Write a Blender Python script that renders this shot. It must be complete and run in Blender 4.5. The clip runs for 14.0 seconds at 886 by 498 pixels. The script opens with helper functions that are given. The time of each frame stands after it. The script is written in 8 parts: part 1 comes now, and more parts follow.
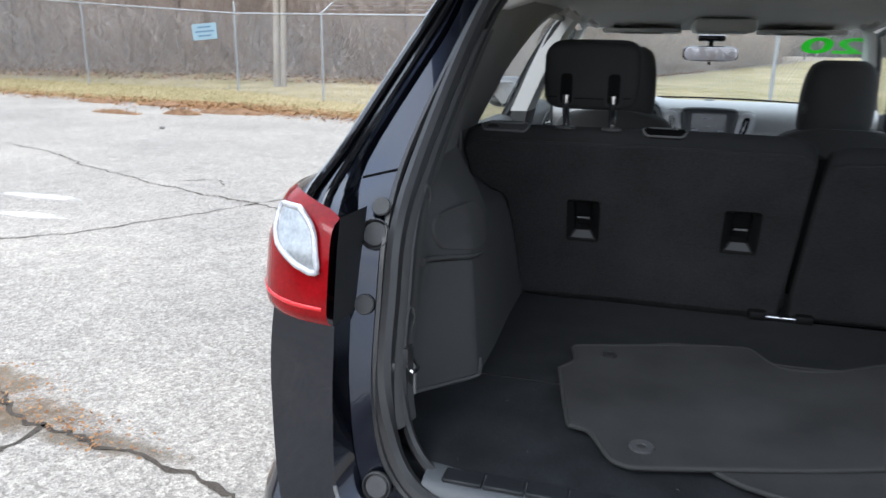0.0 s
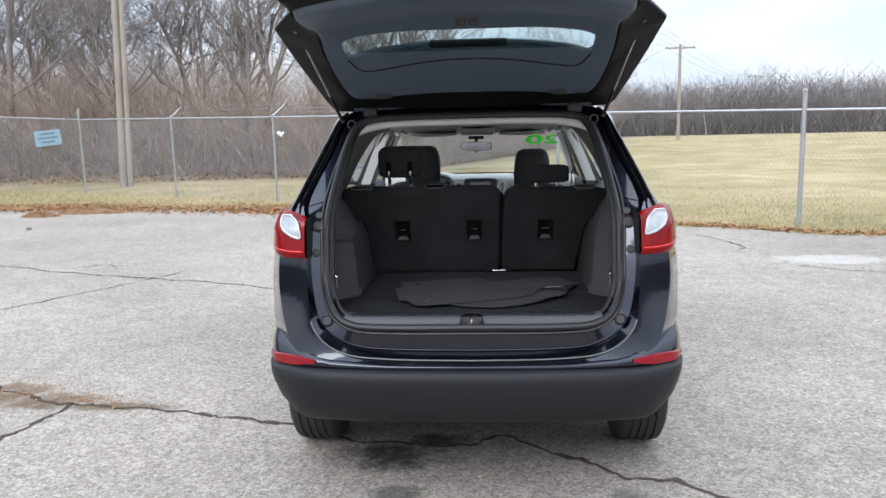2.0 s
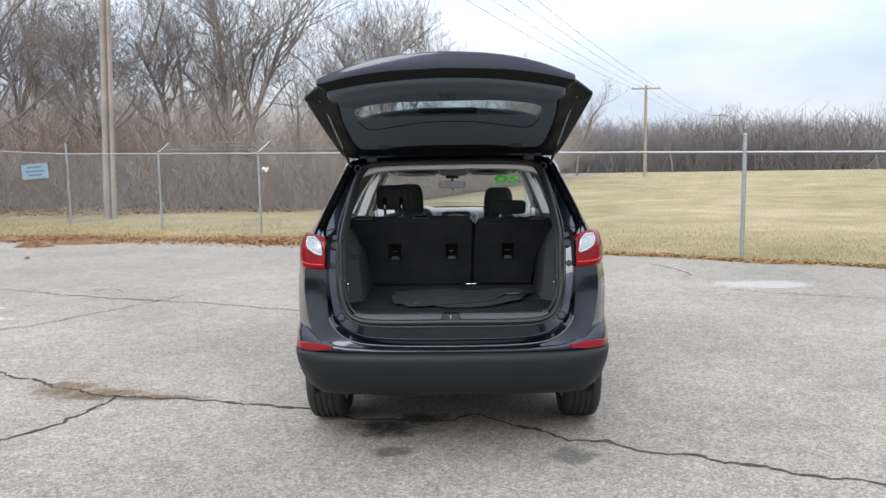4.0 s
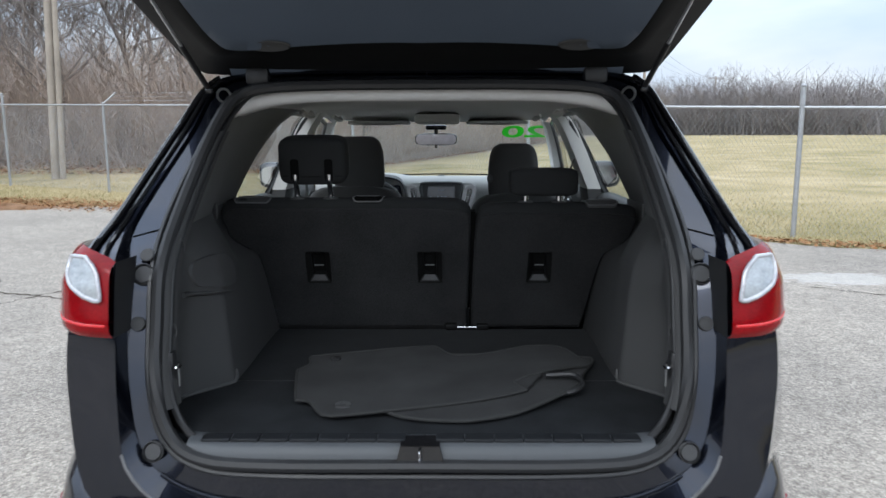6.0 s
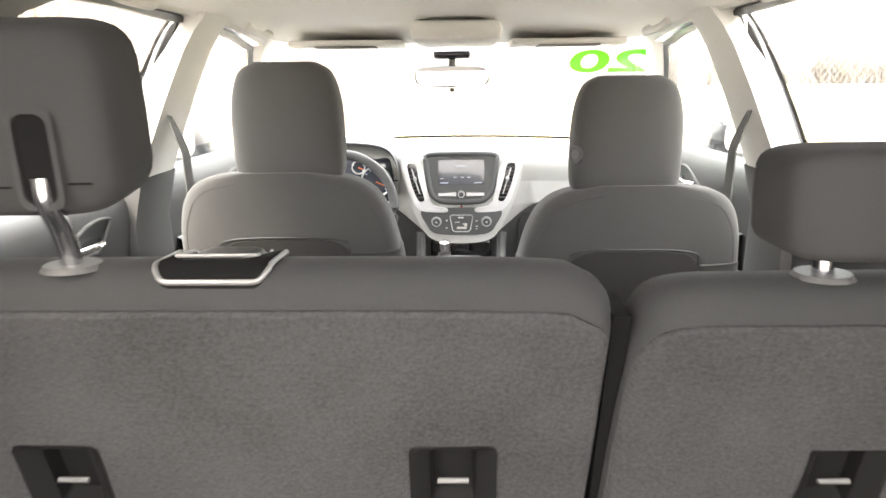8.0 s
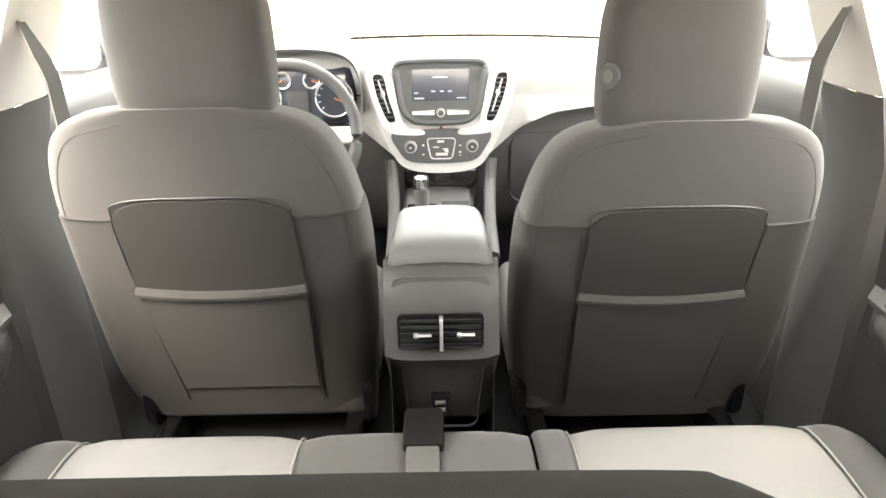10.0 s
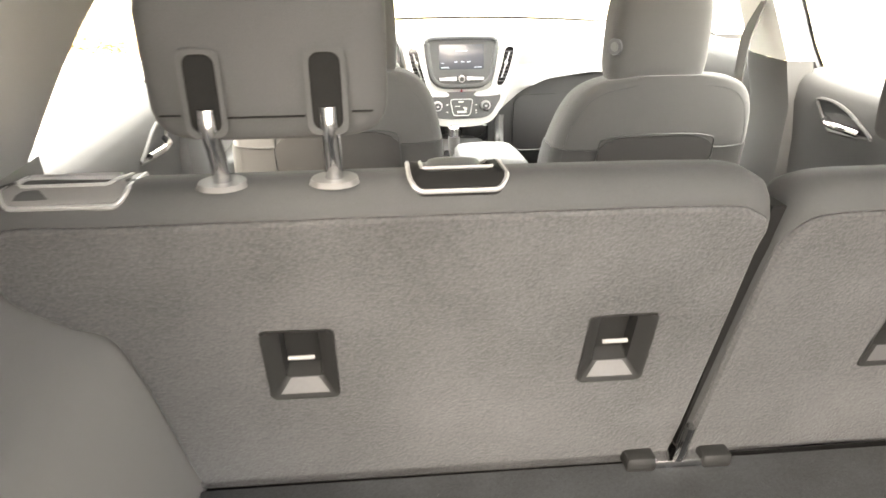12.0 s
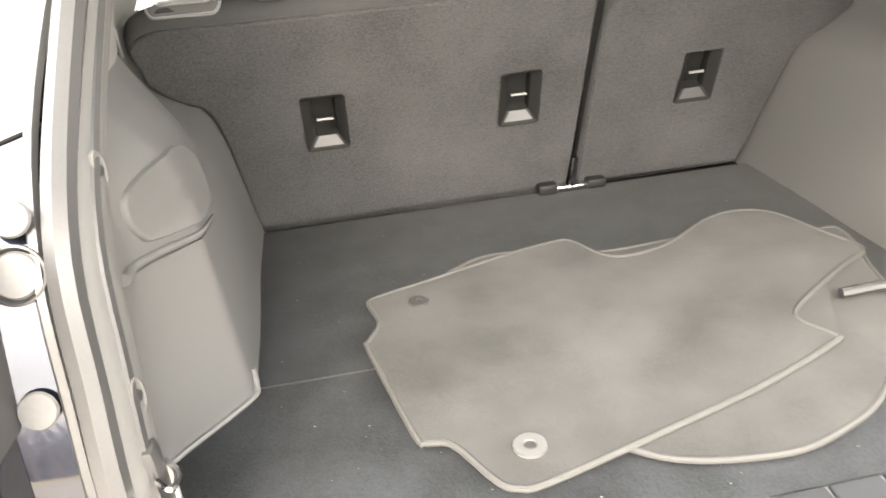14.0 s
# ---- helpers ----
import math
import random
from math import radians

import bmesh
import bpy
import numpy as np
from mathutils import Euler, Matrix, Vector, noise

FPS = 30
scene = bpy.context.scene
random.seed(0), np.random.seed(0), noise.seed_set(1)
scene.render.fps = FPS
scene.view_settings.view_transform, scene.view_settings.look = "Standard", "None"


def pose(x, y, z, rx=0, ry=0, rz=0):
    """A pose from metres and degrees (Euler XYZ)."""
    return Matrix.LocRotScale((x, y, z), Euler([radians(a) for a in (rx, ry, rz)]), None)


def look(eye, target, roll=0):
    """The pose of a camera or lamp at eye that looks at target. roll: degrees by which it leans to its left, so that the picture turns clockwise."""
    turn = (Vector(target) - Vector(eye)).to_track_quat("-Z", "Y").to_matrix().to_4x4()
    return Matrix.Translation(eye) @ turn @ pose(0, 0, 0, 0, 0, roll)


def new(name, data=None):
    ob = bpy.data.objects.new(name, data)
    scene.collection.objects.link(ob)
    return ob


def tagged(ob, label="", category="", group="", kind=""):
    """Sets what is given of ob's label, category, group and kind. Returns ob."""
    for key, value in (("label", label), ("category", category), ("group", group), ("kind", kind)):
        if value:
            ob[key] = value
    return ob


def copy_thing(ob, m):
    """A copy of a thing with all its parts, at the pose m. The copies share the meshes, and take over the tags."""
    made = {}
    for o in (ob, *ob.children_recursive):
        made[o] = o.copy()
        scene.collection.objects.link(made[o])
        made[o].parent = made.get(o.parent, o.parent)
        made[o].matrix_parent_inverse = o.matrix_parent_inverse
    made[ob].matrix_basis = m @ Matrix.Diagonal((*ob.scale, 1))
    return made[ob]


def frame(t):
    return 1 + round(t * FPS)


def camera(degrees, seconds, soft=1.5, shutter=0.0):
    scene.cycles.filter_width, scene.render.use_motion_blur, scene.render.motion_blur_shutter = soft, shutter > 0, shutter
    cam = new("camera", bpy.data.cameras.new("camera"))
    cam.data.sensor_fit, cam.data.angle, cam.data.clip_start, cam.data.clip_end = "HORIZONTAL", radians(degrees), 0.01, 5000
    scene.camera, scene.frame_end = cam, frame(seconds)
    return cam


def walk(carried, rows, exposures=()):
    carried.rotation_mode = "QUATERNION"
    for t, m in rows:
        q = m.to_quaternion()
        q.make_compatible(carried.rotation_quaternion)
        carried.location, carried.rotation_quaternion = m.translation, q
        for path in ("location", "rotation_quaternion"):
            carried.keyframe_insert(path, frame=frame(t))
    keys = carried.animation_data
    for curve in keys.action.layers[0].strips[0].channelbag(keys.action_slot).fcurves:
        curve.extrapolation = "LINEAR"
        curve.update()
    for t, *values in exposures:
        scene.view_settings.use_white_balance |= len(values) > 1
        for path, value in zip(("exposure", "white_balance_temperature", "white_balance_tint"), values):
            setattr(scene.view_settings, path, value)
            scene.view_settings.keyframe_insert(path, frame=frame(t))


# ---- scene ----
# ---- camera ----
cam = camera(62.4, 14.0, soft=1.5, shutter=0.25)
PATH = [
    (0, (-0.236, -0.889, 1.518), (-0.762, 0.964, 0.981), 1.0),
    (0.5, (-0.141, -1.349, 1.562), (-0.462, 0.57, 1.101), -1.4),
    (1, (-0.01, -1.847, 1.576), (-0.238, 0.095, 1.156), -2.3),
    (1.5, (0.022, -2.425, 1.576), (-0.146, -0.467, 1.208), -2.0),
    (2, (0.083, -2.936, 1.588), (-0.046, -0.964, 1.282), -1.3),
    (2.5, (0.134, -3.388, 1.628), (0.029, -1.406, 1.376), -0.9),
    (3, (0.102, -3.77, 1.618), (0.014, -1.785, 1.395), -0.7),
    (3.2, (0.099, -3.859, 1.626), (0.018, -1.872, 1.413), -0.5),
    (4.0, (0.075, -3.99, 1.635), (0.02, -2.0, 1.42), -0.9),
    (5.3, (0.046, -2.396, 1.604), (0.036, -0.417, 1.315), -0.3),
    (5.5, (0.086, -2.143, 1.579), (0.053, -0.165, 1.288), -0.0),
    (6, (0.075, -1.503, 1.548), (0.051, 0.471, 1.23), -0.2),
    (6.5, (0.047, -0.911, 1.522), (0.015, 1.059, 1.18), -0.5),
    (7, (0.048, -0.361, 1.496), (0.008, 1.605, 1.13), -0.5),
    (7.2, (0.033, -0.2, 1.489), (-0.015, 1.765, 1.121), -0.6),
    (9.3, (-0.004, 0.846, 1.474), (-0.015, 2.734, 0.814), -0.5),
    (9.5, (-0.003, 0.843, 1.482), (-0.003, 2.722, 0.796), -0.6),
    (10, (-0.004, 0.847, 1.482), (0.01, 2.713, 0.762), -1.0),
    (10.5, (-0.008, 0.826, 1.485), (0.025, 2.687, 0.755), -1.3),
    (11, (-0.042, 0.713, 1.496), (0.025, 2.57, 0.757), -1.3),
    (11.5, (-0.165, 0.443, 1.526), (-0.007, 2.284, 0.763), -0.3),
    (12, (-0.291, 0.262, 1.547), (-0.131, 2.101, 0.777), -0.5),
    (12.5, (-0.381, 0.134, 1.52), (-0.237, 1.957, 0.71), -1.1),
    (13, (-0.419, -0.017, 1.485), (-0.323, 1.796, 0.647), -2.9),
    (13.2, (-0.417, -0.111, 1.485), (-0.287, 1.689, 0.623), -3.3),
    (13.5, (-0.435, -0.24, 1.476), (-0.269, 1.552, 0.604), -3.8),
    (14, (-0.394, -0.373, 1.481), (-0.137, 1.395, 0.582), -5.0),
]
walk(cam, [(t, look(eye, target, roll)) for t, eye, target, roll in PATH],
     exposures=[(0.0, 0.88, 5850, 9), (1.0, 0.86, 5900, 9), (2.0, 0.62, 6000, 10), (3.2, 0.4, 6150, 10), (6.0, 0.45, 5900, 8), (6.6, 1.3, 5600, 7), (7.0, 2.3, 6800, 12), (7.2, 2.75, 7000, 13), (9.3, 4.41, 7700, 13), (10.5, 4.57, 7700, 13), (11.0, 4.46, 7700, 13), (11.5, 4.58, 8000, 13), (12.0, 4.86, 7900, 12), (12.5, 5.08, 7700, 12), (13.0, 4.9, 7900, 12), (14.0, 4.36, 7800, 11)])

# ---- world, sun, exposure ----
world = bpy.data.worlds.new("overcast_sky")
scene.world = world
world.use_nodes = True
wn, wl = world.node_tree.nodes, world.node_tree.links
wn.clear()
w_out = wn.new("ShaderNodeOutputWorld")
w_bg = wn.new("ShaderNodeBackground")
w_sky = wn.new("ShaderNodeTexSky")
w_sky.sky_type, w_sky.sun_disc = "NISHITA", False
w_sky.sun_elevation, w_sky.sun_rotation = radians(38), radians(200)
w_sky.air_density, w_sky.dust_density = 1.5, 3.0
w_dim = wn.new("ShaderNodeVectorMath")
w_dim.operation = "SCALE"
w_dim.inputs["Scale"].default_value = 0.08
w_tc = wn.new("ShaderNodeTexCoord")
w_sep = wn.new("ShaderNodeSeparateXYZ")
w_ramp = wn.new("ShaderNodeValToRGB")      # overcast: brighter towards the zenith
w_ramp.color_ramp.elements[0].position, w_ramp.color_ramp.elements[0].color = 0.0, (0.57, 0.595, 0.635, 1)
w_ramp.color_ramp.elements[1].position, w_ramp.color_ramp.elements[1].color = 1.0, (2.05, 2.10, 2.18, 1)
w_mapping = wn.new("ShaderNodeMapping")
w_mapping.inputs["Scale"].default_value = (1.0, 1.0, 3.5)
w_noise = wn.new("ShaderNodeTexNoise")
w_noise.inputs["Scale"].default_value, w_noise.inputs["Detail"].default_value = 2.6, 6
w_cl = wn.new("ShaderNodeValToRGB")
w_cl.color_ramp.elements[0].position, w_cl.color_ramp.elements[0].color = 0.36, (0.80, 0.87, 0.97, 1)
w_cl.color_ramp.elements[1].position, w_cl.color_ramp.elements[1].color = 0.62, (1.12, 1.10, 1.07, 1)
w_mul = wn.new("ShaderNodeMix")
w_mul.data_type, w_mul.blend_type = "RGBA", "MULTIPLY"
w_mul.inputs[0].default_value = 1.0
w_mix = wn.new("ShaderNodeMix")
w_mix.data_type = "RGBA"
w_mix.inputs[0].default_value = 0.86
wl.new(w_tc.outputs["Generated"], w_sep.inputs[0])
wl.new(w_sep.outputs["Z"], w_ramp.inputs[0])
wl.new(w_tc.outputs["Generated"], w_mapping.inputs[0])
wl.new(w_mapping.outputs[0], w_noise.inputs["Vector"])
wl.new(w_noise.outputs[0], w_cl.inputs[0])
wl.new(w_ramp.outputs[0], w_mul.inputs[6])
wl.new(w_cl.outputs[0], w_mul.inputs[7])
wl.new(w_sky.outputs[0], w_dim.inputs[0])
wl.new(w_dim.outputs[0], w_mix.inputs[6])
wl.new(w_mul.outputs[2], w_mix.inputs[7])
wl.new(w_mix.outputs[2], w_bg.inputs[0])
w_bg.inputs[1].default_value = 1.0
wl.new(w_bg.outputs[0], w_out.inputs[0])

sun_data = bpy.data.lights.new("sun", "SUN")
sun_data.energy, sun_data.angle, sun_data.color = 0.8, radians(25), (1.0, 0.96, 0.90)
sun = new("sun", sun_data)
sun.matrix_world = look((-6, -16, 14), (0, 0, 0))


# ---- materials ----
def nodes_of(name):
    m = bpy.data.materials.new(name)
    m.use_nodes = True
    n, l = m.node_tree.nodes, m.node_tree.links
    return m, n, l, n["Principled BSDF"]


def mat(name, col, rough=0.5, metal=0.0, var=0.15, scale=6.0, fine=150.0, bump=0.15, depth=0.002, coat=0.0, spec=0.5, sheen=0.0, rvar=0.1):
    """Principled material with stains at one scale, grain and fine relief at another."""
    m, n, l, b = nodes_of(name)
    tc = n.new("ShaderNodeTexCoord")
    big, small = n.new("ShaderNodeTexNoise"), n.new("ShaderNodeTexNoise")
    big.inputs["Scale"].default_value, big.inputs["Detail"].default_value = scale, 5
    small.inputs["Scale"].default_value, small.inputs["Detail"].default_value = fine, 3
    r = n.new("ShaderNodeValToRGB")
    lo, hi = [max(0, c * (1 - var)) for c in col], [c * (1 + var) for c in col]
    r.color_ramp.elements[0].position, r.color_ramp.elements[0].color = 0.3, (*lo, 1)
    r.color_ramp.elements[1].position, r.color_ramp.elements[1].color = 0.7, (*hi, 1)
    mixed = n.new("ShaderNodeMath")
    mixed.operation = "MULTIPLY_ADD"
    half = n.new("ShaderNodeMath")
    half.operation = "MULTIPLY"
    half.inputs[1].default_value = 0.5
    mixed.inputs[1].default_value = 0.5
    for t in (big, small):
        l.new(tc.outputs["Object"], t.inputs["Vector"])
    l.new(big.outputs[0], half.inputs[0])
    l.new(small.outputs[0], mixed.inputs[0])
    l.new(half.outputs[0], mixed.inputs[2])
    l.new(mixed.outputs[0], r.inputs[0])
    l.new(r.outputs[0], b.inputs["Base Color"])
    rr = n.new("ShaderNodeMapRange")
    rr.inputs["To Min"].default_value, rr.inputs["To Max"].default_value = max(0.02, rough - rvar), min(1, rough + rvar)
    l.new(big.outputs[0], rr.inputs[0])
    l.new(rr.outputs[0], b.inputs["Roughness"])
    b.inputs["Metallic"].default_value = metal
    b.inputs["Coat Weight"].default_value = coat
    b.inputs["Coat Roughness"].default_value = 0.03
    b.inputs["Specular IOR Level"].default_value = spec
    b.inputs["Sheen Weight"].default_value = sheen
    if bump:
        bp = n.new("ShaderNodeBump")
        bp.inputs["Strength"].default_value, bp.inputs["Distance"].default_value = bump, depth
        l.new(small.outputs[0], bp.inputs["Height"])
        l.new(bp.outputs[0], b.inputs["Normal"])
    return m


def glass_mat(name, tint, rough=0.0):
    m, n, l, b = nodes_of(name)
    n.remove(b)
    clear, gloss, mix, fr = n.new("ShaderNodeBsdfTransparent"), n.new("ShaderNodeBsdfGlossy"), n.new("ShaderNodeMixShader"), n.new("ShaderNodeLayerWeight")
    fr.inputs[0].default_value = 0.5
    p, k = n.new("ShaderNodeMath"), n.new("ShaderNodeMath")
    p.operation, k.operation = "POWER", "MULTIPLY_ADD"
    p.inputs[1].default_value, k.inputs[1].default_value, k.inputs[2].default_value = 5.0, 0.8, 0.05
    l.new(fr.outputs["Facing"], p.inputs[0])
    l.new(p.outputs[0], k.inputs[0])
    clear.inputs[0].default_value = (*tint, 1)
    gloss.inputs["Roughness"].default_value = rough
    l.new(k.outputs[0], mix.inputs[0])
    l.new(clear.outputs[0], mix.inputs[1])
    l.new(gloss.outputs[0], mix.inputs[2])
    l.new(mix.outputs[0], n["Material Output"].inputs[0])
    return m


def asphalt_mat():
    m, n, l, b = nodes_of("weathered_asphalt")
    tc = n.new("ShaderNodeTexCoord")
    vor, stones, big, mid = n.new("ShaderNodeTexVoronoi"), n.new("ShaderNodeValToRGB"), n.new("ShaderNodeTexNoise"), n.new("ShaderNodeTexNoise")
    vor.inputs["Scale"].default_value = 120
    big.inputs["Scale"].default_value, big.inputs["Detail"].default_value = 0.5, 6
    mid.inputs["Scale"].default_value, mid.inputs["Detail"].default_value = 5, 6
    sep = n.new("ShaderNodeSeparateColor")
    l.new(tc.outputs["Object"], vor.inputs["Vector"])
    l.new(tc.outputs["Object"], big.inputs["Vector"])
    l.new(tc.outputs["Object"], mid.inputs["Vector"])
    l.new(vor.outputs["Color"], sep.inputs[0])
    cr = stones.color_ramp
    cr.elements[0].position, cr.elements[0].color = 0.0, (0.215, 0.195, 0.171, 1)
    cr.elements[1].position, cr.elements[1].color = 1.0, (0.70, 0.635, 0.553, 1)
    e = cr.elements.new(0.5)
    e.color = (0.411, 0.375, 0.330, 1)
    coarse, coarse_sep, pick = n.new("ShaderNodeTexVoronoi"), n.new("ShaderNodeSeparateColor"), n.new("ShaderNodeMix")
    coarse.inputs["Scale"].default_value = 52
    l.new(tc.outputs["Object"], coarse.inputs["Vector"])
    l.new(coarse.outputs["Color"], coarse_sep.inputs[0])
    pick.inputs[0].default_value = 0.42
    l.new(sep.outputs[0], pick.inputs[2])
    l.new(coarse_sep.outputs[0], pick.inputs[3])
    l.new(pick.outputs[0], stones.inputs[0])
    tone = n.new("ShaderNodeValToRGB")
    tone.color_ramp.elements[0].position, tone.color_ramp.elements[0].color = 0.3, (0.53, 0.525, 0.52, 1)
    tone.color_ramp.elements[1].position, tone.color_ramp.elements[1].color = 0.7, (0.88, 0.857, 0.825, 1)
    add = n.new("ShaderNodeMath")
    add.operation = "ADD"
    add.inputs[1].default_value = 0.0
    mixn = n.new("ShaderNodeMix")
    mixn.inputs[0].default_value = 0.4
    l.new(big.outputs[0], mixn.inputs[2])
    l.new(mid.outputs[0], mixn.inputs[3])
    l.new(mixn.outputs[0], tone.inputs[0])
    mul = n.new("ShaderNodeMix")
    mul.data_type, mul.blend_type = "RGBA", "MULTIPLY"
    mul.inputs[0].default_value = 1
    l.new(stones.outputs[0], mul.inputs[6])
    l.new(tone.outputs[0], mul.inputs[7])
    last = mul.outputs[2]
    sepp = n.new("ShaderNodeSeparateXYZ")
    l.new(tc.outputs["Object"], sepp.inputs[0])

    def math_node(op, a, b2, c2=None):
        q = n.new("ShaderNodeMath")
        q.operation = op
        for i, v in enumerate((a, b2, c2)):
            if v is None:
                continue
            if isinstance(v, (int, float)):
                q.inputs[i].default_value = v
            else:
                l.new(v, q.inputs[i])
        return q.outputs[0]
    ragged = n.new("ShaderNodeTexNoise")
    ragged.inputs["Scale"].default_value, ragged.inputs["Detail"].default_value, ragged.inputs["Roughness"].default_value = 7, 9, 0.68
    l.new(tc.outputs["Object"], ragged.inputs["Vector"])
    # old oil, soil and worn paint, each with its own ragged outline
    for cx, cy, rx, ry, col, most in ((-0.43, 0.52, 0.34, 0.20, (0.025, 0.025, 0.025), 0.93), (-0.20, 0.72, 0.20, 0.11, (0.03, 0.03, 0.03), 0.85), (-0.35, 0.13, 0.15, 0.11, (0.05, 0.05, 0.05), 0.7),
                                      (0.70, 0.06, 0.16, 0.13, (0.06, 0.06, 0.06), 0.6), (-2.78, 1.30, 0.46, 0.17, (0.13, 0.088, 0.052), 0.9), (-3.05, 1.50, 0.30, 0.16, (0.14, 0.10, 0.06), 0.75), (-2.25, 1.19, 0.55, 0.075, (0.12, 0.09, 0.06), 0.75),
                                      (-5.52, 4.21, 0.42, 0.09, (0.70, 0.69, 0.67), 0.6), (-6.05, 4.90, 0.55, 0.10, (0.70, 0.69, 0.67), 0.55), (4.2, 6.1, 0.7, 0.35, (0.62, 0.60, 0.57), 0.35)):
        dx = math_node("MULTIPLY", math_node("SUBTRACT", sepp.outputs[0], cx), 1 / rx)
        dy = math_node("MULTIPLY", math_node("SUBTRACT", sepp.outputs[1], cy), 1 / ry)
        d = math_node("ADD", math_node("MULTIPLY", dx, dx), math_node("MULTIPLY", dy, dy))
        rag = math_node("MULTIPLY_ADD", ragged.outputs[0], 3.4, -1.7)
        f = math_node("MULTIPLY", math_node("SUBTRACT", math_node("SUBTRACT", 1.0, d), rag), 0.9)
        f = math_node("MINIMUM", math_node("MAXIMUM", f, 0.0), most)
        mx = n.new("ShaderNodeMix")
        mx.data_type = "RGBA"
        l.new(f, mx.inputs[0])
        l.new(last, mx.inputs[6])
        mx.inputs[7].default_value = (*col, 1)
        last = mx.outputs[2]
    l.new(last, b.inputs["Base Color"])
    b.inputs["Roughness"].default_value = 0.9
    b.inputs["Specular IOR Level"].default_value = 0.25
    bp = n.new("ShaderNodeBump")
    bp.inputs["Strength"].default_value, bp.inputs["Distance"].default_value = 0.6, 0.006
    l.new(vor.outputs["Distance"], bp.inputs["Height"])
    l.new(bp.outputs[0], b.inputs["Normal"])
    return m


def grass_mat():
    m, n, l, b = nodes_of("winter_grass")
    tc = n.new("ShaderNodeTexCoord")
    big, mid, fine = [n.new("ShaderNodeTexNoise") for _ in range(3)]
    for t, s in ((big, 0.16), (mid, 0.7), (fine, 26)):
        t.inputs["Scale"].default_value, t.inputs["Detail"].default_value = s, 5
        l.new(tc.outputs["Object"], t.inputs["Vector"])
    r = n.new("ShaderNodeValToRGB")
    cr = r.color_ramp
    cr.elements[0].position, cr.elements[0].color = 0.34, (0.17, 0.15, 0.075, 1)
    cr.elements[1].position, cr.elements[1].color = 0.64, (0.52, 0.42, 0.265, 1)
    e = cr.elements.new(0.44)
    e.color = (0.285, 0.245, 0.125, 1)
    e = cr.elements.new(0.53)
    e.color = (0.39, 0.315, 0.18, 1)
    a, c = n.new("ShaderNodeMix"), n.new("ShaderNodeMix")
    a.inputs[0].default_value, c.inputs[0].default_value = 0.55, 0.35
    l.new(big.outputs[0], a.inputs[2])
    l.new(mid.outputs[0], a.inputs[3])
    l.new(a.outputs[0], c.inputs[2])
    l.new(fine.outputs[0], c.inputs[3])
    l.new(c.outputs[0], r.inputs[0])
    # fallen leaves on the bank under the trees
    def mnode(op, a2, b2):
        q = n.new("ShaderNodeMath")
        q.operation = op
        for i, v in enumerate((a2, b2)):
            if isinstance(v, (int, float)):
                q.inputs[i].default_value = v
            else:
                l.new(v, q.inputs[i])
        return q.outputs[0]
    sp = n.new("ShaderNodeSeparateXYZ")
    l.new(tc.outputs["Object"], sp.inputs[0])
    near = mnode("SUBTRACT", sp.outputs[1], mnode("ADD", mnode("MULTIPLY", sp.outputs[0], 0.06), 24.6))
    side = mnode("SUBTRACT", sp.outputs[1], mnode("ADD", mnode("MULTIPLY", sp.outputs[0], 2.66), 34.0))
    both_in = mnode("ADD", mnode("MINIMUM", near, side), mnode("MULTIPLY", mnode("SUBTRACT", mid.outputs[0], 0.5), 6.0))
    cover = mnode("MULTIPLY", mnode("MINIMUM", mnode("MAXIMUM", mnode("MULTIPLY", both_in, 0.6), 0.0), 1.0), 0.9)
    leaves = n.new("ShaderNodeValToRGB")
    leaves.color_ramp.elements[0].position, leaves.color_ramp.elements[0].color = 0.35, (0.17, 0.135, 0.11, 1)
    leaves.color_ramp.elements[1].position, leaves.color_ramp.elements[1].color = 0.65, (0.40, 0.33, 0.27, 1)
    l.new(fine.outputs[0], leaves.inputs[0])
    litter_mix = n.new("ShaderNodeMix")
    litter_mix.data_type = "RGBA"
    l.new(cover, litter_mix.inputs[0])
    l.new(r.outputs[0], litter_mix.inputs[6])
    l.new(leaves.outputs[0], litter_mix.inputs[7])
    l.new(litter_mix.outputs[2], b.inputs["Base Color"])
    b.inputs["Roughness"].default_value = 0.95
    b.inputs["Specular IOR Level"].default_value = 0.1
    bp = n.new("ShaderNodeBump")
    bp.inputs["Strength"].default_value, bp.inputs["Distance"].default_value = 0.8, 0.05
    l.new(fine.outputs[0], bp.inputs["Height"])
    l.new(bp.outputs[0], b.inputs["Normal"])
    return m


def island_mat(name, cols, rough=0.9):
    """Colour that differs from piece to piece of a joined mesh."""
    m, n, l, b = nodes_of(name)
    g, r = n.new("ShaderNodeNewGeometry"), n.new("ShaderNodeValToRGB")
    cr = r.color_ramp
    cr.elements[0].color, cr.elements[1].color = (*cols[0], 1), (*cols[-1], 1)
    for k, c in enumerate(cols[1:-1]):
        cr.elements.new((k + 1) / (len(cols) - 1)).color = (*c, 1)
    l.new(g.outputs["Random Per Island"], r.inputs[0])
    l.new(r.outputs[0], b.inputs["Base Color"])
    b.inputs["Roughness"].default_value = rough
    b.inputs["Specular IOR Level"].default_value = 0.2
    return m


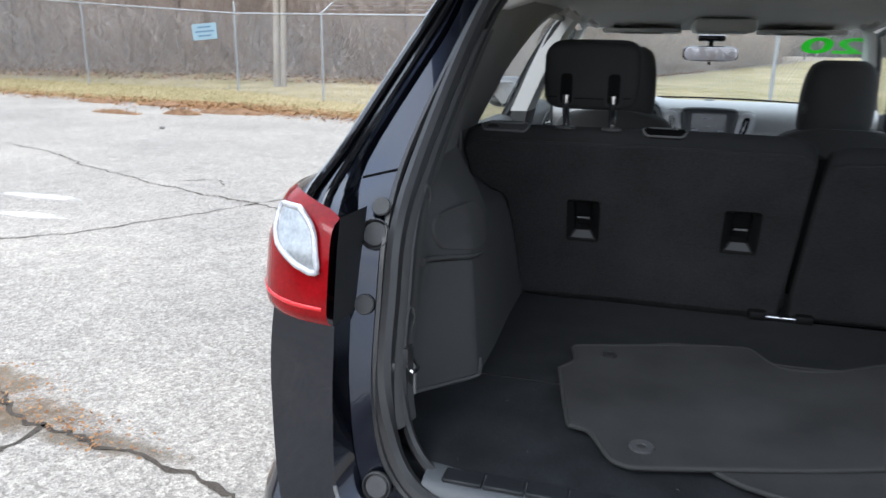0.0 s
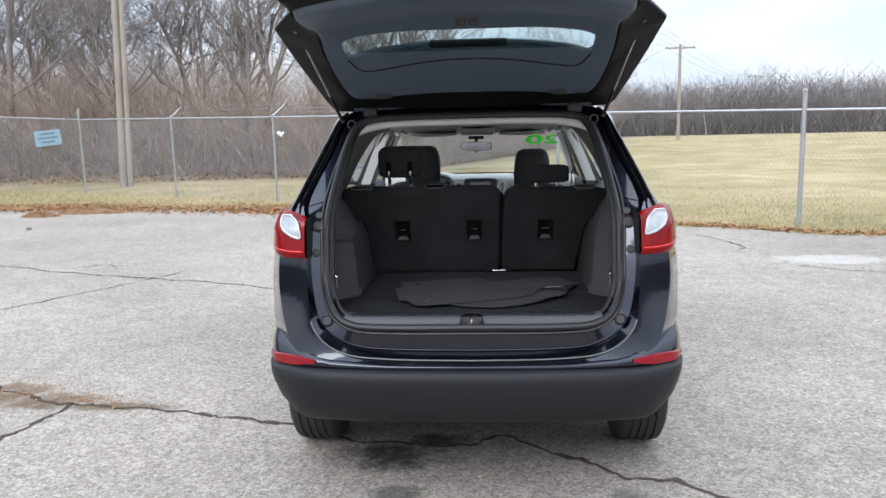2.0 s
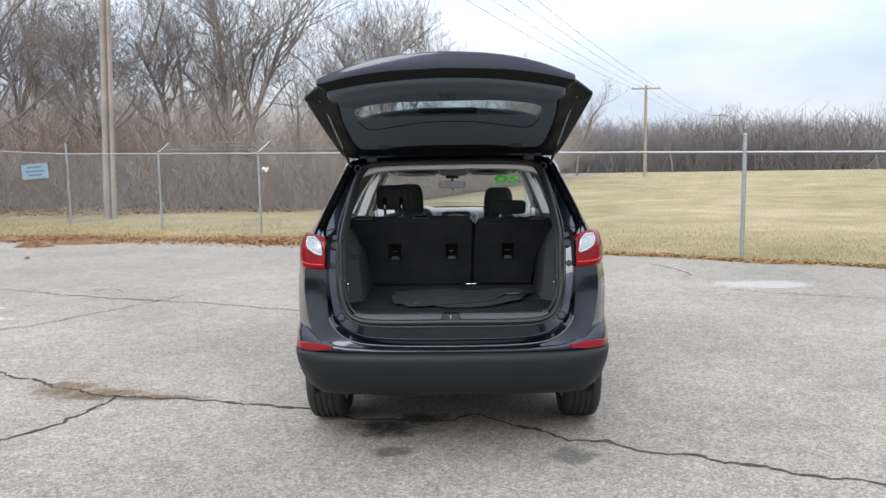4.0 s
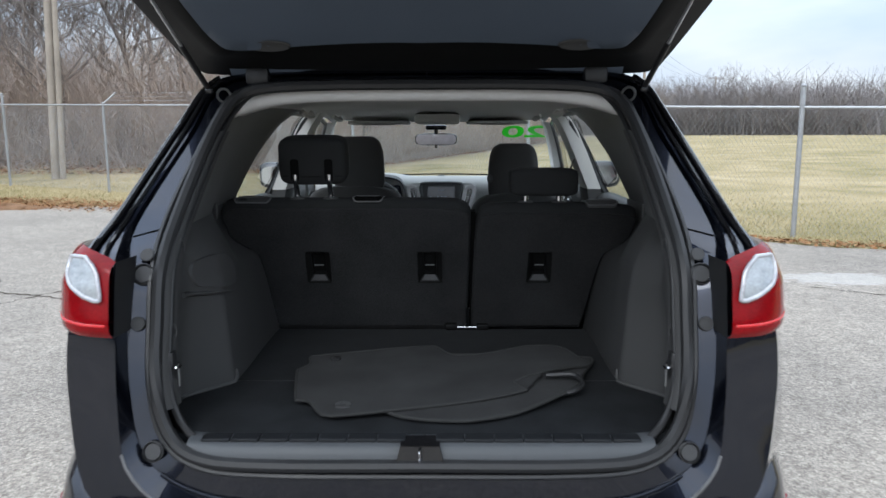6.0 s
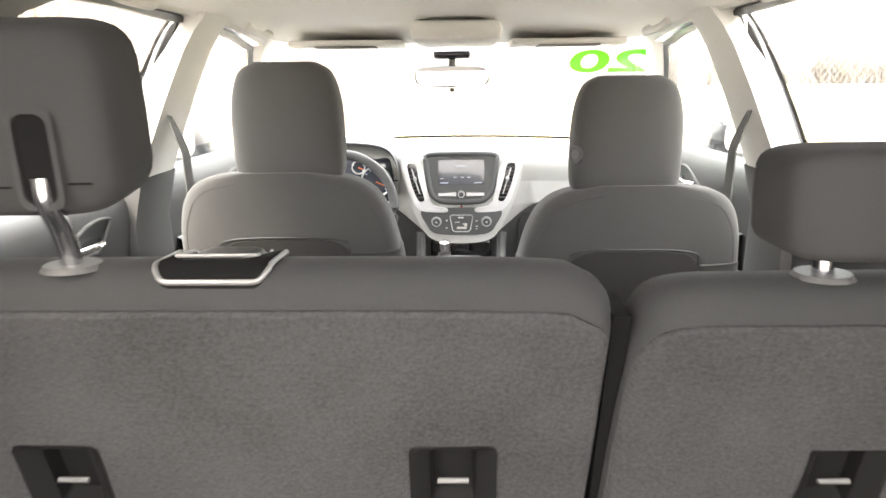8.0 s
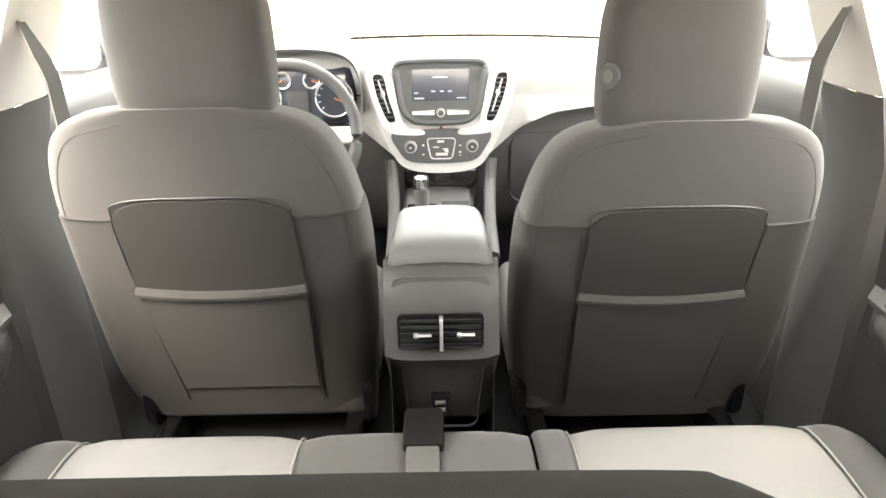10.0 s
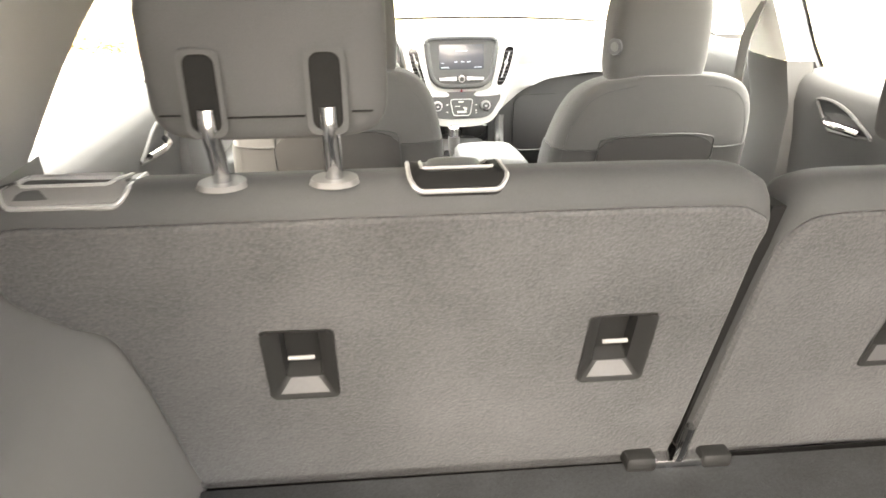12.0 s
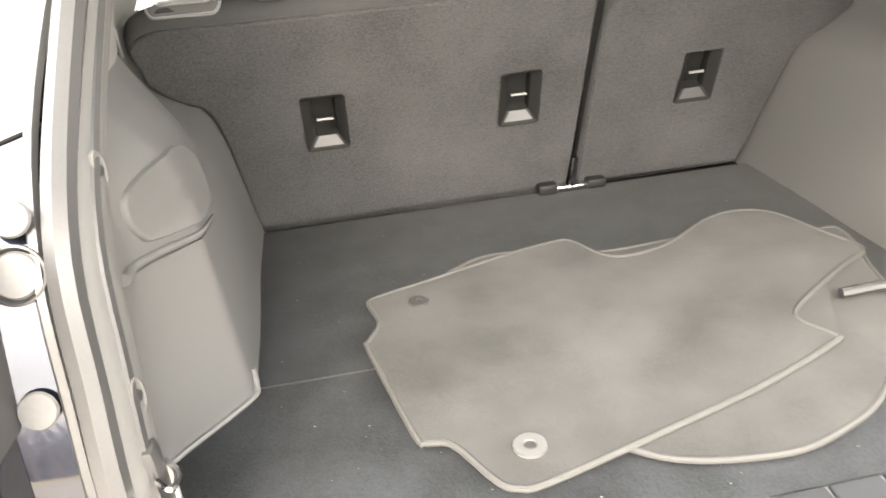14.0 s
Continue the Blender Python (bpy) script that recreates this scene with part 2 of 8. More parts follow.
def translucent_mat(name, col):
    """Thin paint on glass that lets daylight through."""
    m, n, l, b = nodes_of(name)
    t, mix = n.new("ShaderNodeBsdfTranslucent"), n.new("ShaderNodeMixShader")
    b.inputs["Base Color"].default_value = (*col, 1)
    b.inputs["Roughness"].default_value = 0.6
    t.inputs[0].default_value = (*col, 1)
    mix.inputs[0].default_value = 0.6
    l.new(b.outputs[0], mix.inputs[1])
    l.new(t.outputs[0], mix.inputs[2])
    l.new(mix.outputs[0], n["Material Output"].inputs[0])
    return m


M = {
    "asphalt": asphalt_mat(),
    "grass": grass_mat(),
    "crack": mat("crack_dirt", (0.075, 0.062, 0.05), 0.95, var=0.5, scale=20, spec=0.1),
    "soil": mat("reddish_soil", (0.24, 0.145, 0.085), 0.95, var=0.5, scale=5, fine=60, bump=0.8, depth=0.02, spec=0.1),
    "leaf": island_mat("dead_leaves", [(0.16, 0.075, 0.035), (0.30, 0.15, 0.06), (0.24, 0.12, 0.06), (0.40, 0.25, 0.12)]),
    "blade": island_mat("dry_grass_blades", [(0.19, 0.19, 0.08), (0.42, 0.35, 0.19), (0.54, 0.45, 0.28), (0.32, 0.28, 0.13)]),
    "bark": mat("grey_bark", (0.225, 0.205, 0.19), 0.9, var=0.4, scale=3, fine=40, bump=0.6, depth=0.02, spec=0.15),
    "twig": mat("brown_twigs", (0.235, 0.21, 0.195), 0.9, var=0.35, scale=1.0, fine=20, bump=0, spec=0.1),
    "brush": island_mat("brown_brush", [(0.20, 0.165, 0.14), (0.48, 0.395, 0.335), (0.31, 0.25, 0.215), (0.58, 0.48, 0.41), (0.37, 0.30, 0.255)]),
    "farwood": island_mat("far_wood", [(0.20, 0.18, 0.175), (0.31, 0.285, 0.275), (0.25, 0.225, 0.22)]),
    "galv": mat("galvanised_steel", (0.3772, 0.3854, 0.3936), 0.5, 0.55, var=0.15, scale=9, fine=60, bump=0.05),
    "polewood": mat("pole_wood", (0.335, 0.295, 0.25), 0.85, var=0.25, scale=2, fine=60, bump=0.4, depth=0.01, spec=0.2),
    "cable": mat("black_cable", (0.04, 0.04, 0.045), 0.7),
    "signblue": mat("pale_blue_sign", (0.2376, 0.3384, 0.396), 0.5, var=0.08),
    "signink": mat("sign_lettering", (0.09, 0.16, 0.24), 0.6, var=0.1),
    "paint": mat("black_car_paint", (0.014, 0.017, 0.028), 0.22, 0.85, var=0.2, scale=3, fine=900, bump=0.0, coat=1.0, spec=0.3),
    "gloss": mat("gloss_black_trim", (0.008, 0.008, 0.009), 0.12, var=0.1, bump=0, coat=0.6),
    "plastic": mat("grained_black_plastic", (0.0128, 0.014, 0.016), 0.5, var=0.2, scale=4, fine=700, bump=0.2, depth=0.001, spec=0.3),
    "trim": mat("dark_interior_plastic", (0.0605, 0.060, 0.0595), 0.6, var=0.12, scale=3, fine=1200, bump=0.08, depth=0.0004, spec=0.4),
    "cabintrim": mat("dark_cabin_plastic", (0.0517, 0.0517, 0.0526), 0.55, var=0.12, scale=3, fine=1200, bump=0.08, depth=0.0004, spec=0.4),
    "gatetrim": mat("black_tailgate_lining", (0.090, 0.110, 0.142), 0.42, var=0.15, scale=3, fine=1200, bump=0.08, depth=0.0004, spec=0.4),
    "doortrim": mat("dark_door_plastic", (0.046, 0.046, 0.046), 0.6, var=0.12, scale=3, fine=1200, bump=0.08, depth=0.0004, spec=0.3),
    "rimgrey": mat("satin_grey_rim", (0.16, 0.16, 0.16), 0.4, 0.3, var=0.1, bump=0),
    "lint": mat("pale_lint", (0.0847, 0.0832, 0.077), 0.9, var=0.3, bump=0),
    "pocket": mat("black_pocket_plastic", (0.0062, 0.0062, 0.0062), 0.6, var=0.1, bump=0, spec=0.2),
    "bag": mat("white_plastic_film", (0.75, 0.75, 0.74), 0.4, var=0.05, bump=0.2),
    "stackgrey": mat("dark_grey_fascia", (0.0655, 0.067, 0.0693), 0.45, var=0.08, scale=4, fine=900, bump=0.05, depth=0.0004),
    "seatpanel": mat("dark_back_panel", (0.0354, 0.0339, 0.0331), 0.9, var=0.1, scale=5, fine=900, bump=0.2, depth=0.001, spec=0.2),
    "seatlower": mat("dark_lower_seat_cloth", (0.0447, 0.0439, 0.0431), 0.95, var=0.12, scale=5, fine=900, bump=0.4, depth=0.001, spec=0.15, sheen=0.1),
    "sillgrey": mat("grey_sill_plastic", (0.063, 0.0672, 0.072), 0.5, var=0.15, scale=6, fine=900, bump=0.12, depth=0.0006, spec=0.4),
    # near-black trim and joints; also depth shade of slots and gaps put into colour
    "void": mat("black_trim_and_depth_shade", (0.004, 0.004, 0.004), 0.9, var=0.1, bump=0, spec=0.1),
    "rubber": mat("rubber_seal", (0.018, 0.018, 0.0188), 0.45, var=0.2, fine=300, bump=0.05),
    "tyre": mat("tyre_rubber", (0.028, 0.027, 0.026), 0.8, var=0.3, scale=10, fine=200, bump=0.2),
    "alloy": mat("alloy_rim", (0.5, 0.5, 0.51), 0.3, 0.9, var=0.05, bump=0),
    "carpet": mat("dark_carpet", (0.0115, 0.0127, 0.0142), 1.0, var=0.6, scale=11, fine=380, bump=0.35, depth=0.0015, spec=0.1, sheen=0.03),
    "matcloth": mat("floor_mat_pile", (0.0264, 0.0264, 0.0264), 1.0, var=0.6, scale=7, fine=800, bump=0.3, depth=0.0015, spec=0.1, sheen=0.05),
    "binding": mat("mat_binding", (0.0354, 0.0354, 0.0347), 0.85, var=0.15, fine=300, bump=0.4, spec=0.2),
    "seatback": mat("seat_back_carpet", (0.0322, 0.0322, 0.033), 1.0, var=0.45, scale=5, fine=240, bump=0.6, depth=0.004, spec=0.1, sheen=0.05),
    "cloth": mat("dark_seat_cloth", (0.0678, 0.0662, 0.0647), 0.95, var=0.12, scale=5, fine=900, bump=0.4, depth=0.001, spec=0.15, sheen=0.15),
    "rearcloth": mat("black_seat_cloth", (0.0269, 0.0275, 0.0281), 0.95, var=0.15, scale=5, fine=900, bump=0.3, depth=0.001, spec=0.12, sheen=0.02),
    "pale": mat("pale_seat_cloth", (0.19, 0.181, 0.173), 0.95, var=0.08, scale=5, fine=900, bump=0.4, depth=0.001, spec=0.15),
    "liner": mat("grey_headliner", (0.648, 0.6345, 0.612), 1.0, var=0.06, scale=3, fine=700, bump=0.3, depth=0.001, spec=0.1),
    "dashgrey": mat("grey_dashboard", (0.448, 0.444, 0.44), 0.6, var=0.06, scale=3, fine=700, bump=0.2, depth=0.0008, spec=0.3),
    "lidgrey": mat("grey_pillar_plastic", (0.1193, 0.1193, 0.1193), 0.55, var=0.07, scale=6, fine=600, bump=0.25, depth=0.0008),
    "armvinyl": mat("console_armrest_vinyl", (0.0963, 0.0978, 0.1001), 0.55, var=0.07, scale=6, fine=600, bump=0.25, depth=0.0008),
    "silver": mat("satin_silver_trim", (0.60, 0.60, 0.61), 0.32, 0.75, var=0.05, bump=0),
    "chrome": mat("chrome_steel", (0.72, 0.72, 0.73), 0.12, 1.0, var=0.04, bump=0),
    "red": mat("red_lamp_lens", (0.19, 0.001, 0.003), 0.10, var=0.3, scale=20, bump=0, coat=0.1, spec=0.2),
    "lampwhite": mat("clear_lamp_lens", (0.50, 0.50, 0.52), 0.14, 0.3, var=0.25, scale=30, bump=0, coat=1.0),
    "lampclear": mat("clear_lamp_bowl", (0.40, 0.42, 0.43), 0.2, 0.5, var=0.3, scale=40, bump=0, coat=1.0),
    "redstrip": mat("bright_red_strip", (0.62, 0.008, 0.012), 0.25, var=0.1, bump=0, coat=0.5),
    "refl": mat("red_reflector", (0.24, 0.006, 0.014), 0.25, var=0.15, fine=400, bump=0.2, coat=0.2, spec=0.3),
    "belt": mat("grey_belt_webbing", (0.077, 0.0755, 0.0732), 0.8, var=0.1, fine=600, bump=0.3),
    "rimdark": mat("stop_rubber", (0.045, 0.045, 0.046), 0.7, var=0.2, scale=30),
    "screen": mat("dark_screen", (0.045, 0.05, 0.065), 0.15, var=0.05, bump=0, coat=0.5),
    "screentext": mat("pale_screen_text", (0.45, 0.50, 0.60), 0.4, bump=0),
    "green": translucent_mat("translucent_green", (0.12, 0.62, 0.05)),
    "stitch": mat("pale_stitching", (0.2475, 0.2365, 0.22), 0.8, bump=0),
    "mirror": mat("mirror_glass", (0.85, 0.86, 0.88), 0.03, 1.0, var=0.0, bump=0, rvar=0.0),
    "dial": mat("orange_dial", (0.70, 0.16, 0.06), 0.4, bump=0),
    "glass": glass_mat("window_glass", (0.86, 0.90, 0.88)),
    "smoke": glass_mat("smoked_glass", (0.16, 0.19, 0.19)),
    "gateglass": glass_mat("tinted_gate_glass", (0.62, 0.72, 0.72)),
}

M["paint"].node_tree.nodes["Principled BSDF"].inputs["Coat IOR"].default_value = 1.5


# ---- helpers of shape ----
def part(name, bm, material, parent=None, label="", smooth=40, kind="", recalc=True):
    """Links a bmesh as one mesh object under a thing or a part."""
    if recalc:
        bmesh.ops.recalc_face_normals(bm, faces=bm.faces)
    me = bpy.data.meshes.new(name)
    bm.to_mesh(me)
    bm.free()
    me.materials.append(material)
    if smooth:
        me.shade_smooth()
        me.set_sharp_from_angle(angle=radians(smooth))
    ob = new(name, me)
    if parent is not None:
        ob.parent = parent
    return tagged(ob, label, kind=kind)


def thing(name, label, category, group="", kind="", at=(0, 0, 0)):
    ob = new(name)
    ob.location = at
    ob.empty_display_size = 0.1
    return tagged(ob, label, category, group, kind)


def spline(points, n, closed=False):
    """n points along a Catmull-Rom curve through the given ones."""
    p = np.array(points, float)
    k = len(p)
    ext = np.vstack([p[-1:], p, p[:2]]) if closed else np.vstack([2 * p[:1] - p[1:2], p, 2 * p[-1:] - p[-2:-1]])
    segs = k if closed else k - 1
    out = []
    for u in np.linspace(0, segs, n, endpoint=not closed):
        i = min(int(u), segs - 1)
        t = u - i
        a, b, c, d = ext[i], ext[i + 1], ext[i + 2], ext[i + 3]
        out.append(0.5 * (2 * b + (c - a) * t + (2 * a - 5 * b + 4 * c - d) * t * t + (3 * b - a - 3 * c + d) * t ** 3))
    return np.array(out)


def loft(bm, rings, closed=False, caps=False):
    """Skin over rings of equally many points."""
    vs = [[bm.verts.new(tuple(p)) for p in r] for r in rings]
    m = len(vs[0])
    for a, b in zip(vs, vs[1:]):
        for i in range(m if closed else m - 1):
            j = (i + 1) % m
            bm.faces.new((a[i], a[j], b[j], b[i]))
    if caps:
        bm.faces.new(vs[0][::-1])
        bm.faces.new(vs[-1])
    return bm


def both(half):
    """A half ring from the middle outwards, mirrored to a whole one."""
    h = np.array(half, float)
    m = h.copy()
    m[:, 0] *= -1
    return np.vstack([m[::-1], h[1:]])


def thicken(bm, d):
    bmesh.ops.recalc_face_normals(bm, faces=bm.faces)
    bmesh.ops.solidify(bm, geom=list(bm.faces), thickness=d)
    return bm


def tube(bm, points, r, sides=8, closed=False, taper=None):
    """A round bar along points."""
    p = np.array(points, float)
    n = len(p)
    rings = []
    up = np.array([0.0, 0.0, 1.0])
    for i in range(n):
        t = p[(i + 1) % n] - p[i - 1] if closed else p[min(i + 1, n - 1)] - p[max(i - 1, 0)]
        t = t / (np.linalg.norm(t) + 1e-9)
        u = np.cross(t, up)
        if np.linalg.norm(u) < 0.05:
            u = np.cross(t, (1.0, 0, 0))
        u /= np.linalg.norm(u)
        v = np.cross(t, u)
        rr = r if taper is None else r + (taper - r) * i / (n - 1)
        rings.append([p[i] + rr * (math.cos(a) * u + math.sin(a) * v) for a in [2 * math.pi * k / sides for k in range(sides)]])
    if closed:
        rings.append(rings[0])
        vs = [[bm.verts.new(tuple(q)) for q in ring] for ring in rings[:-1]]
        vs.append(vs[0])
        for a, b in zip(vs, vs[1:]):
            for i in range(sides):
                bm.faces.new((a[i], a[(i + 1) % sides], b[(i + 1) % sides], b[i]))
        return bm
    return loft(bm, rings, True, True)


def box(bm, x0, x1, y0, y1, z0, z1, r=0.0, seg=2):
    """A block with rounded edges."""
    m = Matrix.Translation(((x0 + x1) / 2, (y0 + y1) / 2, (z0 + z1) / 2)) @ Matrix.Diagonal((x1 - x0, y1 - y0, z1 - z0, 1))
    made = bmesh.ops.create_cube(bm, size=1, matrix=m)
    if r:
        edges = {e for v in made["verts"] for e in v.link_edges}
        bmesh.ops.bevel(bm, geom=list(edges), offset=r, segments=seg, affect="EDGES", profile=0.5)
    return bm


def pad(bm, c, s, e=0.35, nu=28, nv=16, m=None):
    """A soft cushion: a superellipsoid of half sizes s."""
    f = lambda w, k: math.copysign(abs(w) ** k, w)
    rings = []
    for j in range(nv + 1):
        b = -math.pi / 2 + math.pi * j / nv
        b = max(-1.5, min(1.5, b))
        ring = []
        for i in range(nu):
            a = 2 * math.pi * i / nu
            q = Vector((s[0] * f(math.cos(b), e) * f(math.cos(a), e), s[1] * f(math.cos(b), e) * f(math.sin(a), e), s[2] * f(math.sin(b), e)))
            q = (m @ q) if m is not None else q
            ring.append((c[0] + q[0], c[1] + q[1], c[2] + q[2]))
        rings.append(ring)
    return loft(bm, rings, True, True)


def column(bm, sections, e=0.5, n=36):
    """An upright soft body from sections (z, cx, cy, half width, half depth)."""
    f = lambda w: math.copysign(abs(w) ** e, w)
    rings = [[(cx + hw * f(math.cos(2 * math.pi * i / n)), cy + hd * f(math.sin(2 * math.pi * i / n)), z) for i in range(n)] for z, cx, cy, hw, hd in sections]
    return loft(bm, rings, True, True)


def plate(bm, outline, to3d, d, axis):
    """A flat plate of thickness d along axis from a 2D outline, by to3d(u, v)."""
    a = [bm.verts.new(tuple(to3d(u, v))) for u, v in outline]
    b = [bm.verts.new(tuple(np.array(to3d(u, v)) + d * np.array(axis))) for u, v in outline]
    bm.faces.new(a)
    bm.faces.new(b[::-1])
    for i in range(len(a)):
        j = (i + 1) % len(a)
        bm.faces.new((a[i], b[i], b[j], a[j]))
    return bm


def rounded(x0, x1, z0, z1, r, n=5):
    """A rounded rectangle as a 2D outline."""
    out = []
    for cx, cz, a0 in ((x1 - r, z1 - r, 0), (x0 + r, z1 - r, 90), (x0 + r, z0 + r, 180), (x1 - r, z0 + r, 270)):
        out += [(cx + r * math.cos(radians(a0 + 90 * k / n)), cz + r * math.sin(radians(a0 + 90 * k / n))) for k in range(n + 1)]
    return out


def disc(bm, c, axis, r, h, n=24, r2=None):
    """A short cylinder from c along axis."""
    q = Vector(axis).to_track_quat("Z", "Y").to_matrix()
    rings = [[Vector(c) + q @ Vector((rr * math.cos(2 * math.pi * i / n), rr * math.sin(2 * math.pi * i / n), z)) for i in range(n)] for rr, z in ((r, 0), (r if r2 is None else r2, h))]
    return loft(bm, rings, True, True)


def interp(v, table):
    return float(np.interp(v, [a for a, _ in table], [b for _, b in table]))


# ---- ground ----
def rise(x, y):
    """Height of the land: level at the lot, rising a little beyond the fence."""
    d = max(0.0, (y - (12.15 - 0.60 * x)) / 1.114)
    bank = 0.145 * min(max(y - 23.0 - 0.06 * (x + 16), 0), 16) * min(1.0, max(0.0, (-x - 3 - 0.1 * y) / 9))
    return min(d * 0.0145, 0.95) + bank


def build_ground():
    bm = bmesh.new()
    xs = np.concatenate([[-1200, -500, -200, -110], np.linspace(-70, 70, 71), [110, 200, 500, 1200]])
    ys = np.concatenate([[-1200, -400, -120, -40, -15], np.linspace(4, 90, 66), [120, 200, 500, 1500]])
    rings = []
    for y in ys:
        ring = []
        for x in xs:
            fence = y - (12.15 - 0.60 * x)
            rough = 0.03 * noise.noise((x * 0.6, y * 0.6, 0)) if fence > 1 else 0
            ring.append((x, y, -0.05 + (0.055 if fence > -1.5 else 0) + rise(x, y) + rough))
        rings.append(ring)
    loft(bm, rings)
    tagged(part("ground", bm, M["grass"], kind="structure"), "straw-coloured winter grass land beyond the parking lot", "ground")


def edge_y(x):
    """The ragged far edge of the asphalt."""
    base = 11.4 - 0.60 * x if x > -2 else 12.6 + (x + 2) * -0.22
    return base + 0.25 * noise.noise((x * 0.9, 0, 3)) + 0.12 * noise.noise((x * 3.1, 0, 5))


def build_pavement():
    bm = bmesh.new()
    xs = np.linspace(-40, 20, 241)
    top = [bm.verts.new((x, edge_y(x), 0)) for x in xs]
    low = [bm.verts.new((x, -30, 0)) for x in xs]
    side = [bm.verts.new((x, edge_y(x) + 0.03, -0.06)) for x in xs]
    for i in range(len(xs) - 1):
        bm.faces.new((low[i], low[i + 1], top[i + 1], top[i]))
        bm.faces.new((top[i], top[i + 1], side[i + 1], side[i]))
    pave = tagged(part("pavement", bm, M["asphalt"], kind="structure", smooth=0), "cracked, weathered grey asphalt of a parking lot", "pavement")
    cracks = [
        ([(-9.56, 7.85), (-8.14, 7.26), (-6.73, 6.44), (-4.8, 5.6), (-3.89, 5.31), (-2.9, 4.95), (-1.96, 4.57), (-0.6, 4.4), (1.4, 4.6)], 0.045),
        ([(-6.2, 2.9), (-4.88, 3.61), (-4.3, 4.5), (-3.89, 5.31), (-3.7, 5.7)], 0.04),
        ([(-4.6, 5.9), (-4.95, 6.3), (-5.3, 6.1)], 0.03),
        ([(-4.6, 2.15), (-3.71, 1.83), (-2.74, 1.31), (-1.87, 1.12), (-1.03, 0.88), (-0.33, 0.62), (0.2, 0.72), (0.68, 0.34), (1.45, -0.01), (2.07, -0.30), (3.4, -0.8)], 0.05),
        ([(-3.0, 0.1), (-2.77, 0.39), (-2.55, 0.95), (-2.5, 1.25)], 0.06),
        ([(3.2, 8.4), (3.33, 8.13), (3.52, 7.17), (3.3, 6.8)], 0.05),
        ([(3.6, 5.7), (4.06, 5.42), (4.97, 4.98), (6.5, 4.6)], 0.035),
    ]
    for pts, w in cracks:
        bm = bmesh.new()
        curve = spline([(x, y, 0) for x, y in pts], 40 * len(pts))
        left, right = [], []
        for i, p in enumerate(curve):
            jx, jy = [0.06 * noise.noise((p[0] * 4, p[1] * 4, q)) + 0.035 * noise.noise((p[0] * 15, p[1] * 15, q)) for q in (1, 9)]
            ww = 0.42 * w * (0.30 + 1.1 * abs(noise.noise((p[0] * 7, p[1] * 7, 4)))) * min(1, i / 8 + 0.1, (len(curve) - 1 - i) / 8 + 0.1)
            t = curve[min(i + 1, len(curve) - 1)] - curve[max(i - 1, 0)]
            nn = np.array([-t[1], t[0]]) / (np.linalg.norm(t) + 1e-9)
            left.append((p[0] + jx + nn[0] * ww, p[1] + jy + nn[1] * ww, 0.004))
            right.append((p[0] + jx - nn[0] * ww, p[1] + jy - nn[1] * ww, 0.004))
        loft(bm, [left, right])
        part("crack", bm, M["crack"], pave, "dark crack in the asphalt")


build_ground()
build_pavement()

# ---- fence ----
FX = [-32.7, -26.1, -19.5, -12.9, -8.85, -5.3, -1.9, 1.4, 5.05, 8.4, 11.6, 14.8, 18.0]


def fence_y(x):
    return 12.15 - 0.60 * x if x > -12.9 else 19.89 - 0.168 * (x + 12.9)


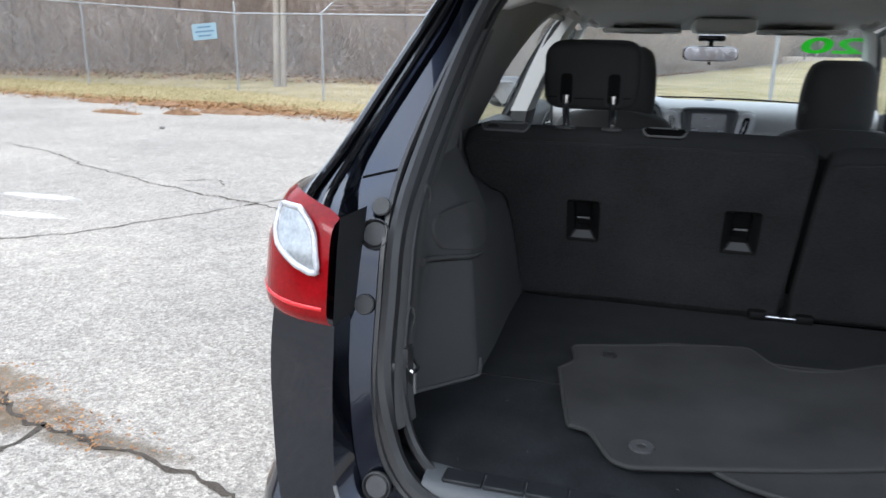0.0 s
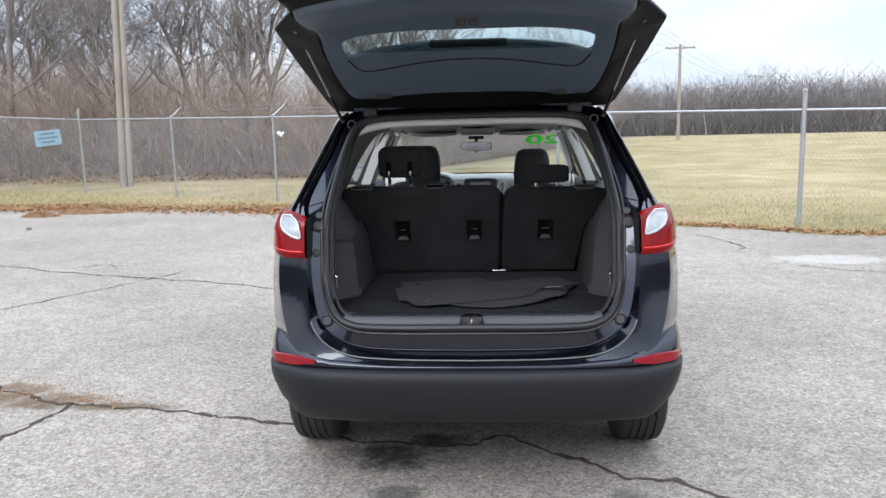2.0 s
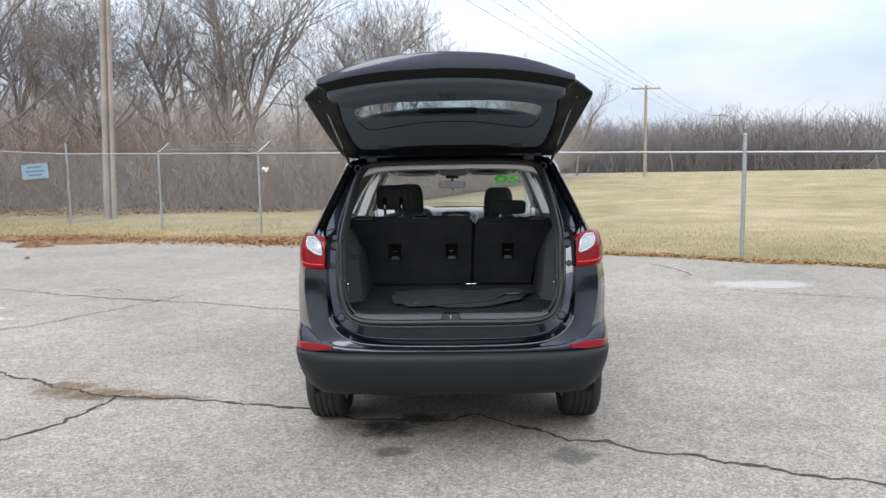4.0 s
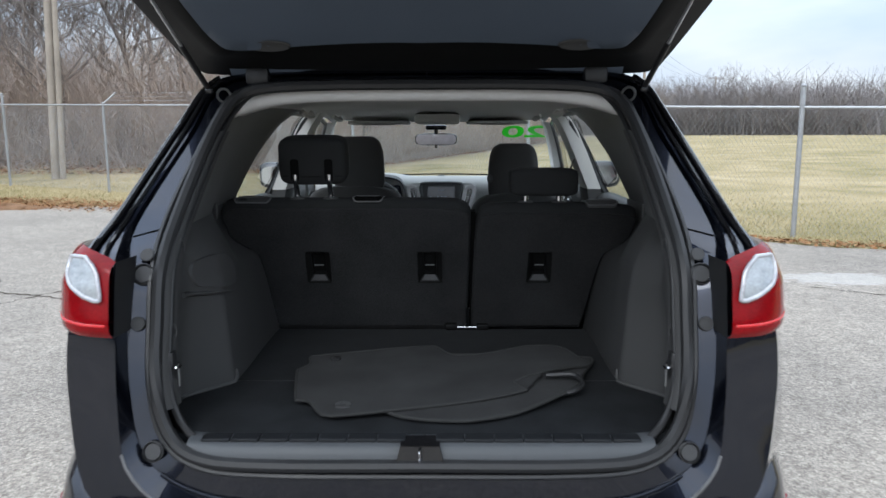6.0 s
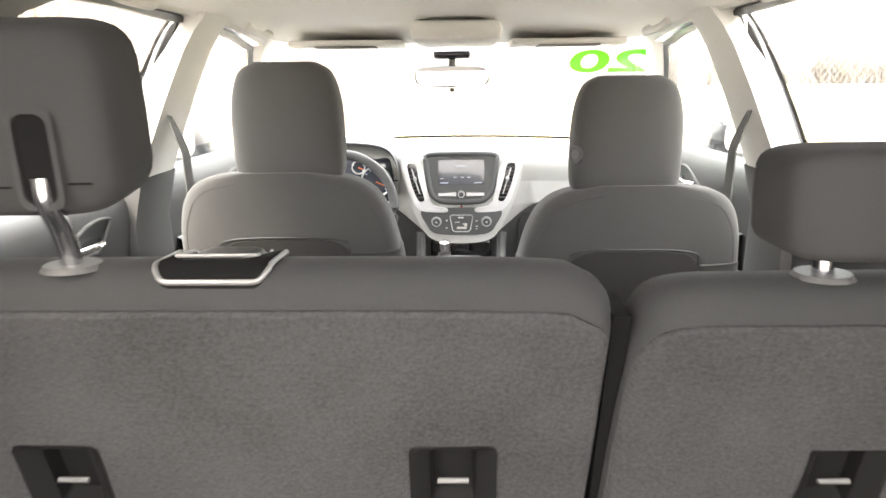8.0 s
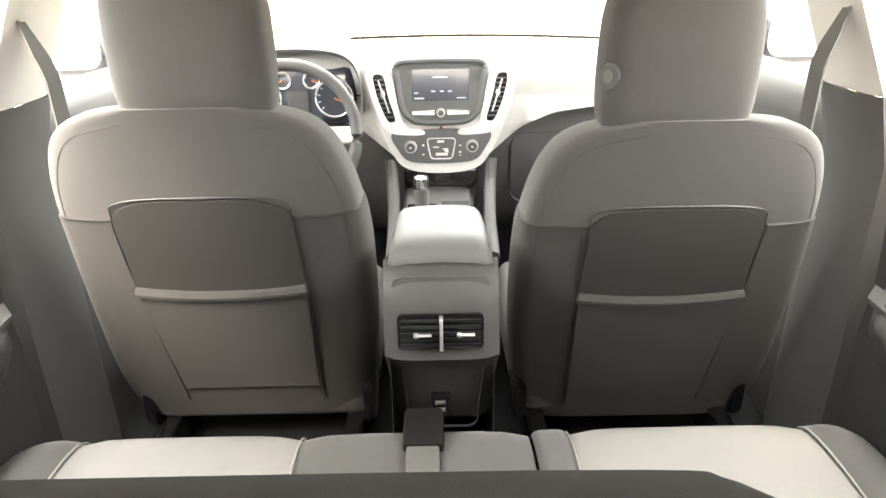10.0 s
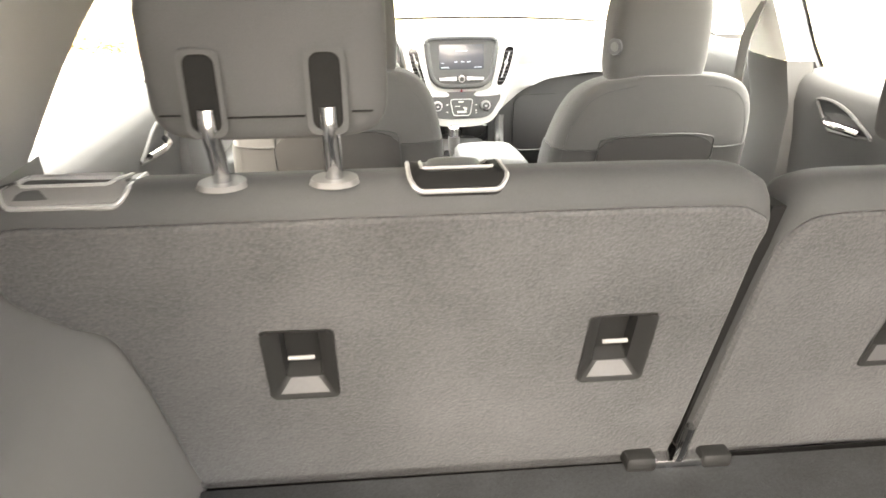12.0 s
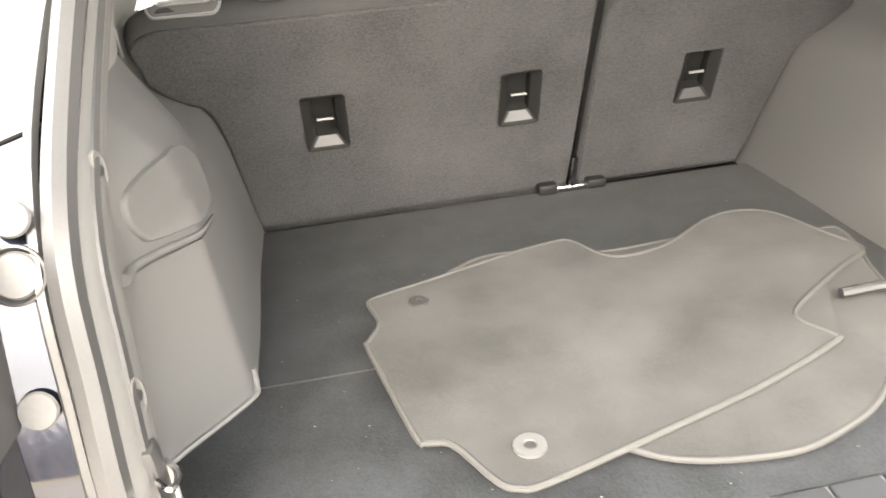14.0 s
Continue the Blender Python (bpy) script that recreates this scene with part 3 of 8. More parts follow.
def build_fence():
    fence = thing("chain_link_fence", "galvanised chain-link fence with angled bracket arms round the lot", "fence")
    high_at = lambda x: 2.02 - 0.027 * x if x > -12.9 else 2.368 - 0.055 * (x + 12.9)
    for x in FX:
        y, g, top = fence_y(x), 0.0, high_at(x)
        bm = bmesh.new()
        stout = x in (-12.9, 5.05)
        high = top + (0.28 if stout else 0.02)
        tube(bm, [(x, y, g - 0.1), (x, y, high)], 0.036 if stout else 0.030, 10)
        pad(bm, (x, y, high), (0.041 if stout else 0.036, 0.041 if stout else 0.036, 0.03), 0.9, 10, 6)
        post = part("post", bm, M["galv"], fence)
        if not stout:
            bm = bmesh.new()
            tube(bm, [(x, y, top), (x + 0.05, y + 0.02, top + 0.05), (x + 0.30, y + 0.12, top + 0.30)], 0.022, 6)
            part("bracket_arm", bm, M["galv"], post)
    bm = bmesh.new()
    tube(bm, [(x, fence_y(x), high_at(x) - 0.02) for x in (FX[0], -12.9, FX[-1])], 0.021, 8)
    part("top_rail", bm, M["galv"], fence)
    # woven diamonds, 60 mm wide
    bm = bmesh.new()
    ux = 1 / 1.1662
    length = (FX[-1] - FX[0]) * 1.1662
    x0 = FX[0]
    for k in range(int(length / 0.068)):
        for s in (1, -1):
            a = k * 0.068 + (0 if s > 0 else 1.2)
            xa, xb = x0 + ux * a, x0 + ux * (a + s * 1.2)
            r = 0.0026 if xa < 1.4 else 0.0015
            p, q = np.array([xa, fence_y(xa), 0.04]), np.array([xb, fence_y(xb), high_at(xb) - 0.02])
            vs = []
            for c in (p, q):
                vs.append([bm.verts.new((c[0] + r * 1.15 * math.cos(t), c[1] + r * 1.15 * math.sin(t) + s * 0.002, c[2])) for t in (0.5, 2.6, 4.7)])
            for i in range(3):
                bm.faces.new((vs[0][i], vs[0][(i + 1) % 3], vs[1][(i + 1) % 3], vs[1][i]))
    part("wire_mesh", bm, M["galv"], fence, "woven wire mesh", smooth=0, kind="stuff", recalc=False)
    # barbed strands along the bracket arms
    arms = [x for x in FX if x not in (-12.9, 5.05)]
    for k in (0.35, 0.68, 0.98):
        for run in ([x for x in arms if x < -12.9], [x for x in arms if -12.9 < x < 5.05], [x for x in arms if x > 5.05]):
            bm = bmesh.new()
            pts = []
            for a, b in zip(run, run[1:]):
                for u in np.linspace(0, 1, 6, endpoint=False):
                    x = a + (b - a) * u
                    pts.append((x + 0.30 * k, fence_y(x) + 0.12 * k, high_at(x) + 0.30 * k - 0.05 * u * (1 - u)))
            tube(bm, pts, 0.0035, 4)
            part("barbed_strand", bm, M["galv"], fence)
    # film caught on the wire
    bm = bmesh.new()
    for i in range(3):
        pad(bm, (-5.12 + 0.05 * i, fence_y(-5.12) - 0.04, 1.74 - 0.05 * (i % 2)), (0.06 - 0.012 * i, 0.025, 0.05), 1.3, 10, 6)
    tagged(part("plastic_bag", bm, M["bag"], None, smooth=0), "small torn white plastic bag caught on the chain-link fence", "bag")
    # sign wired to the mesh
    sx = -13.95
    sign = thing("fence_sign", "pale blue notice board hung on the chain-link fence", "sign", at=(sx, fence_y(sx) - 0.06, 0))
    sign.rotation_euler = (0, radians(-4), math.atan(-0.17))
    bm = bmesh.new()
    plate(bm, rounded(-0.50, 0.50, 1.56, 2.05, 0.03), lambda u, v: (u, 0, v), 0.012, (0, 1, 0))
    part("board", bm, M["signblue"], sign)
    for z, w in ((1.94, 0.28), (1.81, 0.38), (1.68, 0.26)):
        bm = bmesh.new()
        box(bm, -w, w, -0.006, -0.001, z - 0.022, z + 0.022)
        part("lettering_bar", bm, M["signink"], sign)


build_fence()


# ---- poles and cables ----
def build_pole(x, y, h, r, arm, label, lean=0.0, name="utility_pole", steel=False):
    g = rise(x, y)
    pole = thing(name, label, "pole", at=(x, y, g))
    bm = bmesh.new()
    tube(bm, [(0, 0, -0.3), (lean * 0.5, 0, h * 0.5), (lean, 0, h)], r, 12, taper=r * 0.75)
    part("pole_shaft", bm, M["galv" if steel else "polewood"], pole)
    if arm:
        bm = bmesh.new()
        box(bm, lean - arm / 2, lean + arm / 2, -0.06, 0.06, h - 0.35, h - 0.22, 0.01, 1)
        part("crossarm", bm, M["polewood"], pole)
        for k in (-0.45, -0.15, 0.15, 0.45):
            bm = bmesh.new()
            disc(bm, (lean + k * arm, 0, h - 0.22), (0, 0, 1), 0.05, 0.16, 8, 0.03)
            part("insulator", bm, M["dashgrey"], pole)
    return pole


build_pole(-12.85, 22.3, 10.5, 0.14, 0, "weathered wooden utility pole beyond the fence", 0.42)
build_pole(-12.56, 22.2, 10.0, 0.09, 0, "slimmer pale wooden pole beside a utility pole", 0.36)
build_pole(16.1, 61.0, 7.9, 0.15, 2.5, "distant wooden utility pole with one crossarm")
build_pole(47.0, 132.0, 10.0, 0.18, 2.8, "distant wooden utility pole with one crossarm")


def build_cable(a, b, sag, label):
    bm = bmesh.new()
    p = [Vector(a).lerp(Vector(b), k / 24) - Vector((0, 0, sag * 4 * (k / 24) * (1 - k / 24))) for k in range(25)]
    tube(bm, p, 0.009, 5)
    tagged(part("overhead_cable", bm, M["cable"]), label, "cable", "overhead cables")


for k in (-1.1, -0.3, 0.5, 1.1):
    build_cable((16.1 + k, 61.0, 8.4), (-14.0 + 2.0 * k, -2.0, 13.0), 1.0, "thin black overhead cable above the lot")
for k in (-1.1, 0.0, 1.1):
    build_cable((16.1 + k, 61.0, 8.4), (47.0 + k, 132.0, 11.2), 1.2, "thin black overhead cable between distant poles")


# ---- trees ----
def grow(seed, h, spread=0.5, depth=5, lean=0.0):
    """Trunk and bare branches of one tree, as two bmeshes."""
    rng = random.Random(seed)
    trunk, crown = bmesh.new(), bmesh.new()

    def limb(p, d, length, r, level):
        pts, dirv = [Vector(p)], Vector(d).normalized()
        steps = 6 if level == 0 else 4
        for k in range(steps):
            bend = 0.10 if level == 0 else 0.24
            dirv = (dirv + Vector((rng.gauss(0, bend), rng.gauss(0, bend), rng.gauss(0.06, 0.14)))).normalized()
            pts.append(pts[-1] + dirv * length / steps)
        target = trunk if level == 0 else crown
        tube(target, pts, r, 7 if level == 0 else (4 if level < 3 else 3), taper=r * (0.45 if level < depth else 0.3))
        if level >= depth:
            return
        count = {0: 9, 1: 6, 2: 5, 3: 4}.get(level, 3)
        for c in range(count):
            u = rng.uniform(0.38 if level == 0 else 0.25, 1.0)
            q = pts[min(int(u * steps), steps - 1)].lerp(pts[min(int(u * steps) + 1, steps)], u * steps % 1)
            a = rng.uniform(0, 2 * math.pi)
            side = Vector((math.cos(a), math.sin(a), rng.uniform(0.1, 0.9)))
            nd = (dirv * rng.uniform(0.35, 0.85) + side * spread * rng.uniform(0.8, 1.6)).normalized()
            limb(q, nd, length * rng.uniform(0.42, 0.68) * (1.15 - 0.4 * u if level == 0 else 1), max(r * (0.95 - 0.5 * u) * rng.uniform(0.48, 0.68), 0.006), level + 1)

    limb((0, 0, -0.2), (lean, 0, 1), h * 0.62, h * 0.010 + 0.02, 0)
    return trunk, crown


def build_tree(seed, h, spread, depth, lean=0.0):
    t = thing("bare_tree", "bare grey-brown deciduous tree with fine branches in winter", "tree", "bare trees along the wood edge")
    a, b = grow(seed, h, spread, depth, lean)
    part("trunk", a, M["bark"], t)
    part("crown", b, M["twig"], t, "leafless branches", smooth=0, recalc=False)
    return t


def wood_edge(x):
    """Where the wood begins beyond the fence."""
    return 25.5 + 0.06 * (x + 16) + (2.6 * (x + 4) if x > -4 else 0)


def plant_trees():
    kinds = [build_tree(s, h, sp, 4, ln) for s, h, sp, ln in ((1, 11, 0.75, 0.05), (2, 9.5, 0.7, -0.06), (3, 12.5, 0.65, 0.0), (4, 9, 0.85, 0.06), (5, 10.5, 0.75, -0.05), (6, 8, 0.9, 0.10))]
    rng = random.Random(11)
    spots = []
    # wood edge: from beyond the fence at the one side away to the far field
    for k in range(56):
        u = rng.random()
        x = -36 + 44 * u
        y = wood_edge(x) + 1.0 + abs(rng.gauss(0, 6))
        spots.append((x, y, rng.uniform(0.85, 1.45) * (1.0 - 0.22 * u)))
    for x, y, s in ((-9.5, 28, 1.15), (-6.2, 29, 1.05), (-3.6, 31, 1.0), (-14.5, 27, 1.2), (-19, 26, 1.25), (8.0, 62, 0.9), (11.5, 70, 0.85), (24.5, 82, 0.80), (33, 88, 0.85), (36, 92, 0.75), (43, 90, 0.62), (48, 96, 0.7), (52, 99, 0.62), (58, 100, 0.7), (63, 104, 0.6), (15, 84, 0.6), (19, 90, 0.55)):
        spots.append((x, y, s))
    # the wood goes on along the side of the lot
    for k in range(26):
        x = -37 - 30 * rng.random()
        spots.append((x, 20 + 0.25 * (x + 37) + abs(rng.gauss(0, 5)), rng.uniform(1.0, 1.5)))
    for i, (x, y, s) in enumerate(spots):
        m = Matrix.Translation((x, y, rise(x, y))) @ Matrix.Rotation(rng.uniform(0, 6.28), 4, "Z") @ Matrix.Diagonal((s, s, s, 1))
        src = kinds[i % len(kinds)]
        if i < len(kinds):
            src.matrix_basis = m
        else:
            c = copy_thing(src, m)
            c.scale = (s, s, s)


plant_trees()


def sticks(name, count, place, height, m, label, category, seed, thick=0.012, lean=0.35, twigs=2):
    """A thicket of thin stems."""
    rng = random.Random(seed)
    verts, faces = [], []

    def stem(p, q, r):
        b = len(verts)
        for c, rr in ((p, r), (q, r * 0.3)):
            for a in (0.3, 2.4, 4.5):
                verts.append((c[0] + rr * math.cos(a), c[1] + rr * math.sin(a), c[2]))
        for i in range(3):
            faces.append((b + i, b + (i + 1) % 3, b + 3 + (i + 1) % 3, b + 3 + i))
    for _ in range(count):
        x, y = place(rng)
        z = rise(x, y) - 0.05
        h = height(rng)
        q = (x + rng.gauss(0, lean) * h, y + rng.gauss(0, lean) * h, z + h)
        stem((x, y, z), q, thick * rng.uniform(0.6, 1.5))
        for _ in range(twigs):
            u = rng.uniform(0.3, 0.9)
            a = [c + (d - c) * u for c, d in zip((x, y, z), q)]
            stem(a, (a[0] + rng.gauss(0, 0.3) * h, a[1] + rng.gauss(0, 0.3) * h, a[2] + rng.uniform(0.0, 0.45) * h), thick * 0.6)
    me = bpy.data.meshes.new(name)
    me.from_pydata(verts, [], faces)
    me.materials.append(m)
    return tagged(new(name, me), label, category, kind="stuff")


def brush_place(rng):
    u = rng.random()
    x = -36 + 44 * u
    y = wood_edge(x) - 1.0 + abs(rng.gauss(0, 5))
    return x, y


sticks("brush", 15000, brush_place, lambda r: 0.4 + 4.2 * r.random() ** 2.6, M["brush"], "dense brown leafless brush under the trees", "brush", 21, 0.009, 0.7, 7)


def thicket_place(rng):
    x = -38 + 47 * rng.random()
    return x, wood_edge(x) + 0.5 + abs(rng.gauss(0, 6))


sticks("sapling_thicket", 6500, thicket_place, lambda r: 1.5 + 3.4 * r.random() ** 1.8, M["brush"], "brown leafless saplings and vines between the trees", "thicket", 22, 0.010, 0.30, 9)


def far_place(rng):
    # clumps, so that the skyline is uneven
    while True:
        a = rng.uniform(-0.15, 1.35)
        if noise.noise((a * 14, 0.5, 2)) + 0.5 * noise.noise((a * 45, 1.5, 7)) > rng.uniform(-0.9, 0.5):
            break
    d = rng.uniform(92, 128)
    return d * math.sin(a), d * math.cos(a)


sticks("far_wood", 24000, far_place, lambda r: 2.2 + 4.6 * r.random() ** 1.6, M["farwood"], "distant line of leafless woodland beyond the field", "woodland", 23, 0.05, 0.55, 6)


# woodland added out of view round the lot, for reflections in paint and mirrors
def ring_place(rng):
    a = rng.uniform(1.35, 5.50)
    d = rng.uniform(38, 70)
    return d * math.sin(a), d * math.cos(a)


sticks("woodland", 22000, ring_place, lambda r: r.uniform(1.2, 4.2), M["farwood"], "leafless woodland added out of view round the lot for reflections", "woodland", 25, 0.13, 0.14, 3)


# ---- grass blades and leaves along the fence ----
def scatter(name, count, place, size, m, label, category, seed, flat):
    rng = random.Random(seed)
    verts, faces = [], []
    for _ in range(count):
        x, y, z = place(rng)
        s = size * rng.uniform(0.6, 1.4)
        a = rng.uniform(0, 6.28)
        b = len(verts)
        if flat:
            u = Vector((math.cos(a), math.sin(a), rng.uniform(-0.5, 0.5)))
            v = Vector((-math.sin(a), math.cos(a), rng.uniform(-0.5, 0.5)))
            c = Vector((x, y, z + rng.uniform(0.005, 0.03)))
            for du, dv in ((-1, 0), (-0.2, -0.55), (1, 0), (-0.2, 0.55)):
                verts.append(tuple(c + u * du * s + v * dv * s))
            faces.append((b, b + 1, b + 2, b + 3))
        else:
            t = Vector((rng.gauss(0, 0.5), rng.gauss(0, 0.5), 1)) * s
            w = Vector((math.cos(a), math.sin(a), 0)) * s * 0.09
            c = Vector((x, y, z - 0.01))
            verts += [tuple(c - w), tuple(c + w), tuple(c + t)]
            faces.append((b, b + 1, b + 2))
    me = bpy.data.meshes.new(name)
    me.from_pydata(verts, [], faces)
    me.materials.append(m)
    return tagged(new(name, me), label, category, kind="stuff")


def verge(rng):
    x = rng.uniform(-24, 15)
    y = edge_y(x) + 0.05 + abs(rng.gauss(0, 3.5))
    return x, y, rise(x, y) + 0.005


def litter(rng):
    x = rng.choice((rng.uniform(-20, -3), rng.gauss(-10, 1.5), rng.gauss(-4.5, 1.0), rng.uniform(-3, 14)))
    y = edge_y(x) + rng.gauss(0.25, 0.5 if x < -2 else 0.16)
    return x, y, 0.005


def under_wood(rng):
    x = rng.uniform(-34, 2)
    y = wood_edge(x) - 2.0 + rng.random() * 16
    return x, y, rise(x, y)


scatter("grass_blades", 80000, verge, 0.058, M["blade"], "dry yellow-green grass blades beside the lot", "grass", 31, False)
scatter("leaf_litter", 22000, litter, 0.035, M["leaf"], "reddish-brown dead leaves along the edge of the asphalt", "leaves", 32, True)
def debris(rng):
    u = rng.random()
    cx, cy = -3.15 + 1.1 * u, 1.52 - 0.36 * u
    return cx + rng.gauss(0, 0.12), cy + rng.gauss(0, 0.055 if u > 0.5 else 0.09), 0.002


scatter("straw_debris", 420, debris, 0.009, M["leaf"], "bits of straw and dead leaves caught along a crack", "debris", 34, True)
scatter("wood_floor_leaves", 42000, under_wood, 0.07, M["leaf"], "brown fallen leaves under the trees", "leaves", 33, True)


# ---- heaps of raked soil and needles on the edge of the asphalt ----
def build_heap(x, y, rx, ry, h, seed, turn):
    rng = random.Random(seed)
    bm = bmesh.new()
    n, rings = 36, []
    for k in np.linspace(0, 1, 12):
        ring = []
        for i in range(n):
            a = 2 * math.pi * i / n
            r = 1 + 0.35 * noise.noise((1.6 * math.cos(a), 1.6 * math.sin(a), seed))
            px, py = rx * r * (1 - k) * math.cos(a), ry * r * (1 - k) * math.sin(a)
            z = h * (1 - (1 - k) ** 2) * (0.75 + 0.5 * noise.noise((px * 5, py * 5, seed))) + 0.02 * noise.noise((px * 17, py * 17, seed)) * min(1, k * 4)
            ring.append((px, py, max(z, 0.001) if k > 0 else -0.004))
        rings.append(ring)
    loft(bm, rings, True)
    heap = tagged(part("soil_mound", bm, M["soil"], None, smooth=50), "low heap of reddish soil and dead needles on the asphalt edge", "heap", "soil mounds")
    heap.matrix_basis = Matrix.Translation((x, y, 0.0)) @ Matrix.Rotation(turn, 4, "Z")
    bm = bmesh.new()
    for _ in range(260):
        a, q = rng.uniform(0, 6.28), rng.random() ** 0.5
        c = Vector((rx * q * math.cos(a), ry * q * math.sin(a), h * (1 - q * q) * 0.9 + 0.01))
        t = Vector((rng.gauss(0, 1), rng.gauss(0, 1), rng.gauss(0.2, 0.4))).normalized() * rng.uniform(0.03, 0.09)
        w = Vector((-t.y, t.x, 0)) * 0.10
        bm.faces.new([bm.verts.new(c - t - w), bm.verts.new(c - t + w), bm.verts.new(c + t)])
    part("needle_litter", bm, M["leaf"], heap, "dead leaves and needles", smooth=0, kind="stuff", recalc=False)


bm = bmesh.new()
pad(bm, (-8.63, 10.3, 0.025), (0.05, 0.04, 0.03), 0.8, 12, 8)
for v in bm.verts:
    v.co += Vector((0.012, 0.012, 0.008)) * noise.noise(v.co * 40)
tagged(part("stone", bm, M["bark"], None, smooth=0), "small dark stone lying loose on the asphalt", "stone")

for i, (x, y, rx, ry, h) in enumerate(((-11.3, 12.4, 0.75, 0.16, 0.09), (-9.95, 12.75, 0.45, 0.20, 0.13), (-9.1, 13.35, 0.85, 0.26, 0.13), (-13.6, 14.6, 0.7, 0.25, 0.12), (-11.6, 14.5, 0.8, 0.28, 0.10), (-4.85, 13.55, 0.6, 0.2, 0.09))):
    build_heap(x, y, rx, ry, h, 40 + i, -0.15 + 0.1 * (i % 3))


# ---- the car ----
car = thing("car", "black compact SUV with its tailgate open, parked on cracked asphalt", "car")

WIDTH = [(0.26, 0.85), (0.42, 0.905), (0.62, 0.943), (0.92, 0.944), (1.085, 0.924), (1.17, 0.893), (1.23, 0.850), (1.30, 0.808), (1.45, 0.742), (1.58, 0.672), (1.66, 0.610)]


def side_x(y, z):
    """Half width of the body."""
    w = interp(z, WIDTH)
    back = 1 - 0.055 * max(0, (0.95 - y) / 0.7) ** 2
    front = 1 - 0.24 * max(0, (y - 3.55) / 1.1) ** 2.2
    return w * back * front


def rear_y(z):
    """Where the side of the body begins at the rear corner."""
    return interp(z, [(0.26, 0.40), (0.62, 0.34), (0.92, 0.42), (1.085, 0.45), (1.20, 0.47), (1.36, 0.60), (1.59, 0.80), (1.66, 0.86)])


def inner_x(y, z):
    """Half width of the cabin lining."""
    cargo = interp(z, [(0.80, 0.562), (0.85, 0.571), (0.95, 0.582), (1.05, 0.594), (1.10, 0.606), (1.13, 0.622), (1.147, 0.65), (1.165, 0.68), (1.185, 0.704), (1.22, 0.724), (1.30, 0.728), (1.45, 0.668), (1.58, 0.60), (1.66, 0.54)])
    cabin = interp(z, [(0.40, 0.74), (0.80, 0.76), (1.10, 0.77), (1.20, 0.775), (1.30, 0.735), (1.45, 0.675), (1.58, 0.615), (1.66, 0.55)])
    bin_wall = interp(z, [(0.80, 0.556), (0.95, 0.566), (1.10, 0.578), (1.17, 0.588), (1.21, 0.602), (1.25, 0.630), (1.30, 0.668), (1.45, 0.660), (1.58, 0.60), (1.66, 0.54)])
    g = min(1, max(0, (y - 0.66) / 0.32))
    g = g * g * (3 - 2 * g)
    cargo = bin_wall * (1 - g) + cargo * g
    k = min(1, max(0, (y - 1.05) / 0.2))
    return cargo * (1 - k) + cabin * k


def patch(bm, low, high, fx, sign, n=14, rows=6, off=0.0):
    """A piece of the side of the car between two curves given as (y, z) points."""
    a, b = spline([(y, z, 0) for y, z in low], n), spline([(y, z, 0) for y, z in high], n)
    rings = []
    for j in range(rows + 1):
        t = j / rows
        ring = []
        for p, q in zip(a, b):
            y, z = p[0] + (q[0] - p[0]) * t, p[1] + (q[1] - p[1]) * t
            ring.append((sign * (fx(y, z) + off), y, z))
        rings.append(ring)
    return loft(bm, rings)


def dense(points, n=56):
    return spline(points, n)


# rings round the tailgate opening, from the sill up to the roof
RING_E = dense([(0, .117, .775), (.35, .117, .775), (.52, .126, .787), (.60, .15, .84), (.63, .17, .95), (.637, .215, 1.09), (.64, .27, 1.22), (.632, .39, 1.345), (.598, .575, 1.54), (.560, .668, 1.635), (.49, .70, 1.672), (.30, .71, 1.683), (0, .715, 1.685)])
RING_D = dense([(0, .112, .672), (.35, .113, .678), (.53, .116, .703), (.650, .120, .79), (.692, .155, .94), (.706, .20, 1.09), (.714, .252, 1.225), (.733, .358, 1.315), (.652, .563, 1.532), (.612, .680, 1.658), (.525, .715, 1.70), (.30, .725, 1.71), (0, .73, 1.712)])
RING_C = dense([(0, .045, .645), (.35, .05, .65), (.56, .065, .675), (.678, .085, .77), (.704, .11, .92), (.708, .135, 1.085), (.719, .175, 1.235), (.745, .352, 1.318), (.661, .570, 1.545), (.620, .684, 1.668), (.53, .712, 1.708), (.30, .721, 1.718), (0, .726, 1.72)])
RING_B = dense([(0, .02, .635), (.40, .025, .638), (.64, .05, .650), (.78, .085, .715), (.838, .15, .92), (.836, .17, 1.085), (.815, .21, 1.245), (.782, .372, 1.352), (.698, .592, 1.572), (.636, .692, 1.684), (.54, .720, 1.719), (.30, .729, 1.731), (0, .734, 1.735)])


def ring_a():
    base = [(0, .06, .60), (.42, .07, .60), (.72, .10, .60)]
    for z in (0.66, 0.92, 1.085, 1.22, 1.37, 1.58):
        base.append((side_x(rear_y(z), z), rear_y(z), z))
    base += [(.648, .84, 1.69), (.55, .86, 1.728), (.30, .87, 1.742), (0, .88, 1.746)]
    return dense(base)


RING_A = ring_a()


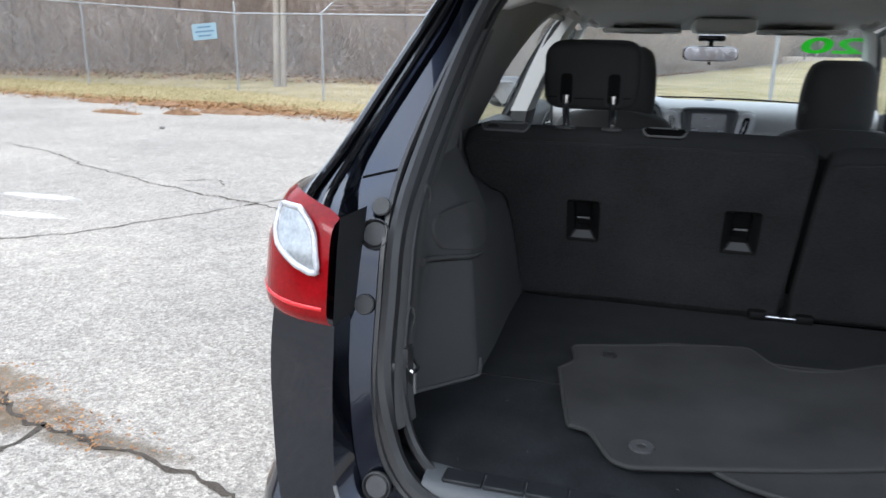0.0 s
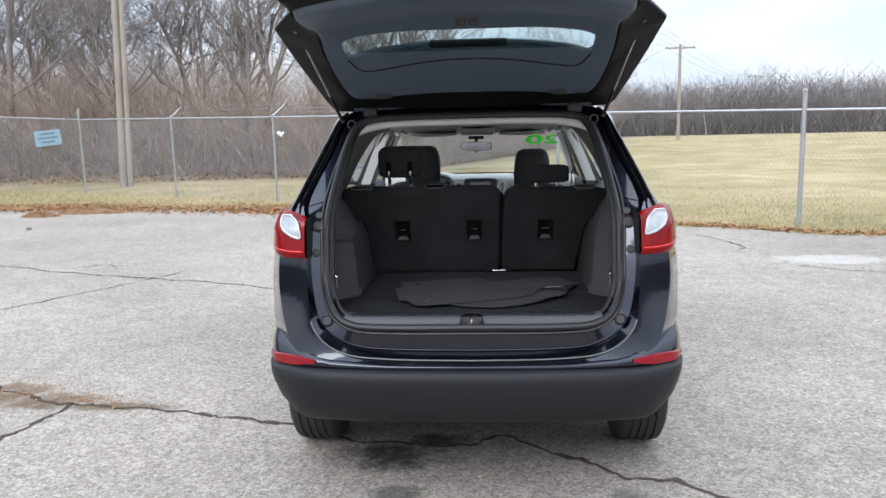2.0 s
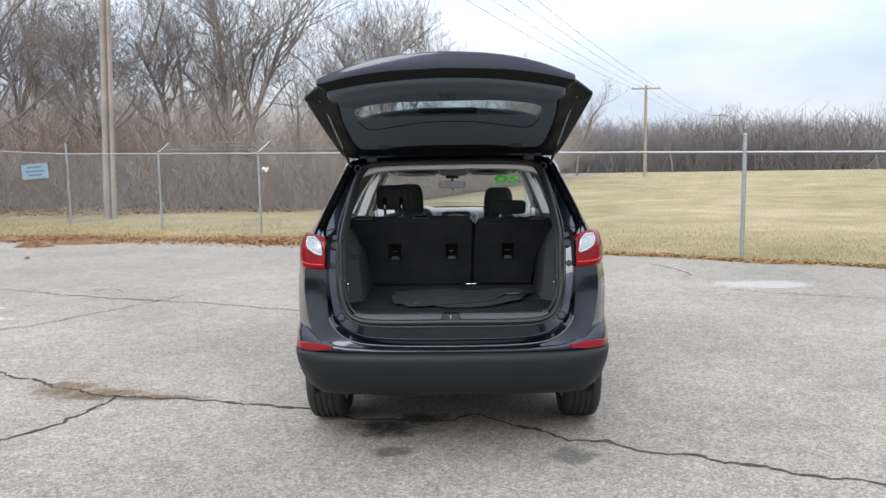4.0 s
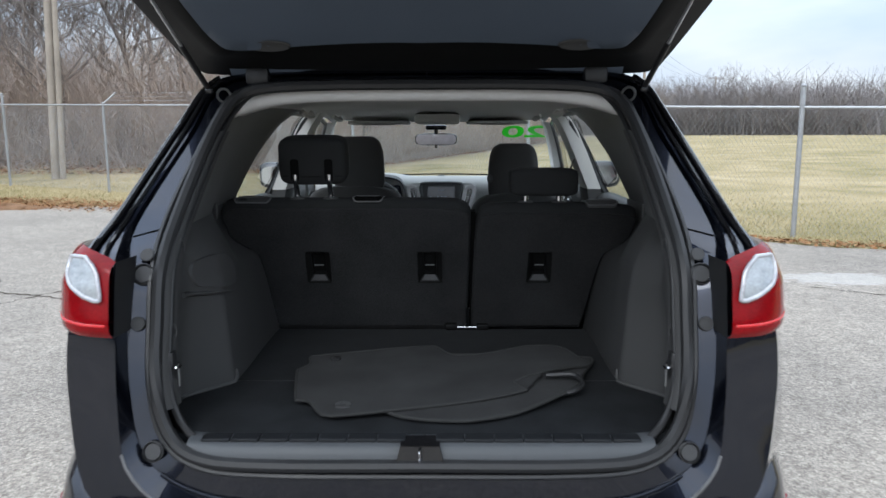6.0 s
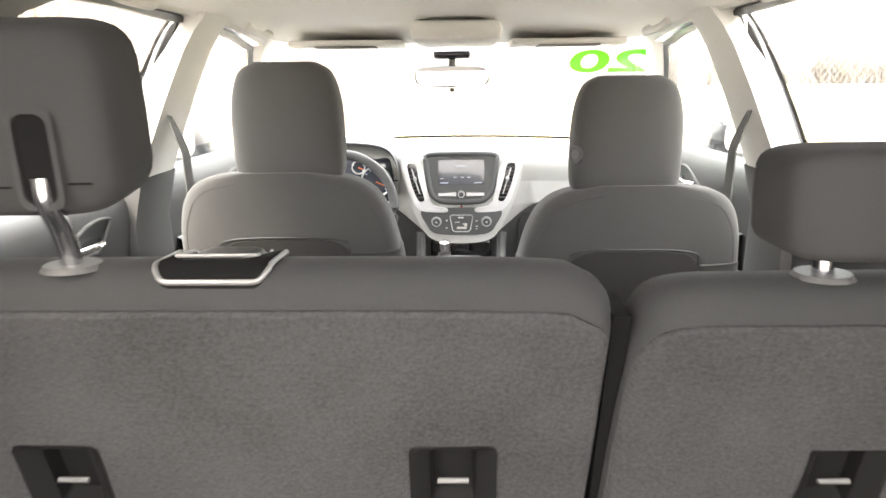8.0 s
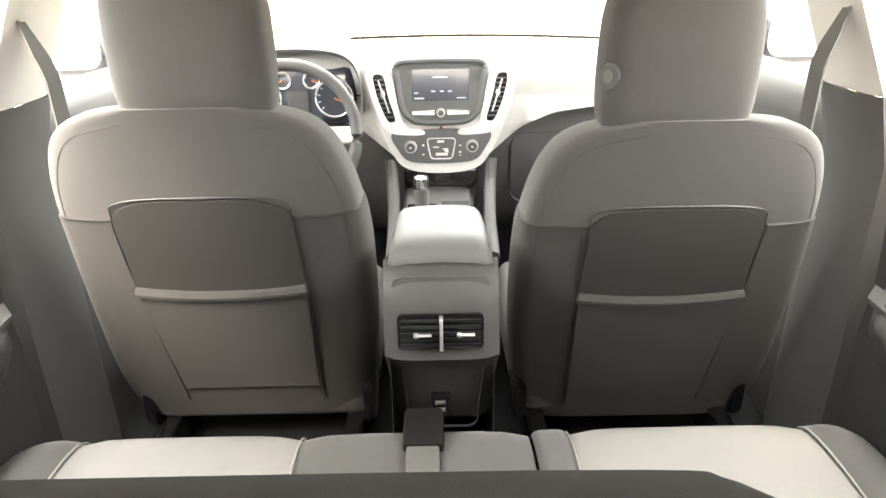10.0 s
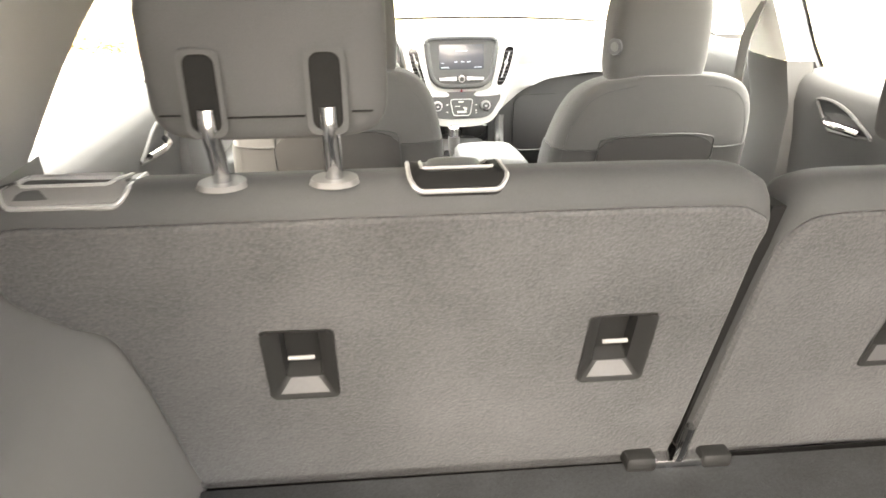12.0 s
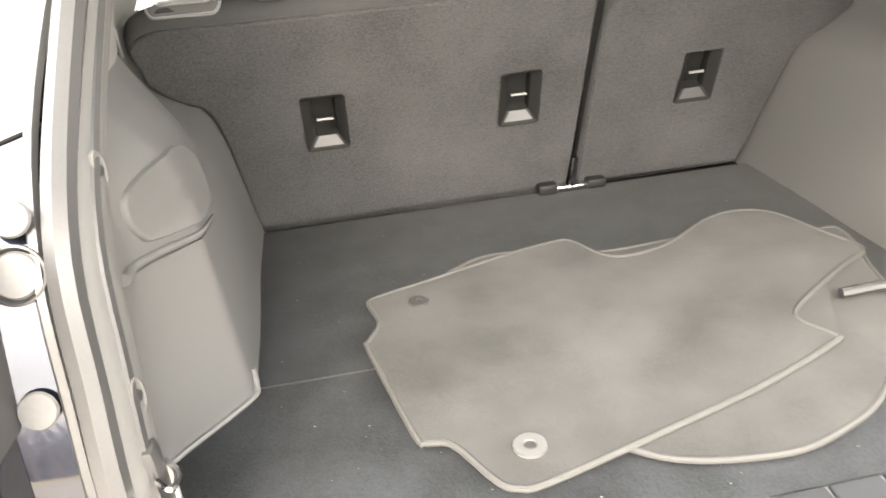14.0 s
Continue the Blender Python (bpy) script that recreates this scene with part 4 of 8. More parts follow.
def build_shell():
    # rear surround: recess floor, flange and rounded corner, painted
    bm = bmesh.new()
    mid = RING_B * 0.5 + RING_A * 0.5
    mid[:, 0] += np.where(mid[:, 2] > 0.66, 0.022 * np.minimum(1, (mid[:, 2] - 0.66) * 8), 0)
    mid[:, 1] -= np.where(mid[:, 2] > 0.66, 0.03 * np.minimum(1, (mid[:, 2] - 0.66) * 8), 0)
    # flat jamb panel beside the seal, a step back to the lamp and the quarter, then the rounded corner
    groove = RING_D + np.array([0, 0.004, 0])
    groove[:, 1] += np.where(RING_D[:, 2] > 1.30, 0.016, 0)
    groove[:, 0] += np.where(RING_D[:, 2] > 1.30, 0.004, 0)
    loft(bm, [both(r) for r in (RING_E, RING_E * 0.5 + RING_D * 0.5, RING_D * 0.96 + RING_E * 0.04, RING_D, groove, RING_C * 0.93 + groove * 0.07, RING_C, RING_B * 0.10 + RING_C * 0.90, RING_B * 0.5 + RING_C * 0.5, RING_B, mid, RING_A)])
    bmesh.ops.remove_doubles(bm, verts=bm.verts, dist=0.0005)
    body = part("rear_body", bm, M["paint"], car, "gloss black painted body round the tailgate opening", 32)
    for s in (-1, 1):
        # joint across the jamb above the buffers, and the drip mouldings up the rear pillar
        bm = bmesh.new()
        k = int(np.argmin(abs(RING_D[20:36, 2] - 1.292))) + 20
        a, b = RING_D[k], RING_E[k]
        tube(bm, [(s * (a[0] + (b[0] - a[0]) * t), a[1] + (b[1] - a[1]) * t - 0.001, a[2] + (b[2] - a[2]) * t) for t in np.linspace(0.02, 0.85, 8)], 0.0022, 6)
        part("panel_joint", bm, M["void"], body, "dark joint line")
        for k0, r, out in ((0.30, 0.0065, 0.004), (0.72, 0.0085, 0.008)):
            bm = bmesh.new()
            rail = (RING_C * (1 - k0) + RING_B * k0)[28:44]
            tube(bm, [(s * (q[0] + 0.002), q[1] - out, q[2] + out * 0.6) for q in rail], r, 8)
            part("pillar_moulding", bm, M["gloss"], body, "glossy black moulding along the rear pillar")
    # folded edge below the opening
    low = RING_C[RING_C[:, 2] < 0.83]
    bm = bmesh.new()
    # painted edge in pale grey: its sky highlight is put into the colour
    tube(bm, both(low) + np.array([0, -0.005, 0.003]), 0.0036, 8)
    part("folded_edge", bm, M["rimgrey"], body, "painted folded edge with its highlight put into the colour")
    upper = RING_D[RING_D[:, 2] < 0.76]
    bm = bmesh.new()
    tube(bm, both(upper) + np.array([0, -0.003, 0.001]), 0.0045, 8)
    part("folded_edge", bm, M["paint"], body)
    # rubber seal along the flange
    bm = bmesh.new()
    tube(bm, both(RING_E) + np.array([0, -0.012, 0]), 0.016, 8)
    seal_ob = part("opening_seal", bm, M["rubber"], car, "black rubber seal round the opening")
    bm = bmesh.new()
    tube(bm, both(RING_E * 0.72 + RING_D * 0.28) + np.array([0, -0.008, 0]), 0.007, 6)
    part("seal_bead", bm, M["rubber"], seal_ob)
    bm = bmesh.new()
    inner = RING_E * [0.975, 1, 1] + [0, 0.03, 0]
    inner[:, 2] += np.interp(RING_E[:, 2], [0.77, 1.0, 1.5, 1.69], [0.018, 0, 0, -0.001])
    tube(bm, both(inner), 0.010, 8)
    part("inner_seal_lip", bm, M["rubber"], car, "dark lip of the seal")
    # moulded jamb trim between seal and side lining
    jamb = RING_E[(RING_E[:, 2] > 0.885) & (RING_E[:, 2] < 1.56)]
    for s in (-1, 1):
        bm = bmesh.new()
        rings = []
        for q in jamb:
            rings.append([(s * (q[0] + dx), q[1] + dy, q[2]) for dx, dy in ((-0.004, 0.0), (-0.012, 0.004), (-0.019, 0.016), (-0.024, 0.034), (-0.027, 0.054), (-0.025, 0.060), (-0.008, 0.064))])
        loft(bm, rings)
        jamb_ob = part("jamb_trim", bm, M["trim"], car, "moulded grey trim along the opening", smooth=60)
        for zf, r in ((1.06, 0.016), (1.27, 0.015)):
            k = int(np.argmin(abs(jamb[:, 2] - zf)))
            q = jamb[k]
            bm = bmesh.new()
            lathe_n = Vector((-s, -0.28, 0)).normalized()
            turn = lathe_n.to_track_quat("Z", "Y").to_matrix()
            mid = Vector((s * (q[0] - 0.0235), q[1] + 0.036, q[2]))
            rim = lambda rr, h: [mid + turn @ Vector((rr * 0.62 * math.cos(a), rr * math.sin(a) * 1.2, h)) for a in np.linspace(0, 2 * math.pi, 24, endpoint=False)]
            loft(bm, [rim(r * 1.15, -0.003), rim(r * 1.1, 0.002), rim(r, 0.0025), rim(r * 0.8, 0.0008), rim(r * 0.1, 0.0006)], True)
            fast = part("fastener_recess", bm, M["trim"], jamb_ob, smooth=50)
            bm = bmesh.new()
            disc(bm, mid + lathe_n * 0.0006, lathe_n, r * 0.38, 0.002, 14)
            part("fastener_head", bm, M["rubber"], fast)

    for s in (-1, 1):
        # lower side: rear quarter, doors, front wing
        belt = 1.20
        for name, y0, y1 in (("quarter_panel", None, 1.22), ("rear_door", 1.225, 2.16), ("front_door", 2.165, 3.12), ("front_wing", 3.125, 4.55)):
            bm = bmesh.new()
            lo, hi = [], []
            for k in range(9):
                t = k / 8
                a = (0.40 if y0 is None else y0)
                b = (0.47 if y0 is None else y0)
                lo.append((a + (y1 - a) * t, 0.27))
                hi.append((b + (y1 - b) * t, belt if y1 < 3.5 else belt - 0.20 * ((t) ** 1.2)))
            rows = 14
            if y0 is None:
                rings = []
                for j in range(rows + 1):
                    z = 0.27 + (belt - 0.27) * j / rows
                    rings.append([(s * side_x(yy, z), yy, z) for yy in np.linspace(rear_y(z), y1, 24)])
                loft(bm, rings)
            else:
                patch(bm, lo, hi, side_x, s, 26, rows)
            ob = part(name, bm, M["paint"], car, smooth=60)
            if name in ("quarter_panel", "front_wing"):
                cut_arch(ob, s, 0.81 if y0 is None else 3.60)
            if "door" in name:
                bm = bmesh.new()
                yh = y0 + 0.20
                tube(bm, spline([(s * (side_x(yh, 1.05) - 0.01), yh - 0.02, 1.06), (s * (side_x(yh, 1.05) + 0.035), yh + 0.04, 1.065), (s * (side_x(yh, 1.05) + 0.035), yh + 0.16, 1.065), (s * (side_x(yh, 1.05) - 0.01), yh + 0.22, 1.06)], 14), 0.014, 8)
                part("door_handle", bm, M["paint"], ob)
        # upper side: pillars and rails
        bm = bmesh.new()
        zs = np.linspace(1.20, 1.66, 10)
        loft(bm, [[(s * side_x(yy, z), yy, z) for yy in np.linspace(rear_y(z), rear_y(z) + 0.10, 4)] for z in zs])
        part("rear_pillar", bm, M["paint"], car, smooth=60)
        bm = bmesh.new()
        patch(bm, [(0.80, 1.62), (1.5, 1.635), (2.2, 1.635), (2.72, 1.60), (3.05, 1.43), (3.42, 1.21)], [(0.86, 1.66), (1.5, 1.665), (2.2, 1.665), (2.76, 1.63), (3.12, 1.45), (3.50, 1.21)], side_x, s, 40, 3)
        part("roof_rail_panel", bm, M["paint"], car, smooth=60)
        bm = bmesh.new()
        patch(bm, [(2.06, 1.20), (2.25, 1.20)], [(2.06, 1.636), (2.23, 1.636)], side_x, s, 5, 8, 0.004)
        part("centre_pillar_cover", bm, M["gloss"], car, smooth=60)
        bm = bmesh.new()
        patch(bm, [(1.10, 1.20), (1.19, 1.20)], [(1.30, 1.62), (1.38, 1.634)], side_x, s, 5, 8, 0.004)
        part("window_divider", bm, M["gloss"], car, smooth=60)
        # belt moulding
        bm = bmesh.new()
        tube(bm, [(s * (side_x(y, 1.20) + 0.004), y, 1.20) for y in np.linspace(0.62, 3.45, 40)], 0.011, 6)
        part("belt_moulding", bm, M["gloss"], car)
        # glass
        bm = bmesh.new()
        zs = np.linspace(1.205, 1.605, 9)
        loft(bm, [[(s * (side_x(yy, z) - 0.006), yy, z) for yy in np.linspace(rear_y(z) + 0.10, 1.13 + (z - 1.2) * 0.45, 10)] for z in zs])
        part("quarter_glass", bm, M["smoke"], car, "dark tinted rear quarter glass", smooth=60)
        bm = bmesh.new()
        patch(bm, [(1.19, 1.20), (1.6, 1.20), (2.06, 1.20)], [(1.38, 1.632), (1.7, 1.637), (2.06, 1.637)], side_x, s, 14, 8, -0.008)
        part("rear_door_glass", bm, M["glass"], car, smooth=60).visible_shadow = False
        bm = bmesh.new()
        patch(bm, [(2.25, 1.20), (2.65, 1.20), (3.40, 1.20)], [(2.23, 1.637), (2.48, 1.62), (2.72, 1.60)], side_x, s, 16, 8, -0.008)
        part("front_door_glass", bm, M["glass"], car, smooth=60).visible_shadow = False
        # rubber runs round the door windows
        for low, high in (([(1.19, 1.20), (1.6, 1.20), (2.06, 1.20)], [(2.06, 1.42), (2.06, 1.625), (1.72, 1.628), (1.40, 1.622), (1.29, 1.42)]), ([(2.25, 1.20), (2.65, 1.20), (3.36, 1.205)], [(3.05, 1.40), (2.72, 1.59), (2.48, 1.612), (2.24, 1.625), (2.245, 1.42)])):
            bm = bmesh.new()
            loop = []
            pts = low + high
            for (y0, z0), (y1, z1) in zip(pts, pts[1:] + pts[:1]):
                for u in np.linspace(0, 1, 5, endpoint=False):
                    loop.append((y0 + (y1 - y0) * u, z0 + (z1 - z0) * u))
            tube(bm, [(s * (side_x(y, z) - 0.022), y, z) for y, z in loop], 0.013, 6, True)
            part("window_run", bm, M["rubber"], car, "black rubber window run")
        # sill
        bm = bmesh.new()
        loft(bm, [[(s * (side_x(y, z) + o), y, z) for y in np.linspace(1.36, 3.30, 12)] for z, o in ((0.22, -0.05), (0.24, 0.01), (0.34, 0.012), (0.36, 0.0))])
        part("rocker_panel", bm, M["plastic"], car, smooth=60)
        # door mirror
        bm = bmesh.new()
        pad(bm, (s * 0.99, 2.98, 1.288), (0.105, 0.065, 0.080), 0.5, 24, 12)
        mir = part("door_mirror", bm, M["paint"], car)
        bm = bmesh.new()
        tube(bm, [(s * 0.82, 3.02, 1.215), (s * 0.93, 2.99, 1.235)], 0.028, 8)
        part("mirror_arm", bm, M["plastic"], mir)
        bm = bmesh.new()
        plate(bm, rounded(s * 0.99 - 0.076, s * 0.99 + 0.076, 1.236, 1.340, 0.035), lambda u, v: (u, 2.903 - s * (u - s * 0.99) * 0.14, v), 0.006, (0, 1, 0))
        part("mirror_pane", bm, M["mirror"], mir)
    # roof, bonnet, windscreen, nose
    bm = bmesh.new()
    rings = []
    for y in np.linspace(0.86, 2.78, 24):
        drop = -0.085 * max(0, (y - 2.1) / 0.68) ** 2
        zr, w = (1.66 if y < 2.2 else 1.66 - 0.03 * (y - 2.2) / 0.56), side_x(y, 1.66)
        ring = []
        for t in np.linspace(0, 1, 15):
            x = w * math.cos(t * math.pi / 2) if t < 1 else 0.0
            ring.append((w * (1 - t), y, zr + (1.748 + drop - zr) * (1 - (1 - t) ** 2.6)))
        rings.append(both(ring[::-1]))
    loft(bm, rings)
    part("roof", bm, M["paint"], car, smooth=60)
    bm = bmesh.new()
    rings = []
    for t in np.linspace(0, 1, 8):
        y, z, w = 2.78 + 0.76 * t, 1.665 - 0.435 * t, 0.60 + 0.15 * t
        rings.append([(w * u, y - 0.10 * (u * u) * (1 + t), z - 0.02 * u * u) for u in np.linspace(-1, 1, 17)])
    loft(bm, rings)
    part("windscreen", bm, M["glass"], car, smooth=60).visible_shadow = False
    bm = bmesh.new()
    rings = []
    for t in np.linspace(0, 1, 12):
        y = 3.48 + 1.05 * t
        z = 1.195 - 0.19 * t ** 1.4
        w = side_x(y, 0.98) - 0.02
        rings.append([(w * u, y - 0.12 * t * u * u, z - (0.08 + 0.06 * t) * abs(u) ** 3) for u in np.linspace(-1, 1, 21)])
    loft(bm, rings)
    part("bonnet", bm, M["paint"], car, smooth=60)
    bm = bmesh.new()
    rings = []
    for z, y in ((0.99, 4.50), (0.92, 4.60), (0.75, 4.64), (0.55, 4.66), (0.35, 4.62), (0.24, 4.50)):
        w = 0.74 if z > 0.9 else 0.80
        rings.append([(w * u, y - 0.34 * abs(u) ** 3, z) for u in np.linspace(-1, 1, 21)])
    loft(bm, rings)
    nose = part("front_bumper", bm, M["paint"], car, smooth=60)
    bm = bmesh.new()
    loft(bm, [[(0.45 * u, y - 0.05 * u * u, z) for u in np.linspace(-1, 1, 9)] for z, y in ((0.55, 4.668), (0.80, 4.645))])
    part("grille", bm, M["gloss"], nose)
    # underbody
    bm = bmesh.new()
    box(bm, -0.66, 0.66, 0.38, 4.4, 0.28, 0.46, 0.04)
    part("underbody", bm, M["plastic"], car)


def cut_arch(ob, s, yc):
    """Opens a wheel arch in a side panel and lines it."""
    bm = bmesh.new()
    q = Matrix.Translation((s * 0.9, yc, 0.345)) @ Matrix.Rotation(math.pi / 2, 4, "Y")
    bmesh.ops.create_cone(bm, cap_ends=True, segments=48, radius1=0.405, radius2=0.405, depth=0.8, matrix=q)
    me = bpy.data.meshes.new("arch_cut")
    bm.to_mesh(me)
    bm.free()
    tool = new("arch_cut", me)
    mod = ob.modifiers.new("arch", "BOOLEAN")
    mod.operation, mod.solver, mod.object = "DIFFERENCE", "EXACT", tool
    dg = bpy.context.evaluated_depsgraph_get()
    done = bpy.data.meshes.new_from_object(ob.evaluated_get(dg))
    ob.modifiers.clear()
    ob.data = done
    bpy.data.objects.remove(tool)
    bm = bmesh.new()
    arc = [(yc + 0.405 * math.cos(a), 0.345 + 0.405 * math.sin(a)) for a in np.linspace(-0.18, math.pi + 0.18, 30)]
    loft(bm, [[(s * (side_x(y, max(z, 0.3)) + 0.006), y, z) for y, z in arc], [(s * 0.62, y, z) for y, z in arc]])
    part("wheel_housing", bm, M["plastic"], ob, smooth=60)
    bm = bmesh.new()
    rim2 = [(yc + 0.45 * math.cos(a), 0.345 + 0.45 * math.sin(a)) for a in np.linspace(-0.15, math.pi + 0.15, 30)]
    loft(bm, [[(s * (side_x(y, max(z, 0.3)) + 0.008), y, z) for y, z in arc], [(s * (side_x(y, max(z, 0.3)) + 0.010), y, z) for y, z in rim2]])
    part("arch_moulding", bm, M["plastic"], ob, smooth=60)


build_shell()


def build_bumper():
    bm = bmesh.new()
    rings = []
    # sections from the lower edge up: height, rear plane, corner half width
    for z, y, w in ((0.335, 0.22, 0.74), (0.355, 0.09, 0.83), (0.39, 0.035, 0.875), (0.45, -0.002, 0.90), (0.52, -0.025, 0.918), (0.565, -0.035, 0.925), (0.603, -0.033, 0.928), (0.618, -0.015, 0.918), (0.622, 0.06, 0.88)):
        half = [(0, y), (0.35, y + 0.004), (0.62, y + 0.025), (0.76, y + 0.065), (w - 0.06, y + 0.14), (w - 0.012, y + 0.24), (w + 0.004, y + 0.38), (w + 0.008, 0.60)]
        rings.append(both([(x, yy, z) for x, yy, _ in spline([(a, b, 0) for a, b in half], 22)]))
    loft(bm, rings)
    bumper = part("rear_bumper", bm, M["plastic"], car, "grained dark plastic rear bumper", smooth=50)
    # painted upper band with the reflectors
    bm = bmesh.new()
    rings = []
    for z, y, w in ((0.600, 0.020, 0.912), (0.625, -0.005, 0.924), (0.66, 0.0, 0.926), (0.71, 0.03, 0.925), (0.78, 0.085, 0.918)):
        half = [(0.0, y), (0.35, y + 0.004), (0.60, y + 0.025), (0.74, y + 0.06), (w - 0.06, y + 0.14), (w - 0.012, y + 0.24), (w + 0.004, y + 0.33), (w + 0.006, 0.50)]
        pts = spline([(a, b, 0) for a, b in half], 22)
        rings.append([(x, yy, min(z, interp(x, [(0, 0.636), (0.40, 0.639), (0.64, 0.652), (0.78, 0.717), (0.84, 0.78)]))) for x, yy, _ in pts])
    for s in (-1, 1):
        b2 = bmesh.new()
        loft(b2, [[(s * x, y, z) for x, y, z in r] for r in rings])
        part("bumper_corner", b2, M["paint"], bumper, "gloss black painted corner", smooth=80)
        b3 = bmesh.new()
        rows = []
        for t in np.linspace(0, 1, 16):
            x = 0.668 + 0.236 * t
            y = float(np.interp(x, [0.60, 0.74, 0.866, 0.914, 0.928], [0.020, 0.055, 0.135, 0.235, 0.325]))
            zc, h = 0.648 - 0.008 * t, 0.007 + 0.013 * min(1, t * 2.2) - 0.006 * max(0, t - 0.7) / 0.3
            rows.append([(s * x, y + 0.01, zc - h - 0.003), (s * (x + 0.004 * t), y - 0.010, zc - h), (s * (x + 0.006 * t), y - 0.012, zc), (s * (x + 0.004 * t), y - 0.010, zc + h), (s * x, y + 0.01, zc + h + 0.003)])
        loft(b3, rows)
        part("reflector", b3, M["refl"], bumper, "red reflector strip", smooth=50)
    bm.free()


build_bumper()


def build_tail_lamp(s):
    """Wrap-round lamp between the rear face and the side."""
    def edge(z, t):
        # t = 0 at the inner edge, 1 at the outer end on the side
        xi, yi = 0.704, interp(z, [(1.07, 0.118), (1.20, 0.142), (1.30, 0.172)])
        pts = [(xi, yi), (0.77, yi + 0.006), (0.825, yi + 0.035), (0.862, yi + 0.10), (0.888, yi + 0.20), (0.905, yi + 0.33)]
        p = spline([(a, b, 0) for a, b in pts], 20)
        i = t * 19
        k = min(int(i), 18)
        q = p[k] + (p[k + 1] - p[k]) * (i - k)
        k2 = interp(z, [(1.06, 1.0), (1.20, 0.995), (1.31, 0.955)])
        return q[0] * (k2 if t > 0.1 else 1 - (1 - k2) * t * 10), q[1]
    def top(t):
        return 1.250 + 0.036 * math.sin(min(1, t * 1.9) * math.pi / 2) - 0.04 * max(0, t - 0.5)
    def bot(t):
        return 1.079 + 0.012 * t
    bm = bmesh.new()
    cols = []
    for t in np.linspace(0, 1, 18):
        z0, z1 = bot(t), top(t)
        col = []
        for v in np.linspace(0, 1, 20):
            z = z0 + (z1 - z0) * v
            x, y = edge(z, t)
            bulge = 0.018 * (1 - abs(2 * v - 1) ** 9)
            col.append((s * (x + bulge * (0.3 + 0.7 * t)), y - bulge * (1 - 0.7 * t), z))
        cols.append(col)
    loft(bm, cols)
    lamp = part("tail_lamp", bm, M["red"], car, "red and clear tail lamp", smooth=60)
    # clear leaf-shaped part
    bm = bmesh.new()
    rows = []
    for v in np.linspace(0, 1, 12):
        z = 1.168 + 0.096 * v
        t0 = interp(z, [(1.168, 0.05), (1.185, 0.055), (1.205, 0.07), (1.225, 0.10), (1.245, 0.15), (1.264, 0.24)])
        t1 = interp(z, [(1.168, 0.09), (1.176, 0.16), (1.188, 0.23), (1.205, 0.31), (1.225, 0.37), (1.245, 0.40), (1.264, 0.39)])
        row = []
        for u in np.linspace(0, 1, 8):
            t = min(0.98, t0 + (t1 - t0) * u)
            x, y = edge(z, t)
            row.append((s * (x + 0.024 * (0.3 + 0.7 * t)), y - 0.024 * (1 - 0.6 * t), z))
        rows.append(row)
    loft(bm, rows)
    lens = part("clear_lens", bm, M["lampclear"], lamp, "clear reversing lamp", smooth=60)
    # white frosted rim of the clear part, and the bright strip along the foot of the lamp
    edge_pts = rows[0] + [r[-1] for r in rows[1:]] + rows[-1][::-1][1:] + [r[0] for r in rows[::-1][1:-1]]
    bm = bmesh.new()
    tube(bm, edge_pts, 0.0055, 8, closed=True)
    part("lens_rim", bm, M["lampwhite"], lens, "frosted white rim", smooth=60)
    bm = bmesh.new()
    strip = []
    for t in np.linspace(0.03, 0.75, 20):
        z = bot(t) + 0.030 + 0.020 * max(0, t - 0.2)
        x, y = edge(z, t)
        strip.append((s * (x + 0.0145 * (0.3 + 0.7 * t)), y - 0.0145 * (1 - 0.7 * t), z))
    tube(bm, strip, 0.0045, 8)
    part("light_strip", bm, M["redstrip"], lamp, "bright red strip", smooth=60)
    # inner wall of the lamp towards the opening
    bm = bmesh.new()
    a = [(s * edge(z, 0)[0], edge(z, 0)[1], z) for z in np.linspace(1.079, 1.250, 8)]
    loft(bm, [a, [(x - s * 0.006, y + 0.10, z) for x, y, z in a]])
    part("lamp_base", bm, M["rubber"], lamp, smooth=60)


for s in (-1, 1):
    build_tail_lamp(s)
    # stops, plugs and buffers on the flange
    for name, x, y, z, r, n in (("buffer", 0.678, 0.243, 1.205, 0.027, (0, -1, 0.42)), ("plug", 0.674, 0.262, 1.250, 0.017, (0, -1, 0.55)), ("plug", 0.682, 0.200, 1.092, 0.018, (0, -1, 0.38)), ("buffer", 0.628, 0.112, 0.806, 0.025, (0, -1, 0.3))):
        bm = bmesh.new()
        if name == "plug":
            disc(bm, (s * x, y, z), n, r, 0.003, 24, r * 0.9)
            part(name, bm, M["rimdark"], car, "round body plug")
            continue
        q = Vector(n).normalized()
        turn = q.to_track_quat("Z", "Y").to_matrix()
        ringpts = lambda rr, h: [Vector((s * x, y, z)) + turn @ Vector((rr * math.cos(a), rr * math.sin(a), h)) for a in np.linspace(0, 2 * math.pi, 28, endpoint=False)]
        loft(bm, [ringpts(r, -0.004), ringpts(r, 0.004), ringpts(r * 0.92, 0.005), ringpts(r * 0.80, -0.002)], True)
        ob = part(name, bm, M["rubber"], car, "round rubber buffer")
        bm = bmesh.new()
        disc(bm, Vector((s * x, y, z)), n, r * 0.80, 0.003, 22, r * 0.72)
        part("buffer_cap", bm, M["rimdark"], ob)


